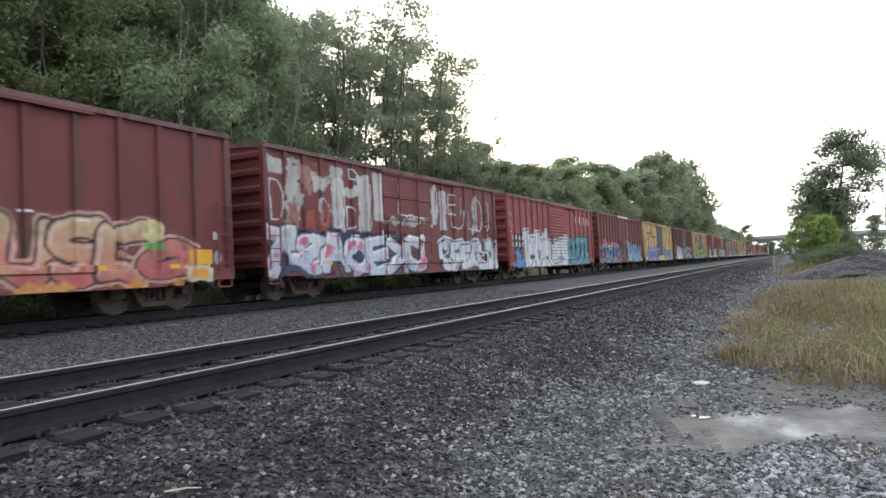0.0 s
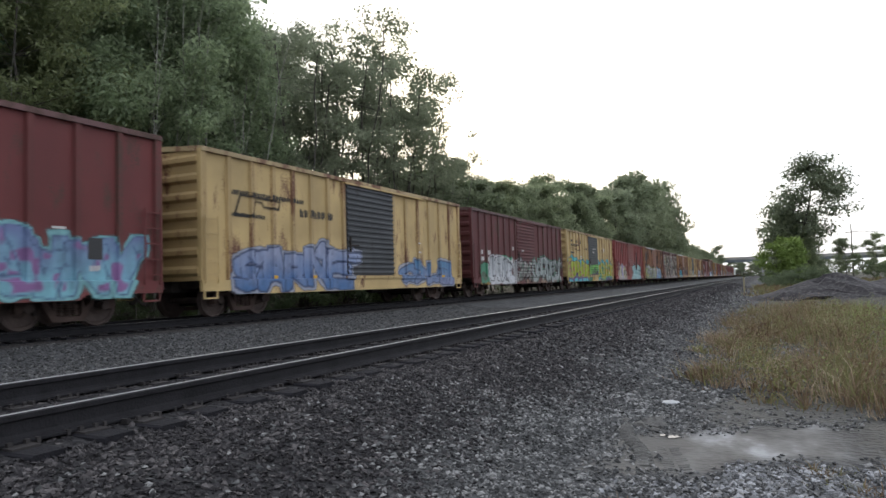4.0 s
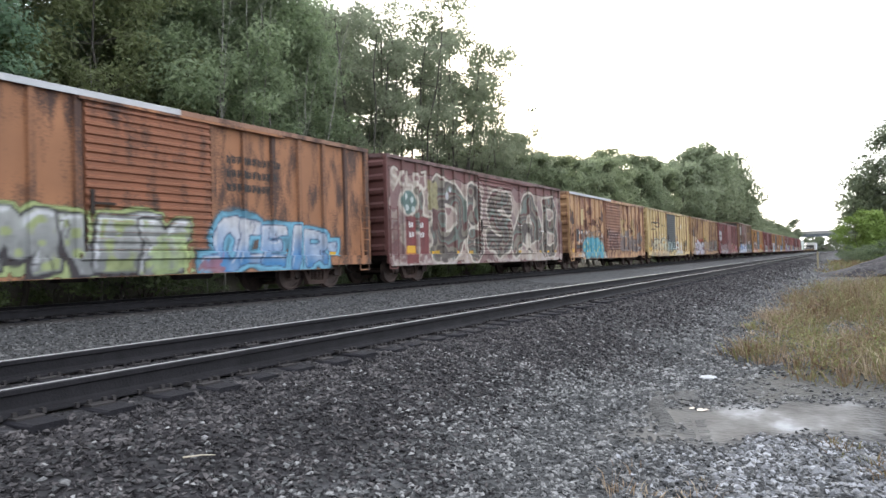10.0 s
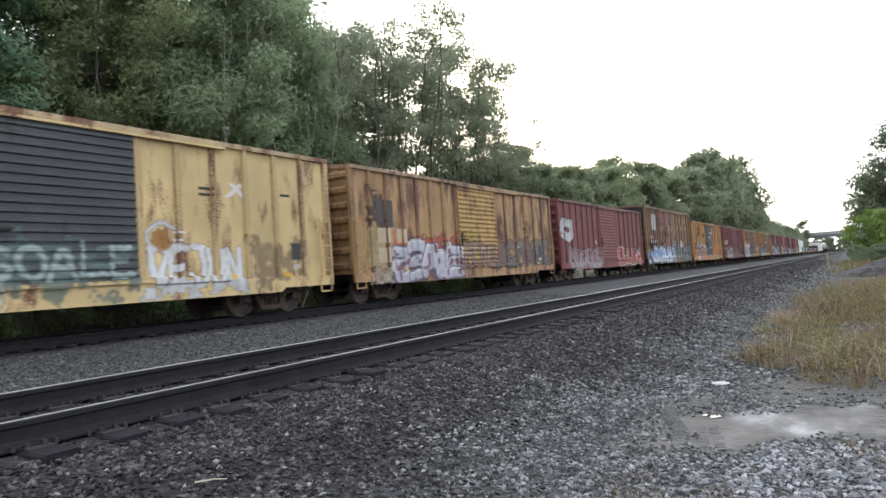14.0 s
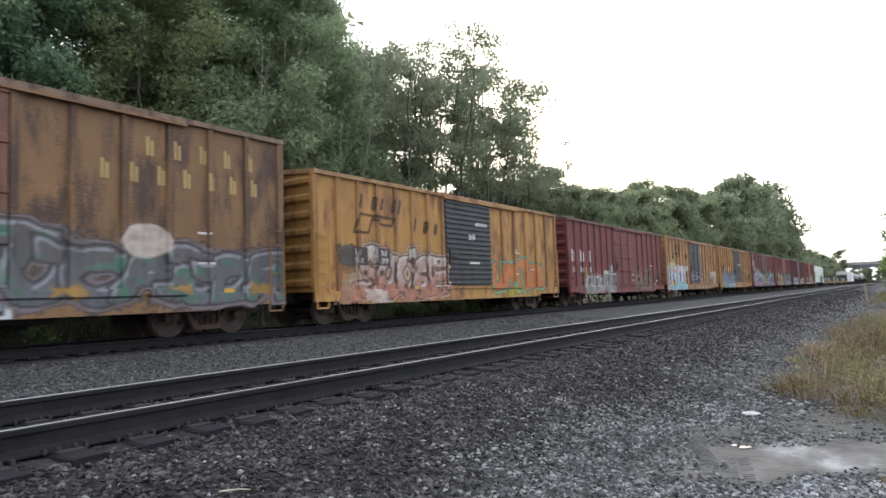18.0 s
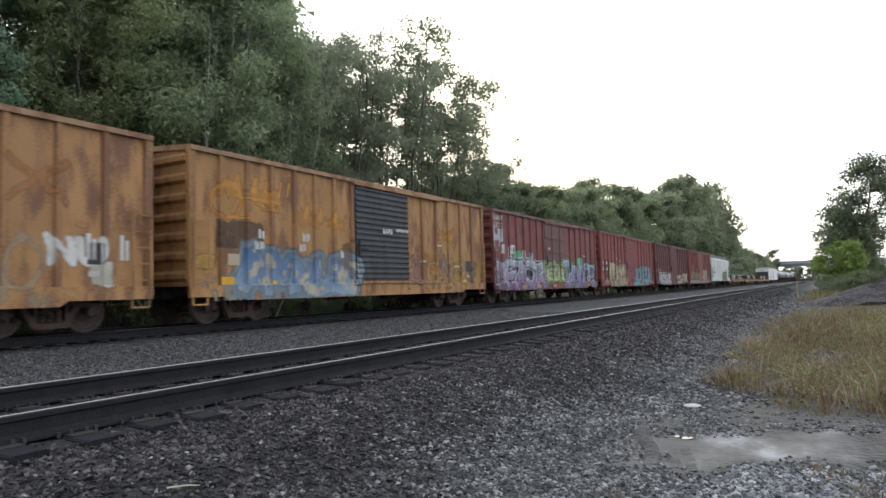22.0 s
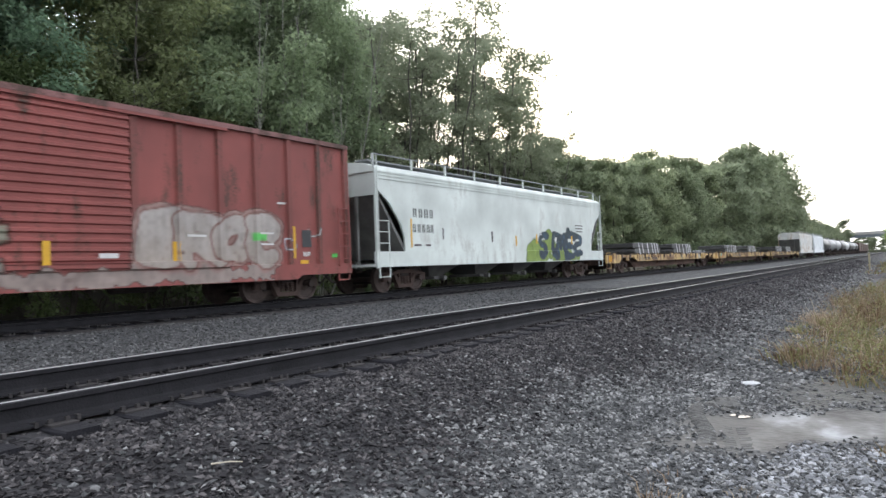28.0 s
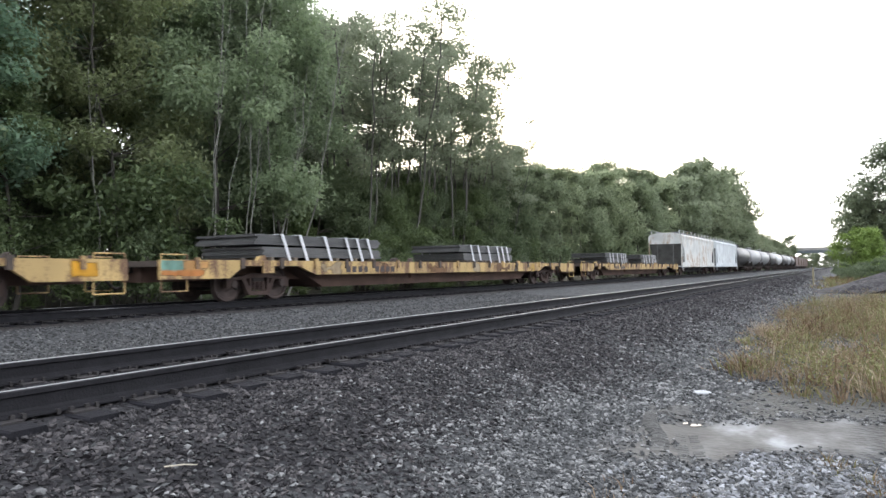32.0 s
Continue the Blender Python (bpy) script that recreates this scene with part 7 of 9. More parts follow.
# the grimy steel's colour also holds the shade of open ends and underside
M_STEEL, M_GRIMY_SHADED = plain("galvanised_rail", (0.24, 0.25, 0.26)), surface("grimy_shaded_steel", (0.055, 0.053, 0.05), (0.16, 0.157, 0.15), 0.7, scale=1.5, fine=20)
hopper("white covered hopper with dark green and lime tagging", 390.4, car_paint("hopper_white", (0.555, 0.595, 0.56), (0.43, 0.44, 0.41), 0.2, 0.5), sprayed=SPRAYED["hopper"],
    marks=[(0.105, 2.45, 0.22, 0.3, M_BLACK), (0.122, 2.45, 0.22, 0.3, M_BLACK), (0.139, 2.45, 0.24, 0.3, M_BLACK), (0.156, 2.45, 0.2, 0.3, M_BLACK), (0.103, 1.95, 0.18, 0.28, M_BLACK), (0.117, 1.95, 0.18, 0.28, M_BLACK), (0.131, 1.95, 0.18, 0.28, M_BLACK), (0.145, 1.95, 0.18, 0.28, M_BLACK), (0.157, 1.95, 0.18, 0.28, M_BLACK),
           (0.096, 1.45, 0.08, 0.95, M_YELLOW), (0.195, 1.75, 0.07, 0.4, M_DARK), (0.376, 1.68, 0.1, 0.42, M_DARK), (0.481, 1.55, 0.12, 0.4, M_YELLOW), (0.583, 1.65, 0.12, 0.4, M_YELLOW), (0.786, 1.65, 0.12, 0.4, M_YELLOW), (0.105, 1.5, 0.4, 0.06, M_DARK), (0.14, 1.5, 0.3, 0.06, M_DARK), (0.815, 2.55, 0.9, 0.05, M_DARK), (0.815, 2.4, 0.9, 0.05, M_DARK), (0.82, 2.25, 0.8, 0.05, M_DARK)])
hopper("rust-stained pale grey covered hopper", 495.1, car_paint("hopper_stained", (0.66, 0.66, 0.63), (0.36, 0.25, 0.16), 0.35), near=True)
hopper("grubby white covered hopper with rounded top", 515.4, car_paint("hopper_clean", (0.72, 0.75, 0.76), (0.4, 0.4, 0.4), 0.2), near=True)

# ---- long flat cars with banded steel plate ----
FLAT_YELLOW = car_paint("flatcar_yellow", (0.50, 0.34, 0.135), (0.14, 0.075, 0.04), 0.5)
PLATE = surface("mill_scale_plate", (0.035, 0.035, 0.036), (0.11, 0.108, 0.105), 0.55, 0.0, scale=1.5, fine=18, stretch=(1, 0.4, 3))
TIMBER = surface("rough_blocking", (0.08, 0.06, 0.045), (0.2, 0.16, 0.12), 0.9, scale=3, fine=20)
STRAP = plain("white_strap", (0.72, 0.72, 0.74))
RUSTY_FRAME = surface("rusty_underframe", (0.06, 0.036, 0.028), (0.15, 0.088, 0.064), 0.85, scale=1.5, fine=22)
DECK = surface("rusty_deck", (0.035, 0.026, 0.022), (0.1, 0.075, 0.06), 0.85, scale=2, fine=25)


def flatcar(front, loads, length=27.2, sprayed=()):
    car = start_car("flatcar", "long yellow steel flatcar loaded with banded steel plates", front, length)
    L = length / 2

    def bed(bm):
        add_box(bm, -1.42, 1.42, -L + 0.05, L - 0.05, 0.92, 1.06)
    painted("deck", shared(("deck",), bed), DECK, car)
    for s in (-1, 1):
        def side(bm, s=s):
            x = sorted((s * 1.42, s * 1.52))
            poly = [(-L, 1.08), (-L, 0.62), (-L + 2.0, 0.62), (-L + 2.45, 0.93), (-L + 4.5, 0.93), (-L + 5.2, 0.68), (L - 5.2, 0.68), (L - 4.5, 0.93), (L - 2.45, 0.93), (L - 2.0, 0.62), (L, 0.62), (L, 1.08)]
            add_prism(bm, poly, "x", x[0], x[1])
        painted("side_sill", shared(("flat_sill", s), side), FLAT_YELLOW, car)
        for i in range(19):
            def pocket(bm, s=s, i=i):
                y = -L + 1.0 + (length - 2.0) * i / 18
                x = sorted((s * 1.5, s * 1.57))
                add_box(bm, x[0], x[1], y - 0.06, y + 0.06, 0.86, 1.14)
            painted("stake_pocket", shared(("stake_pocket", s, i), pocket), DECK if i % 3 else FLAT_YELLOW, car)
    for e in (-1, 1):
        for s in (-1, 1):
            for nm, z0, z1 in (("grab_iron", 1.05, 1.2), ("sill_step", 0.62, 0.34)):
                def grab(bm, e=e, s=s, z0=z0, z1=z1):
                    y0, y1 = sorted((e * (L - 0.05), e * (L - 0.75)))
                    x = s * 1.48
                    for y in (y0, y1):
                        add_tube(bm, (x, y, z0), (x, y, z1), 0.018)
                    add_tube(bm, (x, y0, z1), (x, y1, z1), 0.018)
                painted(nm, shared((nm, e, s), grab), FLAT_YELLOW, car)
        for i, (a, c) in enumerate(((1.2, M_YELLOW), (0.35, FLAT_YELLOW))):
            def hitch(bm, e=e, a=a):
                y = e * (L - 3.4 - a)
                add_box(bm, -0.5, 0.5, y - 0.35, y + 0.35, 1.06, 1.16)
            painted("trailer_hitch", shared(("trailer_hitch", e, i), hitch), DECK, car)

    def spine(bm):
        add_box(bm, -0.4, 0.4, -L + 0.3, L - 0.3, 0.55, 0.93)
        add_prism(bm, [(-L + 5.0, 0.9), (-L + 6.2, 0.3), (L - 6.2, 0.3), (L - 5.0, 0.9)], "x", -0.9, 0.9)
        add_tube(bm, (0.8, 2.0, 0.62), (0.8, 3.0, 0.62), 0.16, sides=10)
        add_box(bm, 0.6, 1.0, -2.6, -2.0, 0.5, 0.85)
    painted("centre_sill", shared(("flat_sill_centre",), spine), RUSTY_FRAME, car)
    for i in range(9):
        if i != 4:
            bm = bmesh.new()
            add_box(bm, 1.517, 1.526, -7.0 + 0.3 * i, -6.8 + 0.3 * i, 0.74, 0.92)
            part("marking", bm, M_DARK, car)
    for e in (-1, 1):  # jacking pads beside the trucks
        for s in (-1, 1):
            def pad(bm, e=e, s=s):
                y, x = e * (L - 3.3), sorted((s * 1.5, s * 1.56))
                add_box(bm, x[0], x[1], y - 0.2, y + 0.2, 0.74, 1.07)
            painted("jacking_pad", shared(("jacking_pad", e, s), pad), FLAT_YELLOW, car)
    # winches, chains and rubbish along the deck's edge
    rnd = random.Random(int(front))
    for i in range(26):
        bm = bmesh.new()
        y, w, h = rnd.uniform(-L + 0.6, L - 0.6), rnd.uniform(0.06, 0.2), rnd.uniform(0.05, 0.16)
        x = rnd.choice((-1.36, 1.36))
        add_prism(bm, [(y - w, 1.06), (y + w, 1.06), (y + w * 0.6, 1.06 + h), (y - w * 0.4, 1.06 + h * 0.8)], "x", x - 0.08, x + 0.08)
        part("tie_down", bm, DECK if i % 4 else FLAT_YELLOW, car)
    running_gear(car, front, length, 3.4)
    if sprayed:
        spray(car, length, 1.07, lambda y, z: np.full(y.shape, 1.52), sprayed[1:], sprayed[0], 0.69)
    # what the car carries: stacks of plate on timbers, held by straps
    for a, b in loads:
        stack = tagged(new("plate_stack"), "stack of dark steel plates held by white straps", "steel plates", "plate stacks on the flatcars")
        TRAIN.append((stack, front + (a + b) / 2))
        h = (b - a) / 2
        for z in (1.08,):
            for y in np.linspace(-h + 0.5, h - 0.5, 6):
                bm = bmesh.new()
                add_box(bm, -1.3, 1.3, y - 0.06, y + 0.06, 1.06, 1.18)
                part("blocking", bm, TIMBER, stack)
        for i in range(8):
            bm = bmesh.new()
            o = random.Random(i + int(front)).uniform(-0.12, 0.12)
            z0 = 1.18 + 0.072 * i + (0.06 if i > 3 else 0.0)
            x = 1.24 if i < 4 else 1.18
            add_box(bm, -x, x, -h + o + (0.25 if i < 4 else 0), h + o, z0, z0 + 0.068)
            part("plate", bm, PLATE, stack)
        for f in (0.16, 0.29, 0.48, 0.66, 0.76, 0.86):
            bm = bmesh.new()
            y = -h + 2 * h * f
            d = 0.32
            for s in (-1, 1):
                add_prism(bm, [(y - 0.05, 1.835), (y + 0.06, 1.835), (y + d + 0.06, 1.06), (y + d - 0.05, 1.06)], "x", s * 1.26 - 0.008, s * 1.26 + 0.008)
            add_box(bm, -1.26, 1.26, y - 0.05, y + 0.06, 1.823, 1.835)
            part("strap", bm, STRAP, stack)


STAINS = [patch(u, u + w, 0.7, 0.7 + h, c, 0.25, 0.85, u) for u, w, h, c in ((0.2, 0.03, 0.3, hue(170, 150, 120)), (0.31, 0.02, 0.35, hue(120, 84, 56)), (0.42, 0.05, 0.2, hue(128, 92, 60)), (0.55, 0.02, 0.36, hue(178, 160, 130)), (0.63, 0.05, 0.25, hue(120, 86, 58)), (0.7, 0.012, 0.3, hue(70, 58, 48)), (0.76, 0.03, 0.3, hue(186, 150, 70)))]
flatcar(409.9, [(5.4, 10.8), (14.0, 19.2)], sprayed=["bright yellow patches and pale stains", patch(0.012, 0.03, 0.7, 1.04, hue(222, 160, 30), 0.04, 0.95, 1), patch(0.955, 0.975, 0.72, 1.02, hue(222, 160, 30), 0.04, 0.95, 2), patch(0.735, 0.765, 0.7, 1.05, hue(190, 184, 168), 0.1, 0.9, 3), *STAINS])
flatcar(437.9, [(3.2, 8.8), (14.4, 19.4)], sprayed=["teal and orange patches and pale stains", patch(0.0, 0.022, 0.78, 1.07, hue(120, 165, 150), 0.06, 0.95, 4), patch(0.0, 0.045, 0.69, 0.84, hue(206, 130, 62), 0.06, 0.95, 5), patch(0.022, 0.05, 0.84, 1.07, hue(200, 150, 90), 0.06, 0.9, 6), *STAINS])
low_stack = tagged(new("plate_stack"), "single low layer of dark steel plate with pale turnbuckles", "steel plates", "plate stacks on the flatcars")
TRAIN.append((low_stack, 432.0))
for i in range(2):
    bm = bmesh.new()
    add_box(bm, -1.22, 1.22, -2.2 + 0.1 * i, 2.3 - 0.08 * i, 1.065 + 0.075 * i, 1.135 + 0.075 * i)
    part("plate", bm, PLATE, low_stack)
for i, y in enumerate((-1.9, -1.1, -0.55, -0.2, 0.35, 1.6)):
    bm = bmesh.new()
    add_tube(bm, (1.1, y - 0.14, 1.27), (1.1, y + 0.14, 1.29 + 0.02 * (i % 2)), 0.06, 0.07, 7)
    add_box(bm, 1.02, 1.18, y - 0.05, y + 0.05, 1.2, 1.26)
    part("turnbuckle", bm, M_STEEL, low_stack)
flatcar(466.4, [(5.6, 10.9), (14.6, 19.9)])


# ---- tank cars and the far rest of the train ----
def tank_car(front, paint, length=16.6):
    car = start_car("tank_car", "tank car with a round steel tank and a top platform", front, length)
    L = length / 2

    def barrel(bm):
        add_lathe(bm, [(-L + 0.5, 0.3), (-L + 0.6, 0.9), (-L + 0.9, 1.3), (-L + 1.3, 1.45), (L - 1.3, 1.45), (L - 0.9, 1.3), (L - 0.6, 0.9), (L - 0.5, 0.3)], "y", (0, 0, 2.55), 24)
    painted("tank", shared(("tank",), barrel), paint, car).data.shade_smooth()

    def dome(bm):
        add_lathe(bm, [(3.95, 0.5), (4.3, 0.5), (4.36, 0.3)], "z", (0, 0, 0), 14)
    painted("manway", shared(("manway",), dome), paint, car)

    def deck(bm):
        add_box(bm, -1.0, 1.0, -1.0, 1.0, 4.0, 4.05)
        for x in (-1, 1):
            add_box(bm, x - 0.02, x + 0.02, -1, 1, 4.55, 4.6)
            for y in (-1, 1):
                add_box(bm, x - 0.02, x + 0.02, y - 0.02, y + 0.02, 4.0, 4.6)
    painted("platform", shared(("tank_platform",), deck), STEEL_DARK, car)

    def sill(bm):
        add_box(bm, -0.35, 0.35, -L, L, 0.8, 1.15)
        for y in (-L + 2, L - 2):
            add_box(bm, -1.3, 1.3, y - 0.2, y + 0.2, 0.85, 1.7)
        for y in (-L + 0.05, L - 0.35):
            add_box(bm, -1.4, 1.4, y, y + 0.3, 0.85, 0.95)
    painted("frame", shared(("tank_frame",), sill), STEEL_DARK, car)
    running_gear(car, front, length, 2.0)


TANKS = [car_paint("tank_grey", (0.3, 0.3, 0.31), (0.15, 0.14, 0.13), 0.3, rough=0.4), car_paint("tank_black", (0.03, 0.03, 0.032), (0.07, 0.06, 0.05), 0.3, rough=0.35), car_paint("tank_white", (0.6, 0.6, 0.6), (0.3, 0.28, 0.25), 0.25, rough=0.4)]
at_y = 536.5
for k in (1, 0, 0, 1, 2, 1, 0, 1):
    tank_car(at_y, TANKS[k])
    at_y += 17.8
DULL = car_paint("hopper_brown", (0.13, 0.08, 0.06), RUST_DARK, 0.4)
for k in range(5):
    hopper("dull brown covered hopper far down the train", at_y, DULL, 17.0, near=False)
    at_y += 18.2
# ---- woods ----
def leaf_cloud(rng, centres, radii, count, size, flat=0.7, rise=0.9):
    """Leaves as small pointed blades strewn through overlapping clumps, mostly facing the sky."""
    centres, radii = np.asarray(centres, float), np.asarray(radii, float)
    w = radii ** 2
    pick = rng.choice(len(centres), count, p=w / w.sum())
    d = rng.normal(size=(count, 3))
    d /= np.linalg.norm(d, axis=1)[:, None]
    r = radii[pick] * rng.uniform(0.1, 1.0, count) ** 0.5 * (0.75 + rng.gamma(2.0, 0.13, count))
    pos = centres[pick] + d * r[:, None] * (1, 1, flat)
    nrm = rng.normal(size=(count, 3)) * 0.6 + d * 0.5 + (0, 0, rise)
    u = np.cross(nrm, rng.normal(size=(count, 3)))
    u /= np.linalg.norm(u, axis=1)[:, None]
    u[:, 2] -= 0.25  # leaves hang
    v = np.cross(nrm, u)
    v /= np.linalg.norm(v, axis=1)[:, None]
    s = size * rng.uniform(0.55, 1.35, count)[:, None]
    verts = np.stack([pos - u * s * 0.45 - v * s * 0.27, pos - u * s * 0.3 + v * s * 0.3, pos + u * s * 0.6], 1).reshape(-1, 3)
    return verts, np.arange(count * 3).reshape(-1, 3)


def tree(name, label, seed, height, spread, base, leaves, leaf, clumps, clump_r, stems=1, leaf_mat=None, bark=None, lean=0.0, trunk_r=0.16, gather=0.3, taper=0.8):
    """A tapered trunk (or several stems) with limbs that end in clumps of leaves; its top lies at the given height."""
    rng = np.random.default_rng(seed)
    ob = tagged(new(name), label, "bush" if "bush" in name else "tree")
    limbs, centres, radii = [], [], []
    n = 7
    for k in range(stems):
        a = 6.28 * k / stems + rng.uniform(-0.5, 0.5)
        off = Vector((math.cos(a), math.sin(a), 0)) * (0.0 if stems == 1 else gather * rng.uniform(0.5, 1.4))
        tilt = Vector((rng.normal() * 0.06 + math.cos(a) * lean, rng.normal() * 0.06 + math.sin(a) * lean, 1.0))
        p, r = Vector((off.x, off.y, -0.6)), trunk_r * rng.uniform(0.75, 1.2)
        tall = height * (0.94 if k == 0 else rng.uniform(0.78, 0.96))
        for i in range(n):
            q = p + tilt * ((tall + 0.6) / n) + Vector((rng.normal() * 0.2, rng.normal() * 0.2, 0))
            limbs.append((k, p, q, r, r * taper, 6))
            if q.z > height * base:
                for _ in range(max(1, round(clumps / stems / n / (1 - base) * 0.8))):
                    b = rng.uniform(0, 6.28)
                    rel = (q.z / height - base) / (1 - base)
                    reach = spread * (0.45 + 0.75 * math.sin(min(1.0, 0.18 + rel * 0.82) * math.pi) ** 0.8) * rng.uniform(0.4, 1.0)
                    end = q + Vector((math.cos(b) * reach, math.sin(b) * reach, reach * rng.uniform(0.05, 0.6)))
                    mid = q.lerp(end, 0.5) + Vector((0, 0, -0.15 * reach * rng.uniform(0, 1)))
                    limbs += [(k, q, mid, r * 0.4, r * 0.26, 4), (k, mid, end, r * 0.26, r * 0.1, 3)]
                    for c, f in ((end, 1.0), (mid.lerp(end, 0.5), 0.8)):
                        centres.append(c + Vector(rng.normal(size=3) * 0.25))
                        radii.append(clump_r * f * rng.uniform(0.6, 1.3))
            p, r = q, r * taper
        centres.append(p)
        radii.append(clump_r * 0.8)
    v, f = leaf_cloud(rng, centres, radii, leaves, leaf)
    fit = height / np.percentile(v[:, 2], 99.7)
    v *= fit
    v[:, 2] = np.maximum(v[:, 2], 0.05)
    for k in range(stems):
        bm = bmesh.new()
        for own, p, q, r0, r1, sides in limbs:
            if own == k:
                add_tube(bm, p * fit, q * fit, r0, r1, sides)
        part("trunk" if stems == 1 else "stem", bm, bark or BARK_DARK, ob)
    part("crown", soup("crown", v, f, leaf_mat or LEAF), None, ob)
    return ob


def planted(proto, x, y, tall, turn=0.0, wide=1.0):
    """One tree of a kind, grown to the given height."""
    ob, full, used = PROTO[proto]
    k = tall / full
    m = Matrix.Translation((x, y, land(x) - 0.05)) @ pose(0, 0, 0, 0, 0, turn) @ Matrix.Diagonal((k * wide, k * wide, k, 1))
    if not used:
        PROTO[proto] = (ob, full, True)
        ob.matrix_basis = m
        return ob
    return copy_thing(ob, m @ Matrix.Diagonal((*(1 / c for c in ob.scale), 1)))


PROTO = {
    "oak": (tree("tree", "tall broadleaf tree with dense dark green crown", 11, 16.0, 3.9, 0.14, 36000, 0.2, 48, 1.25), 16.0, False),
    "ash": (tree("tree", "tall broadleaf tree with dull olive crown", 12, 16.0, 3.5, 0.2, 32000, 0.185, 48, 1.1, leaf_mat=LEAF_OLIVE), 16.0, False),
    "elm": (tree("tree", "tall tree with layered blue-green foliage", 22, 16.0, 3.7, 0.18, 34000, 0.195, 50, 1.08, leaf_mat=LEAF_BLUE), 16.0, False),
    "back": (tree("tree", "tall dark tree deep in the wood", 23, 16.0, 4.0, 0.1, 12000, 0.45, 44, 1.7), 16.0, False),
    "locust": (tree("tree", "slender multi-stemmed tree with sparse feathery crown", 13, 16.0, 2.3, 0.47, 15500, 0.2, 80, 0.84, stems=6, lean=0.1, trunk_r=0.085, gather=1.3, taper=0.9, leaf_mat=LEAF_DULL, bark=BARK_GREY), 16.0, False),
    "locust_b": (tree("tree", "slender multi-stemmed tree with sparse crown and open gaps", 17, 16.0, 2.5, 0.45, 15000, 0.2, 76, 0.82, stems=6, lean=0.13, trunk_r=0.08, leaf_mat=LEAF_DULL, gather=1.5, taper=0.9, bark=BARK_GREY), 16.0, False),
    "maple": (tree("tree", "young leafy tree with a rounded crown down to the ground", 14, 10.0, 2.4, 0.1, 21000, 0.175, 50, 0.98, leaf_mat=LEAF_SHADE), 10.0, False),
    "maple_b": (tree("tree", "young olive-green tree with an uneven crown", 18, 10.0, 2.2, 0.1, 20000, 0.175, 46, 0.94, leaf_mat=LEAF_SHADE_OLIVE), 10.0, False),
    "row_maple": (tree("tree", "leafy tree in the row along the line", 27, 10.0, 2.4, 0.1, 13000, 0.24, 40, 0.95, leaf_mat=LEAF_ROW_HAZE), 10.0, False),
    "row_olive": (tree("tree", "olive-green tree in the row along the line", 28, 10.0, 2.2, 0.1, 12000, 0.24, 40, 0.85, leaf_mat=LEAF_ROW_HAZE), 10.0, False),
    "poplar": (tree("tree", "narrow upright tree with a ragged top", 24, 12.0, 1.6, 0.15, 9000, 0.24, 40, 0.62, leaf_mat=LEAF_ROW_HAZE), 12.0, False),
    "far_oak": (tree("tree", "distant broadleaf tree with a full rounded crown", 19, 16.0, 3.7, 0.08, 6000, 0.6, 46, 1.5, leaf_mat=LEAF_FAR_HAZE), 16.0, False),
    "far_ash": (tree("tree", "distant olive-green tree with a full crown", 20, 16.0, 3.4, 0.08, 5500, 0.58, 42, 1.4, leaf_mat=LEAF_FAR_HAZE), 16.0, False),
    "spreading": (tree("tree", "big spreading tree with gaps of sky in its crown", 26, 18.0, 6.0, 0.38, 10000, 0.5, 44, 1.8, trunk_r=0.35, leaf_mat=LEAF_DARK), 18.0, False),
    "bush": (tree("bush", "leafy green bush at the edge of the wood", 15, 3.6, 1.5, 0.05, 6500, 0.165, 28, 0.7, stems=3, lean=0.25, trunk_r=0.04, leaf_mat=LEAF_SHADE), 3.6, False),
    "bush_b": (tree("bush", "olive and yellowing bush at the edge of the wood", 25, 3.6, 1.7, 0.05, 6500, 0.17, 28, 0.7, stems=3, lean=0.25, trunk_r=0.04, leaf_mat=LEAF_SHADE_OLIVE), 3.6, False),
    "shrub": (tree("bush", "bright yellow-green bush beside the line", 16, 6.0, 1.6, 0.04, 7500, 0.3, 30, 0.9, stems=2, lean=0.12, trunk_r=0.07, leaf_mat=LEAF_BRIGHT), 6.0, False),
}


def bare_stems(x, y, seed, count, tall):
    """A clump of pale, nearly leafless leaning stems."""
    rng = np.random.default_rng(seed)
    ob = tagged(new("tree"), "clump of pale bare leaning stems at the wood's edge", "tree")
    for k in range(count):
        bm = bmesh.new()
        p, d, r = Vector((rng.normal() * 0.3, rng.normal() * 0.7, -0.3)), Vector((rng.normal() * 0.06, rng.uniform(-0.1, 0.3), 1)), 0.045 * rng.uniform(0.5, 1.1)
        for i in range(10):
            q = p + d * (tall / 10) + Vector((rng.normal() * 0.1, rng.normal() * 0.1, 0))
            add_tube(bm, p, q, r, r * 0.86, 6)
            d.y *= 0.9
            if i > 3:
                for _ in range(2):
                    e = q + Vector((rng.normal() * 0.5, rng.normal() * 0.6, rng.uniform(0.9, 1.9)))
                    add_tube(bm, q, e, r * 0.4, r * 0.12, 5)
            p, r = q, r * 0.86
        part("stem", bm, BARK, ob)
    ob.matrix_basis = pose(x, y, land(x))


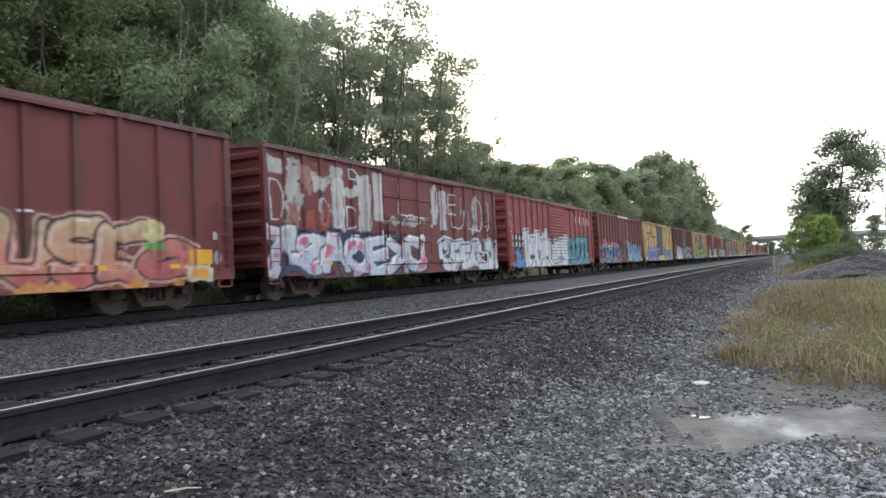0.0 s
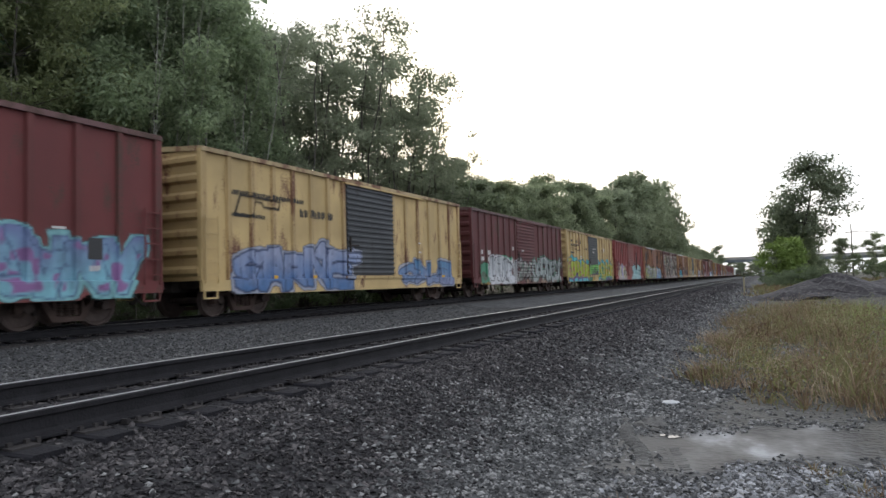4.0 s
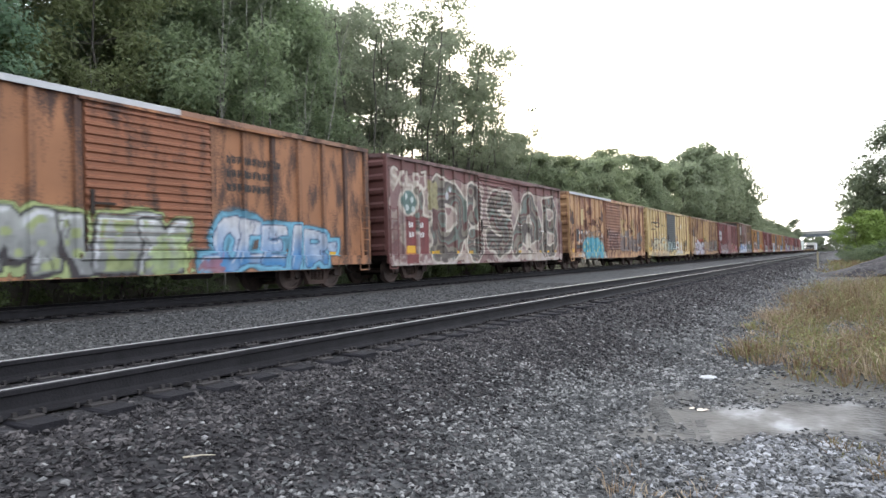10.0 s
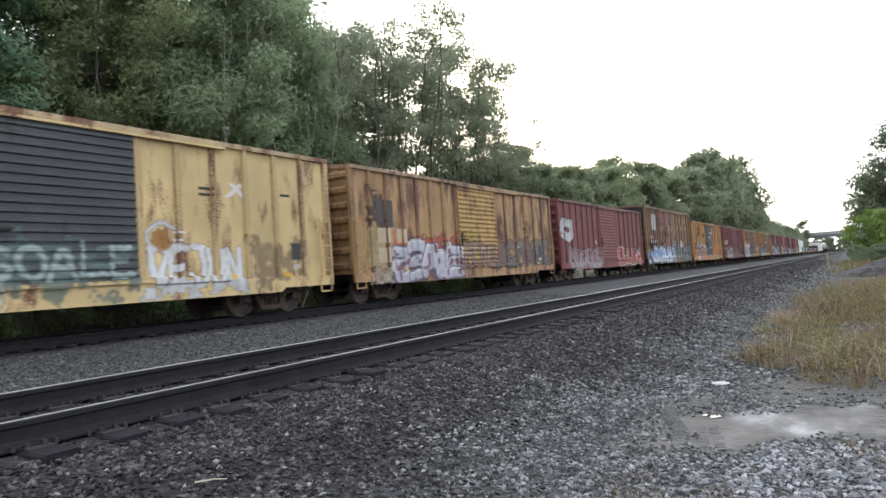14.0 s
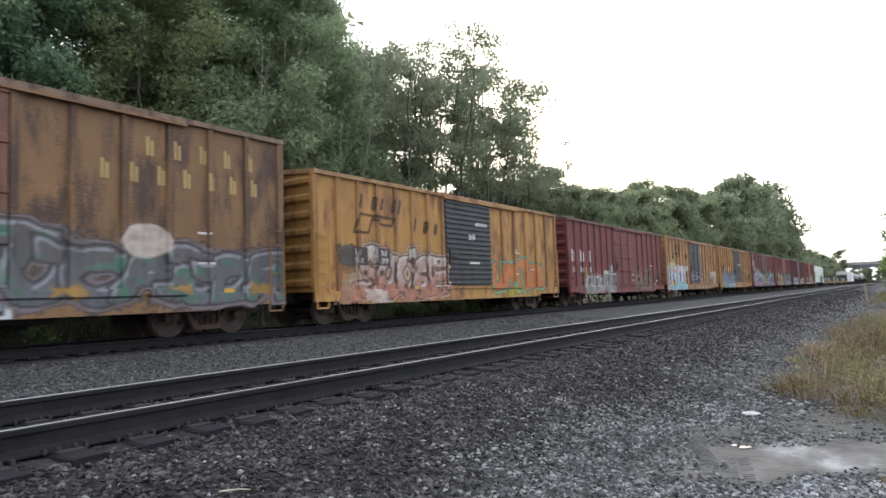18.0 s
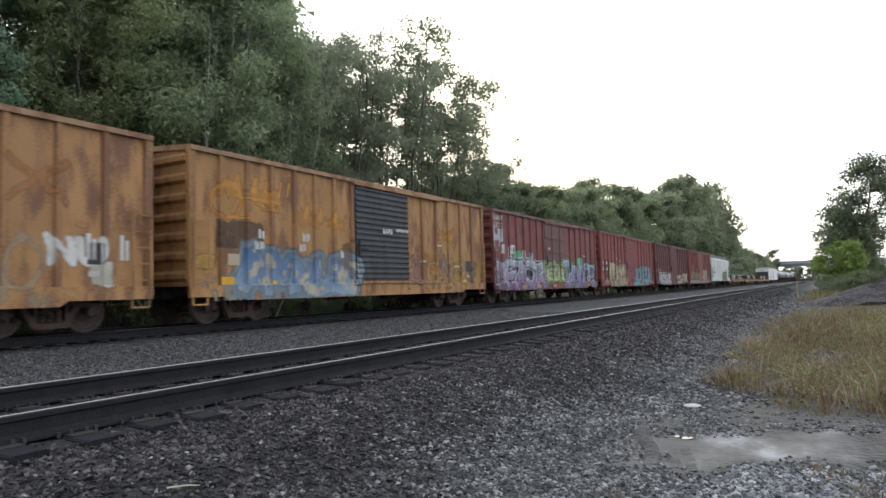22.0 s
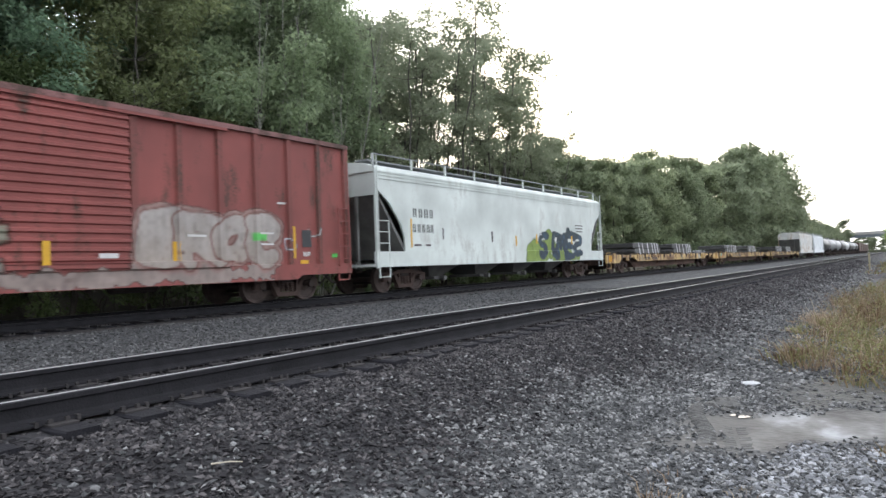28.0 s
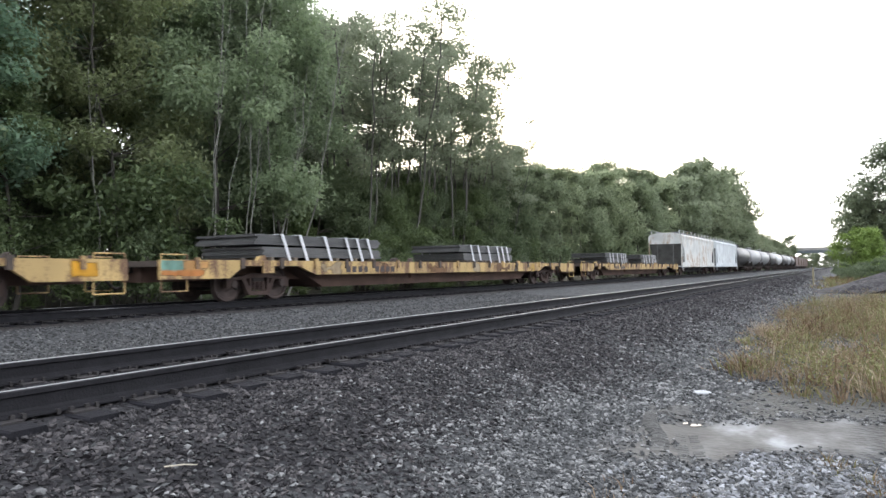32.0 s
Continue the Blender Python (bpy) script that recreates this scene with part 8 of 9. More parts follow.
def plant_woods():
    rnd = random.Random(21)

    def turn():
        return rnd.uniform(0, 360)
    kinds = iter(("elm", "ash", "oak", "elm", "ash", "oak", "oak") * 12)
    # the tall mass beside the train, up to the first gap of sky
    for row, (x, step) in enumerate(((-23.8, 4.2), (-28.5, 5.0), (-35.0, 6.5), (-42.0, 8.0))):
        y = -2.0
        while y < abs(x) * 1.2 - 2.5:
            if row < 2:
                rnd.random()
            k = next(kinds) if row < 2 else "back"
            planted(k, x + rnd.uniform(-1.2, 1.2), y, rnd.uniform(15.0, 18.4) + row * 1.5, turn())
            y += step * rnd.uniform(0.8, 1.2)
    # the open group with sky between the stems
    for x, y, h, k in ((-24.0, 30.4, 14.4, "locust"), (-24.5, 32.6, 16.0, "locust_b"), (-23.6, 35.0, 17.2, "locust"), (-25.0, 38.6, 18.2, "locust_b"), (-23.6, 41.0, 16.8, "locust"), (-24.2, 44.0, 15.8, "locust_b"), (-23.2, 46.8, 11.6, "locust")):
        planted(k, x, y, h, turn())
    for x, y, h, k in ((-23.4, 30.0, 7.0, "maple"), (-23.2, 32.2, 6.4, "maple"), (-23.4, 34.4, 6.6, "maple_b"), (-23.2, 36.6, 6.4, "maple"), (-23.4, 38.8, 6.8, "maple"), (-23.0, 41.2, 6.8, "maple_b"), (-23.2, 43.4, 7.4, "maple"), (-23.0, 45.2, 7.8, "maple"), (-23.4, 46.8, 8.6, "maple_b"), (-22.6, 51.2, 11.2, "poplar"), (-23.0, 49.4, 8.8, "maple")):
        planted(k, x, y, h, turn())
    # the dark low wood behind it
    y = 6.0
    while y < 58:
        for x, f in ((-27.2, 1.0), (-29.4, 1.08)):
            h = float(np.interp(y, (6, 25, 32, 40, 47, 51, 58), (5.5, 6.0, 6.6, 7.8, 8.6, 10.0, 12.0)))
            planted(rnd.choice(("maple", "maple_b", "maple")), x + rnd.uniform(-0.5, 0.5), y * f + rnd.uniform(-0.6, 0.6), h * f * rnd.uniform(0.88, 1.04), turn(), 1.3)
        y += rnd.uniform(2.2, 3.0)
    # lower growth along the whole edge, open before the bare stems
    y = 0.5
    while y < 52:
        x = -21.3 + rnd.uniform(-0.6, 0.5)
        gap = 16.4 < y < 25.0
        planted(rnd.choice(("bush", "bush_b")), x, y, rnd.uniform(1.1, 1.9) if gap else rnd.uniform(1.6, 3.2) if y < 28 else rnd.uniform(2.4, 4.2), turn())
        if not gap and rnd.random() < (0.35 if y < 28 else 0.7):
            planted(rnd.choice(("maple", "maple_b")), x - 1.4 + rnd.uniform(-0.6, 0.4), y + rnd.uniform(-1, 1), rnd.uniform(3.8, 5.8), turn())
        y += rnd.uniform(1.7, 2.6)
    planted("bush_b", -21.4, 14.4, 5.2, 40, 1.0)
    planted("maple", -24.2, 27.6, 6.6, 120)
    planted("maple", -26.0, 29.4, 7.4, 20)
    planted("maple_b", -24.6, 25.8, 5.6, 250)
    planted("maple_b", -22.2, 11.0, 8.5, 70)
    for x, y, sd, k, h in ((-20.8, 18.4, 3, 3, 12.0), (-20.9, 19.8, 4, 5, 13.0), (-21.0, 21.4, 5, 3, 12.5), (-21.8, 12.0, 6, 1, 9.0)):
        bare_stems(x, y, sd, k, h)
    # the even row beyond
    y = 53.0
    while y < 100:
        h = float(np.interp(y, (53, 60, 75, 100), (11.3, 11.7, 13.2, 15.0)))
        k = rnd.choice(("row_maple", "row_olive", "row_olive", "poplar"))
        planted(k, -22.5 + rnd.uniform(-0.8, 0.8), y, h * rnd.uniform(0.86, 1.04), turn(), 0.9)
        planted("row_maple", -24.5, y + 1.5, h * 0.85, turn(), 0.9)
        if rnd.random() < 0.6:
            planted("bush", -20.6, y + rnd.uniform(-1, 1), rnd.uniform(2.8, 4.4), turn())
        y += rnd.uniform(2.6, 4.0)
    # the tall hump and the low far end
    y = 100.0
    while y < 345:
        h = float(np.interp(y, (100, 115, 127, 136, 150, 184, 194, 206, 240, 345), (14.6, 16.4, 20.6, 21.8, 20.3, 18.0, 13.8, 11.8, 11.4, 11.4)))
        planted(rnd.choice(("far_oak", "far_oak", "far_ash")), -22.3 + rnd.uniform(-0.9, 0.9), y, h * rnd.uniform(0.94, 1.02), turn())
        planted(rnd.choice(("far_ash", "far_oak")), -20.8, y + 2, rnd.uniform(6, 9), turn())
        y += rnd.uniform(5.0, 7.0) * (1.0 if y < 200 else 1.6)
    planted("far_ash", -21.5, 350, 16.0, 30)
    # across the line
    planted("spreading", 3.6, 103, 17.2, 200)
    planted("far_oak", 2.6, 102, 11.0, 200)
    planted("far_oak", 5.2, 104, 10.0, 100)
    planted("row_maple", 4.2, 101, 8.0, 20)
    planted("shrub", 1.7, 93, 6.0, 0)
    planted("shrub", 3.2, 96, 6.2, 90)
    for x, y, k, h in ((5.0, 106, "far_oak", 9), (10.5, 112, "row_maple", 6.0), (13.5, 108, "row_olive", 6.2), (17, 112, "row_maple", 7.0), (21, 118, "row_olive", 8.0), (26, 112, "row_maple", 7.5), (32, 120, "far_oak", 9.0), (3.0, 118, "row_maple", 6.0), (2.2, 140, "row_olive", 7.0), (3.2, 170, "row_maple", 9.0), (4.0, 210, "row_olive", 9.0), (4.5, 260, "far_oak", 9.0), (6, 320, "far_oak", 11), (40, 130, "far_oak", 9), (50, 140, "far_oak", 11)):
        planted(k, x, y, h, turn())
    for x, y, h in ((0.9, 78, 1.6), (1.6, 84, 2.0), (5.0, 90, 2.2), (12, 96, 2.5), (15, 98, 2.5), (19, 100, 2.9), (24, 102, 2.9), (1.4, 100, 2.9), (0.6, 88, 1.8), (3.0, 87, 2.4)):
        planted("bush", x, y, h, turn(), 1.3)
    # beyond the bridge
    x = -34.0
    while x < 44:
        planted(rnd.choice(("far_oak", "far_ash")), x, 402 + rnd.uniform(-8, 12), rnd.uniform(5.5, 8.0) if -8 < x < 2 else rnd.uniform(7.5, 10.5), turn(), 1.3)
        x += rnd.uniform(3.0, 4.5)
    for x, y, h in ((-30, 420, 13), (-18, 470, 11), (-4, 500, 10), (8, 480, 11), (20, 440, 13), (-10, 560, 13), (2, 600, 11), (-40, 400, 11), (-24, 430, 10), (-13, 450, 9), (-2, 520, 11), (5, 540, 12), (12, 520, 12), (-7, 640, 14), (14, 600, 13), (27, 560, 13), (0, 680, 14), (-18, 600, 13), (6, 430, 9), (34, 470, 12)):
        planted("far_ash", x, y, h, turn())


plant_woods()


# ---- loose stones ----
def stones(name, label, material, seed, count, xr, yr, size, near_bias=1.0, skip=None, sink=0.3):
    """Angular crushed stones lying on the ground: one mesh of little broken blocks."""
    rng = np.random.default_rng(seed)
    x = rng.uniform(*xr, count)
    y = yr[0] + (yr[1] - yr[0]) * rng.uniform(0, 1, count) ** near_bias
    if skip is not None:
        keep = ~skip(x, y, rng.uniform(0, 1, count))
        x, y = x[keep], y[keep]
    n = len(x)
    s = rng.uniform(*size, n)
    corner = np.array([(1, 0, 0), (0, 1, 0), (-1, 0, 0), (0, -1, 0), (0, 0, 1), (0, 0, -1)], float)
    v = (corner[None] * rng.uniform((0.8, 0.5, 0.3), (1.35, 0.95, 0.7), (n, 1, 3)) + rng.normal(0, 0.17, (n, 6, 3))) * (s[:, None, None] * 0.7)
    a, b = rng.uniform(0, 6.283, n), rng.normal(0, 0.6, n)
    ca, sa, cb, sb = np.cos(a), np.sin(a), np.cos(b), np.sin(b)
    vx, vy, vz = v[..., 0], v[..., 1], v[..., 2]
    vy, vz = vy * cb[:, None] - vz * sb[:, None], vy * sb[:, None] + vz * cb[:, None]
    vx, vy = vx * ca[:, None] - vy * sa[:, None], vx * sa[:, None] + vy * ca[:, None]
    z = np.interp(x, [p[0] for p in SECTION], [p[1] for p in SECTION]) + s * (0.5 - sink) * rng.uniform(0.4, 1.4, n)
    verts = np.stack([vx + x[:, None], vy + y[:, None], vz + z[:, None]], -1).reshape(-1, 3)
    tri = np.array([(0, 1, 4), (1, 2, 4), (2, 3, 4), (3, 0, 4), (1, 0, 5), (2, 1, 5), (3, 2, 5), (0, 3, 5)])
    faces = (tri[None] + (np.arange(n) * 6)[:, None, None]).reshape(-1, 3)
    tagged(new(name, soup(name, verts, faces, material)), label, "gravel", kind="stuff")


def on_patch(x, y, r):
    """Where the film of mud leaves few stones."""
    w = y - 0.55 * x + 0.15 * np.sin(x * 5.1) + 0.1 * np.sin(x * 11 + y * 3)
    edge = np.minimum(np.minimum(w - 6.1, 7.95 - w), np.minimum(x + 1.7 + 0.2 * np.sin(y * 6), 3.0 - x))
    fine = np.minimum(np.minimum(w - 7.6, 9.9 - w), np.minimum(x + 1.25 + 0.2 * np.sin(y * 4), 3.0 - x))
    return (r < np.interp(edge, (-0.2, 0.05, 0.4), (0.0, 0.55, 1.0))) | (r < np.interp(fine, (-0.3, 0.1, 0.5), (0.0, 0.5, 0.93)))


def clean(y):
    """How much farther the clean stone reaches up the shoulder beside the standpoint."""
    return np.interp(y, (1.6, 2.4, 3.4, 6.5, 10.0), (0.0, 0.12, 0.24, 0.05, 0.0))


def off_dark(x, y, r):
    return on_patch(x, y, r) | (r < np.interp(x + clean(y) + 0.25 * np.sin(y * 1.3) + 0.15 * np.sin(y * 3.1), (-4.0, -3.0, -1.95), (0.98, 0.85, 0.0)))


def off_pale(x, y, r):
    return r > np.interp(x + clean(y) + 0.25 * np.sin(y * 1.3) + 0.15 * np.sin(y * 3.1), (-3.9, -2.95, -1.9), (1.0, 0.85, 0.0))


def off_ties(x, y, r):
    return (np.abs((y + 1.0) / 0.465 - np.round((y + 1.0) / 0.465)) < 0.28) & (x < TRACK_1 + 1.02 + 0.12 * np.sin(y * 9)) & (x > TRACK_1 - 1.17)


stones("gravel", "loose grey crushed stone beside the track", STONE_PALE, 1, 62000, (-4.0, 2.2), (1.6, 8.6), (0.016, 0.041), 0.9, off_dark)
stones("gravel", "loose grey crushed stone farther along the track", STONE_PALE, 2, 20000, (-4.0, 0.4), (8.6, 30.0), (0.026, 0.052), 1.2, off_dark)
stones("ballast", "dark fouled ballast on the shoulder of the near track", STONE_DARK, 3, 42000, (-4.3, -1.2), (0.0, 10.0), (0.017, 0.043), 0.95, off_pale)
stones("ballast", "dark fouled ballast farther along the shoulder", STONE_DARK, 4, 17000, (-4.3, -1.2), (10.0, 36.0), (0.03, 0.056), 1.2, off_pale)
stones("ballast", "dark ballast between the ties of the near track", STONE_DARK, 5, 11000, (-7.0, -3.95), (-0.6, 20.0), (0.025, 0.05), 1.1, off_ties, 0.55)
stones("ballast", "grey ballast between the two tracks", STONE_GREY, 6, 26000, (-12.9, -6.7), (2.5, 28.0), (0.026, 0.05), 1.15)
stones("gravel", "pale limestone gravel by the paved patch", STONE_WHITE, 7, 12000, (-1.5, 3.0), (2.2, 6.2), (0.022, 0.05), 0.9, lambda x, y, r: on_patch(x, y, r) | (r > np.interp(x + 0.4 * (y - 4), (-1.2, 0.0), (0.0, 1.0))))
stones("gravel", "thin gravel behind the standpoint", STONE_PALE, 8, 9000, (-4.0, 3.4), (-5.0, 2.2), (0.025, 0.055), 1.0, off_dark)
stones("ballast", "dark ballast far along the shoulder", STONE_DARK, 9, 6000, (-4.25, -1.5), (36.0, 90.0), (0.06, 0.1), 1.1, off_pale)
stones("gravel", "grey gravel far along the line", STONE_PALE, 10, 6000, (-4.0, -1.2), (30.0, 90.0), (0.05, 0.09), 1.1, off_dark)


# ---- weeds ----
def uneven(x, y):
    """Hollows and humps in the growth, a stride or two across."""
    s = np.sin(x * 2.9 + 1.3 * np.sin(y * 1.1)) + np.sin(y * 2.1 + 1.7 * np.sin(x * 1.9 + 0.6)) + 0.6 * np.sin(5.3 * x - 3.7 * y)
    return np.interp(s, (-1.9, -0.6, 0.6, 1.6), (0.3, 0.7, 1.0, 1.1))


def weeds(name, label, material, seed, tufts, blades, xr, yr, height, width, inside, droop=0.5, bias=1.0, spread=0.09):
    """Grass and weeds in tufts: arching blades from one root, each tuft with its own height."""
    rng = np.random.default_rng(seed)
    x = rng.uniform(*xr, tufts)
    y = yr[0] + (yr[1] - yr[0]) * rng.uniform(0, 1, tufts) ** bias
    full = inside(x, y) * uneven(x, y)
    keep = full > rng.uniform(0, 1, tufts)
    x, y, full = x[keep], y[keep], np.clip(full[keep], 0.25, 1)
    own = height * full * rng.uniform(0.3, 1.25, len(x))
    x, y, own = (np.repeat(q, blades) for q in (x, y, own))
    n = len(x)
    a = rng.uniform(0, 6.283, n)
    dx, dy = np.cos(a), np.sin(a)
    off = np.abs(rng.normal(0, spread, n))
    x, y = x + dx * off, y + dy * off
    z = np.interp(x, [p[0] for p in SECTION], [p[1] for p in SECTION]) - 0.02
    tall = own * rng.uniform(0.35, 1.1, n)
    bend = tall * droop * rng.uniform(0.1, 1.5, n)
    w = width * rng.uniform(0.5, 1.5, n)
    b = rng.uniform(0, 6.283, n)
    px, py = np.cos(b) * w, np.sin(b) * w
    rows = []
    for f, g, k in ((0, 0, 0.7), (0.6, 0.3, 1.0)):
        cx, cy, cz = x + dx * bend * g, y + dy * bend * g, z + tall * f
        rows += [np.stack([cx - px * k, cy - py * k, cz], -1), np.stack([cx + px * k, cy + py * k, cz], -1)]
    rows.append(np.stack([x + dx * bend, y + dy * bend, z + tall * rng.uniform(0.75, 1.0, n)], -1))
    verts = np.stack(rows, 1).reshape(-1, 3)
    faces = (np.array([(0, 1, 2), (1, 3, 2), (2, 3, 4)])[None] + (np.arange(n) * 5)[:, None, None]).reshape(-1, 3)
    tagged(new(name, soup(name, verts, faces, material)), label, "weeds", kind="stuff")


def weed_material(name, stops, through=0.3, scale=1.6):
    """Blades whose colour drifts from patch to patch and varies from blade to blade."""
    m = bpy.data.materials.new(name)
    n, l, b = nodes_of(m)
    g, tc, ns = n.new("ShaderNodeNewGeometry"), n.new("ShaderNodeTexCoord"), n.new("ShaderNodeTexNoise")
    ns.inputs["Scale"].default_value, ns.inputs["Detail"].default_value = scale, 3
    l.new(tc.outputs["Object"], ns.inputs["Vector"])
    k, a = n.new("ShaderNodeMath"), n.new("ShaderNodeMath")
    k.operation, a.operation = "MULTIPLY_ADD", "MULTIPLY_ADD"
    k.inputs[1].default_value, k.inputs[2].default_value = 2.0, -0.72
    l.new(ns.outputs["Fac"], k.inputs[0])
    a.inputs[1].default_value = 0.45
    l.new(g.outputs["Random Per Island"], a.inputs[0])
    l.new(k.outputs[0], a.inputs[2])
    r = ramp(n, stops)
    l.new(a.outputs[0], r.inputs[0])
    l.new(r.outputs[0], b.inputs["Base Color"])
    b.inputs["Roughness"].default_value = 0.7
    tr, mx = n.new("ShaderNodeBsdfTranslucent"), n.new("ShaderNodeMixShader")
    l.new(r.outputs[0], tr.inputs[0])
    mx.inputs[0].default_value = through
    l.new(b.outputs[0], mx.inputs[1])
    l.new(tr.outputs[0], mx.inputs[2])
    l.new(mx.outputs[0], n["Material Output"].inputs[0])
    return m


DRY = weed_material("dry_grass", [(0.1, (0.15, 0.098, 0.066)), (0.5, (0.3, 0.215, 0.142)), (0.9, (0.48, 0.395, 0.275))])
MIXED = weed_material("mixed_weeds", [(0.0, (0.095, 0.053, 0.032)), (0.42, (0.21, 0.145, 0.08)), (0.6, (0.16, 0.163, 0.066)), (1.0, (0.27, 0.262, 0.11))], 0.35, 1.5)
# the shade behind the train and under the wood, put into weed colour
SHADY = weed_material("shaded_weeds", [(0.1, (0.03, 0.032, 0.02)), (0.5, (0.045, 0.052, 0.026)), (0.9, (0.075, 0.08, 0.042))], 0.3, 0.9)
GREEN = weed_material("green_grass", [(0.1, (0.15, 0.17, 0.065)), (0.5, (0.225, 0.275, 0.095)), (0.9, (0.34, 0.37, 0.16))], 0.35, 0.9)


def depth_in(x, y):
    """How far inside the weedy strip a place lies."""
    left = x + 1.52 + 0.3 * np.sin(y * 0.9) + 0.2 * np.sin(y * 2.3 + 1) - 0.004 * (y - 10)
    front = y - np.interp(x, (-1.7, -0.9, 0.0, 1.5, 4, 12), (10.9, 9.3, 8.4, 7.9, 7.6, 7.2)) - 0.25 * np.sin(x * 5)
    return np.minimum(left * 1.3, front)


def fringe(x, y):
    d = depth_in(x, y)
    return np.interp(d, (-0.35, 0.0, 0.5, 1.3, 3.0), (0.0, 0.35, 0.9, 0.8, 0.12))


def behind(x, y):
    """The growth ends before the heaps and leaves a bare spot."""
    return np.interp(y, (28, 34), (1.0, 0.1)) * np.interp(np.hypot((x - 0.15) / 0.7, (y - 14.2) / 1.6), (0.6, 1.1), (0.1, 1.0))


def in_mixed(x, y):
    return np.interp(depth_in(x, y), (0.1, 0.45, 1.2), (0.0, 0.75, 1.0)) * np.interp(x - 0.05 * y, (0.3, 2.4), (1.0, 0.3)) * behind(x, y)


def in_green(x, y):
    return np.interp(depth_in(x, y), (0.6, 2.2), (0.0, 1.0)) * np.interp(x - 0.03 * y, (-1.2, 1.0), (0.15, 0.9)) * behind(x, y)


def leafy(name, label, material, seed, plants, leaves, xr, yr, height, inside, size, bias=1.4):
    """Low broad-leaved plants: small clouds of leaves on unseen stalks."""
    rng = np.random.default_rng(seed)
    x = rng.uniform(*xr, plants)
    y = yr[0] + (yr[1] - yr[0]) * rng.uniform(0, 1, plants) ** bias
    full = inside(x, y)
    keep = full > rng.uniform(0, 1, plants)
    x, y, full = x[keep], y[keep], full[keep]
    top = height * np.clip(full, 0.3, 1) * rng.uniform(0.4, 1.15, len(x))
    c = np.stack([x, y, np.interp(x, [p[0] for p in SECTION], [p[1] for p in SECTION]) + top * 0.5], -1)
    v, f = leaf_cloud(rng, c, top * 0.55 + 0.05, len(x) * leaves, size, 1.0, 0.5)
    tagged(new(name, soup(name, v, f, material)), label, "weeds", kind="stuff")


weeds("weeds", "dry straw-coloured grass at the edge of the gravel", DRY, 31, 1700, 26, (-2.2, 9), (7.0, 22), 0.42, 0.005, fringe, 0.95)
weeds("weeds", "tall brown and olive weeds beside the gravel", MIXED, 33, 2000, 30, (-2.2, 10), (8.0, 50), 0.66, 0.007, in_mixed, 0.8, 1.5, 0.16)
weeds("weeds", "fine seed stalks standing above the weeds", DRY, 32, 1500, 9, (-2.0, 8), (8.5, 40), 0.8, 0.004, in_mixed, 0.45, 1.4, 0.12)
leafy("weeds", "low leafy olive weeds among the dry grass", MIXED, 38, 900, 60, (-2.0, 9), (8.2, 34), 0.62, in_mixed, 0.042)
weeds("grass", "green grass behind the weeds", GREEN, 34, 2300, 26, (-1.5, 26), (8, 62), 0.6, 0.011, in_green, 0.9, 1.2, 0.2)
leafy("weeds", "low green broad-leaved weeds in the grass", GREEN, 39, 500, 60, (-1.0, 16), (9, 50), 0.6, in_green, 0.05)
weeds("weeds", "thin tufts of grass on the gravel", MIXED, 35, 420, 20, (-0.2, 2.5), (4.6, 7.2), 0.13, 0.004, lambda x, y: np.interp(y - 0.55 * x + 0.25 * np.sin(x * 6), (5.0, 5.4, 6.0, 6.25), (0.0, 0.8, 0.7, 0.0)), 0.95)
weeds("weeds", "brown weeds growing out of the pale gravel", DRY, 40, 14, 12, (-1.3, -0.6), (3.9, 4.9), 0.2, 0.004, lambda x, y: 0.9 + 0 * x, 0.7)
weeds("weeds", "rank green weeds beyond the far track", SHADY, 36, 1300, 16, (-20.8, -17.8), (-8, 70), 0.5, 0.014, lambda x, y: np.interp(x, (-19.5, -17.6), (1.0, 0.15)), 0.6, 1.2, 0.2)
weeds("grass", "rough grass farther along the line", MIXED, 37, 1500, 16, (-2.0, 30), (50, 100), 0.55, 0.03, lambda x, y: np.interp(x, (-1.9, -0.8), (0.2, 1.0)), 0.8, 1.1, 0.4)
# ---- the far bridge, the spoil heaps and the small things on the ground ----
CONCRETE = surface("weathered_concrete", (0.22, 0.215, 0.2), (0.4, 0.39, 0.37), 0.85, scale=0.4, fine=6)
GIRDER = surface("painted_girder", (0.12, 0.14, 0.16), (0.22, 0.25, 0.28), 0.6, scale=0.4, fine=6)


def build_bridge():
    b = tagged(new("road_bridge"), "grey road bridge on concrete piers over the railway", "bridge")
    y0, y1 = 360, 370
    for nm, box, mt in (("deck", (-70, 70, y0, y1, 8.3, 8.8), CONCRETE), ("parapet", (-70, 70, y0, y0 + 0.3, 8.8, 9.7), CONCRETE), ("parapet", (-70, 70, y1 - 0.3, y1, 8.8, 9.7), CONCRETE)):
        bm = bmesh.new()
        add_box(bm, *box)
        part(nm, bm, mt, b)
    for y in (y0 + 1, y0 + 3.6, y0 + 6.2, y1 - 1):
        bm = bmesh.new()
        add_box(bm, -70, 70, y - 0.2, y + 0.2, 7.1, 8.3)
        part("girder", bm, GIRDER, b)
    for x in (-27, -1.0, 22):
        bm = bmesh.new()
        add_box(bm, x - 0.6, x + 0.6, y0 + 0.4, y1 - 0.4, -1, 6.5)
        add_box(bm, x - 0.9, x + 0.9, y0 + 0.2, y1 - 0.2, 6.5, 7.1)
        part("pier", bm, CONCRETE, b)
    for s in (-1, 1):
        bm = bmesh.new()
        add_prism(bm, [(s * 38, -1), (s * 56, 8.2), (s * 160, 9.5), (s * 160, -1)], "y", y0 - 8, y1 + 8)
        part("embankment", bm, GREEN, b)


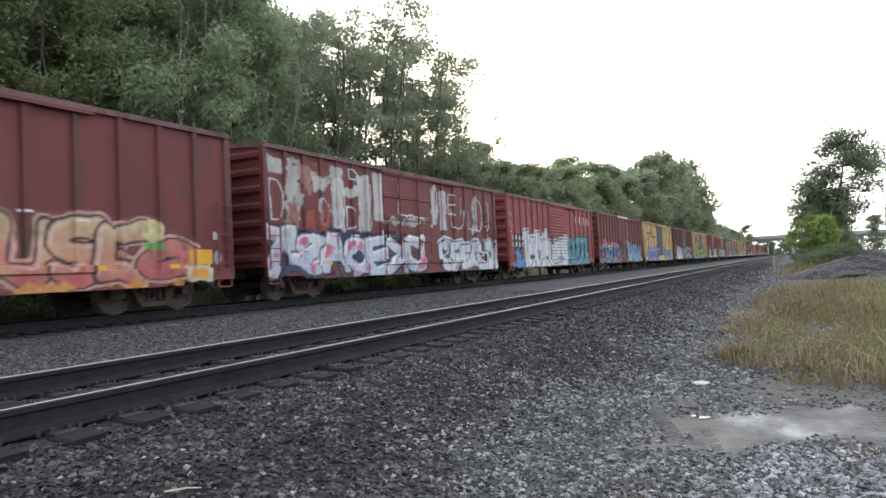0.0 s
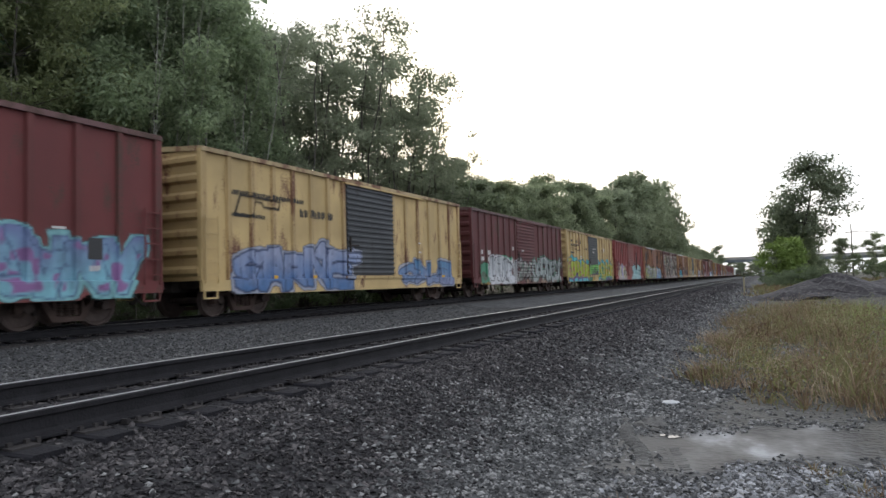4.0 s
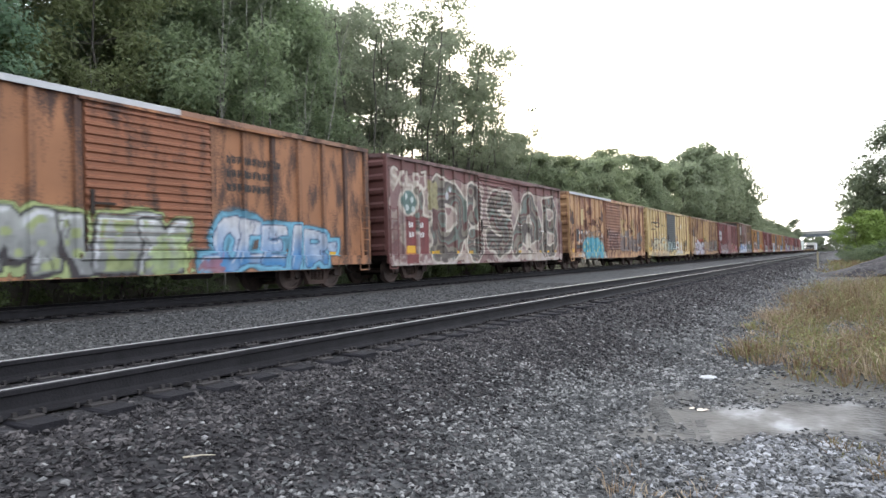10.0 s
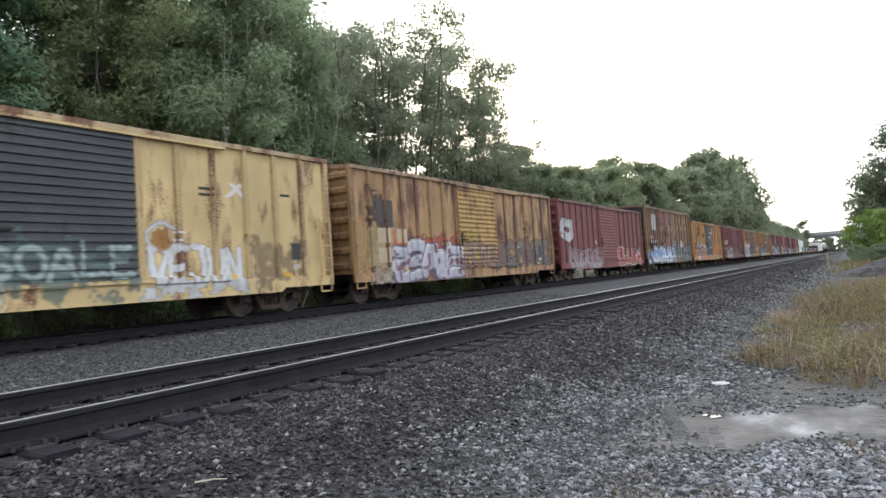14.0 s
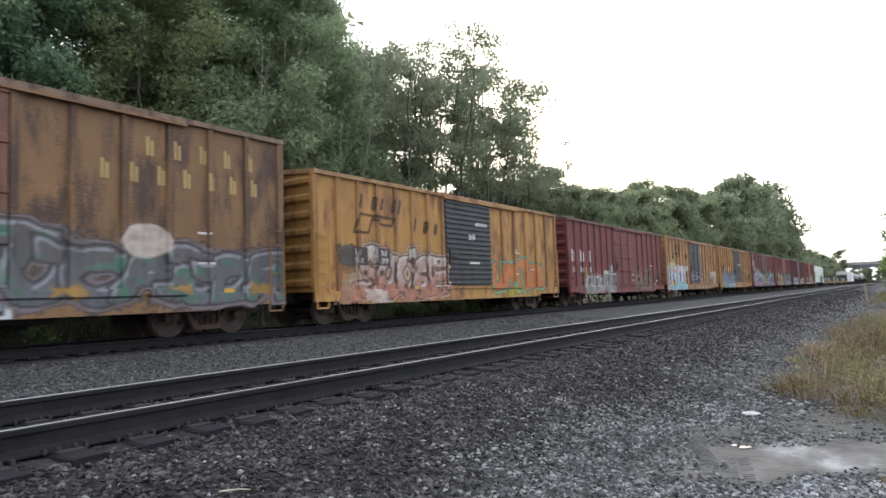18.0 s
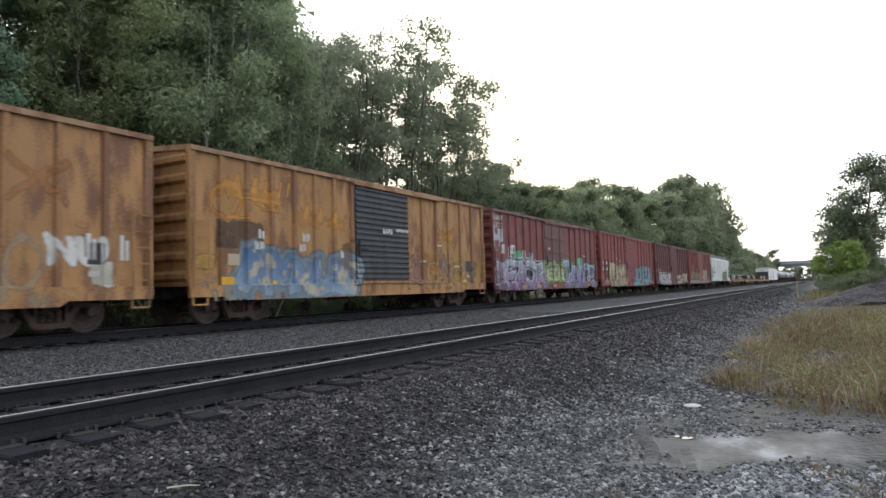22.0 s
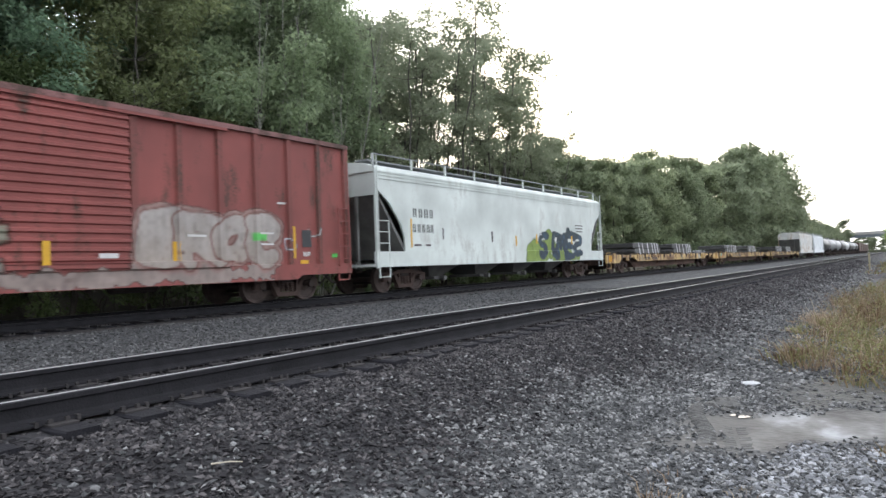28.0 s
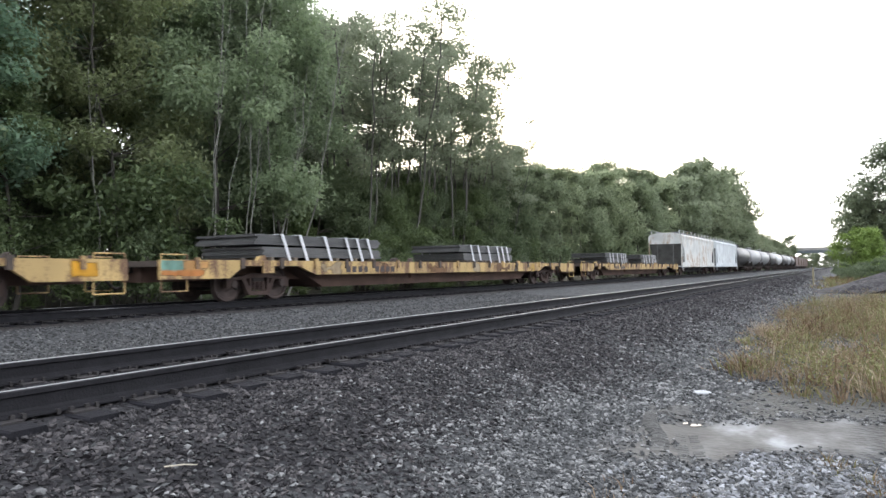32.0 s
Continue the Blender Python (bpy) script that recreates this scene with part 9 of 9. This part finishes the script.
def heap(x, y, r, h, seed, label):
    rng = np.random.default_rng(seed)
    n, m = 26, 9
    verts, faces = [], []
    for j in range(m):
        f = j / (m - 1)
        for i in range(n):
            a = 2 * math.pi * i / n
            rr = r * f * (1 + 0.12 * math.sin(a * 3 + seed) + 0.05 * rng.normal())
            verts.append((rr * math.cos(a) * 1.15, rr * math.sin(a), h * (1 - f) ** 1.15 - 0.25 * f + 0.05 * rng.normal() * (f > 0)))
    for j in range(m - 1):
        for i in range(n):
            faces.append((j * n + i, j * n + (i + 1) % n, (j + 1) * n + (i + 1) % n, (j + 1) * n + i))
    ob = tagged(new("spoil_bank", soup("spoil_bank", verts, faces, STONE_DARK)), label, "heap")
    ob.matrix_basis = pose(x, y, land(x))


def small_things():
    rng = np.random.default_rng(77)
    bm = bmesh.new()
    bmesh.ops.create_icosphere(bm, subdivisions=1, radius=1)
    for v in bm.verts:
        k = 1 + 0.4 * noise.noise(v.co * 1.7)
        v.co = Vector((v.co.x * 0.13 * k, v.co.y * 0.12 * k, max(-0.01, v.co.z * 0.04 * k)))
    ob = tagged(new("flat_stone", mesh_of("flat_stone", bm, plain("white_stone", (0.44, 0.45, 0.46)))), "flat white stone lying on the gravel", "stone")
    ob.matrix_basis = pose(-1.42, 8.54, -0.765, 0, 0, 20)
    # standing water with clods round it
    water = bpy.data.materials.new("water")
    n, l, b = nodes_of(water)
    b.inputs["Base Color"].default_value, b.inputs["Roughness"].default_value = (0.02, 0.022, 0.024, 1), 0.03
    for i, (x, y, rx, ry) in enumerate(((-1.2, 6.84, 0.055, 0.06), (-1.29, 6.87, 0.03, 0.04), (-1.36, 6.95, 0.025, 0.025))):
        bm = bmesh.new()
        vs = [bm.verts.new((math.cos(a) * rx * (1 + 0.25 * math.sin(3 * a + i)), math.sin(a) * ry * (1 + 0.2 * math.sin(2 * a)), 0)) for a in np.linspace(0, 2 * math.pi, 28, endpoint=False)]
        bm.faces.new(vs)
        ob = tagged(new("puddle", mesh_of("puddle", bm, water)), "small puddle of water that mirrors the sky", "puddle")
        ob.matrix_basis = pose(x, y, -0.775 + 0.002 * i)
    mud = surface("dark_mud", (0.05, 0.048, 0.045), (0.13, 0.126, 0.118), 0.8, scale=5, fine=40, bump=0.6)
    for i in range(22):
        bm = bmesh.new()
        bmesh.ops.create_icosphere(bm, subdivisions=2, radius=1)
        s = rng.uniform(0.03, 0.09)
        off = Vector(rng.normal(size=3) * 9)
        for v in bm.verts:
            k = 1 + 0.5 * noise.noise(v.co * 1.6 + off)
            v.co = Vector((v.co.x * s * 1.3 * k, v.co.y * s * k, max(-0.01, v.co.z * s * 0.7 * k)))
        ob = tagged(new("mud_clod", mesh_of("mud_clod", bm, mud)), "dark clod of mud by the puddle", "clod", "clods by the puddle")
        ob.matrix_basis = pose(-1.5 + rng.normal() * 0.13, 7.25 + rng.normal() * 0.2 + 0.0 * i, -0.78, 0, 0, rng.uniform(0, 360))
    dried = surface("drying_mud", (0.07, 0.067, 0.062), (0.16, 0.155, 0.145), 0.85, scale=4, fine=40, bump=0.4)
    # treads pressed into the mud by a tyre
    for x0, y0, x1, y1 in ((-1.0, 5.65, -1.22, 6.5),):
        bm = bmesh.new()
        d = Vector((x1 - x0, y1 - y0, 0))
        run, d = d.length, d.normalized()
        w = Vector((d.y, -d.x, 0))
        for k in range(int(run / 0.065)):
            c = Vector((x0, y0, -0.785)) + d * 0.065 * k
            for s in (-1, 1):
                if rng.uniform() < 0.3:
                    continue
                e = c + w * s * 0.015 + d * (0.03 if s > 0 else 0.0)
                f = c + w * s * rng.uniform(0.09, 0.12) + d * (0.06 if s > 0 else 0.03)
                h = Vector((0, 0, rng.uniform(0.003, 0.011)))
                g = d * 0.016
                v = [bm.verts.new(q) for q in (e - g, e + g, f + g, f - g, e - g * 0.4 + h, e + g * 0.4 + h, f + g * 0.4 + h, f - g * 0.4 + h)]
                for q in ((4, 5, 6, 7), (0, 1, 5, 4), (1, 2, 6, 5), (2, 3, 7, 6), (3, 0, 4, 7)):
                    bm.faces.new([v[i] for i in q])
        tagged(new("tyre_track", mesh_of("tyre_track", bm, dried)), "tyre track with pressed tread in the damp mud", "tyre track", kind="stuff")
    # the ribbed ridge that the tyre squeezed up
    bm = bmesh.new()
    rows = []
    for i in range(161):
        t = i / 160
        cx, cy = -1.30 - 0.42 * t + 0.03 * math.sin(7 * t), 5.75 + 1.45 * t
        ends = min(1.0, 5 * t, 5 * (1 - t))
        lug = max(0.0, math.cos(t * 1.5 / 0.085 * 6.283)) ** 0.6
        row = []
        for j in range(9):
            u = j / 4 - 1
            side = 0.055 + (0.05 * lug if u > 0 else 0.03 * (0.5 + noise.noise(Vector((cy * 9, 3, 0)))))
            bump = noise.noise(Vector((cx * 22, cy * 22, u * 2))) * 0.014
            z = (0.034 * (0.3 + 0.7 * lug) + bump) * (1 - u * u) * ends
            row.append(bm.verts.new((cx + u * side, cy + u * side * 0.28, land(cx) + 0.004 + z - (0.03 if abs(u) == 1 else 0))))
        rows.append(row)
    for r0, r1 in zip(rows, rows[1:]):
        for j in range(8):
            bm.faces.new((r0[j], r0[j + 1], r1[j + 1], r1[j]))
    tagged(new("tyre_track", mesh_of("tyre_track", bm, mud)), "ribbed mud ridge squeezed up beside a tyre track", "tyre track", kind="stuff")
    # a dry stick on the shoulder
    bm = bmesh.new()
    add_tube(bm, (-0.09, 0, 0), (0.02, 0.012, 0.008), 0.006, 0.005)
    add_tube(bm, (0.02, 0.012, 0.008), (0.1, -0.004, 0.01), 0.005, 0.003)
    ob = tagged(new("stick", mesh_of("stick", bm, plain("dry_wood", (0.5, 0.44, 0.34)))), "short pale dry stick on the ballast", "stick")
    ob.matrix_basis = pose(-3.23, 2.59, land(-3.23) + 0.05, 0, 0, 32)
    # a low marker post at the edge of the weeds
    post = tagged(new("marker_post"), "low weathered wooden marker post beside the track", "post")
    bm = bmesh.new()
    add_box(bm, -0.06, 0.06, -0.06, 0.06, -0.3, 1.3)
    add_prism(bm, [(-0.06, 1.3), (0.06, 1.3), (0.0, 1.37)], "y", -0.06, 0.06)
    part("stake", bm, plain("straw_coloured_wood", (0.3, 0.26, 0.16)), post)
    post.matrix_basis = pose(-1.9, 60, land(-1.9))
    # utility pole with wires
    pole = tagged(new("utility_pole"), "wooden utility pole with wires beyond the heaps", "utility pole")
    bm = bmesh.new()
    add_tube(bm, (0, 0, -0.5), (0, 0, 9.2), 0.12, 0.08, 8)
    part("pole", bm, BARK_DARK, pole)
    bm = bmesh.new()
    add_box(bm, -1.0, 1.0, -0.05, 0.05, 7.7, 7.8)
    part("crossarm", bm, BARK_DARK, pole)
    for x in (-1.1, 0, 1.1):
        bm = bmesh.new()
        for k in range(12):
            a, c = k / 12, (k + 1) / 12
            add_tube(bm, (x + 60 * a, -6 * a, 7.9 - 2.2 * math.sin(math.pi * a) * 0.5), (x + 60 * c, -6 * c, 7.9 - 2.2 * math.sin(math.pi * c) * 0.5), 0.02, sides=4)
        part("wire", bm, STEEL_DARK, pole)
    pole.matrix_basis = pose(13.5, 135, land(13.5))


build_bridge()
heap(10.5, 54, 6.0, 1.5, 3, "dark heap of ballast beyond the weeds")
heap(3.4, 45, 4.6, 1.45, 4, "low dark heap of ballast beyond the weeds")
small_things()


# ---- what moves: the train, and its wheels ----
def motions():
    for car, middle in TRAIN:
        walk(car, [(t, pose(TRACK_2, middle - SPEED * t, 0)) for t in (0.0, 8.0, 16.0, 24.0, 32.0)])
    for wheel, front, a in ROLLING:
        # the wheels turn while their car is near enough for that to be seen
        t0, t1 = max(0.0, (front - 55) / SPEED), min(32.0, (front + 22) / SPEED)
        if t1 <= t0:
            continue
        turn = SPEED / WHEEL_R
        k0, k1 = math.ceil(t0 * 30), math.floor(t1 * 30)
        rows = [(k / 30, pose(0, a, WHEEL_R, math.degrees(turn * (k - k0) / 30) % 360)) for k in range(k0, k1 + 1)]
        if k0 > 0:
            rows.insert(0, (0.0, rows[0][1]))
        if k1 < 960:
            rows.append((32.0, rows[-1][1]))
        walk(wheel, rows)


motions()
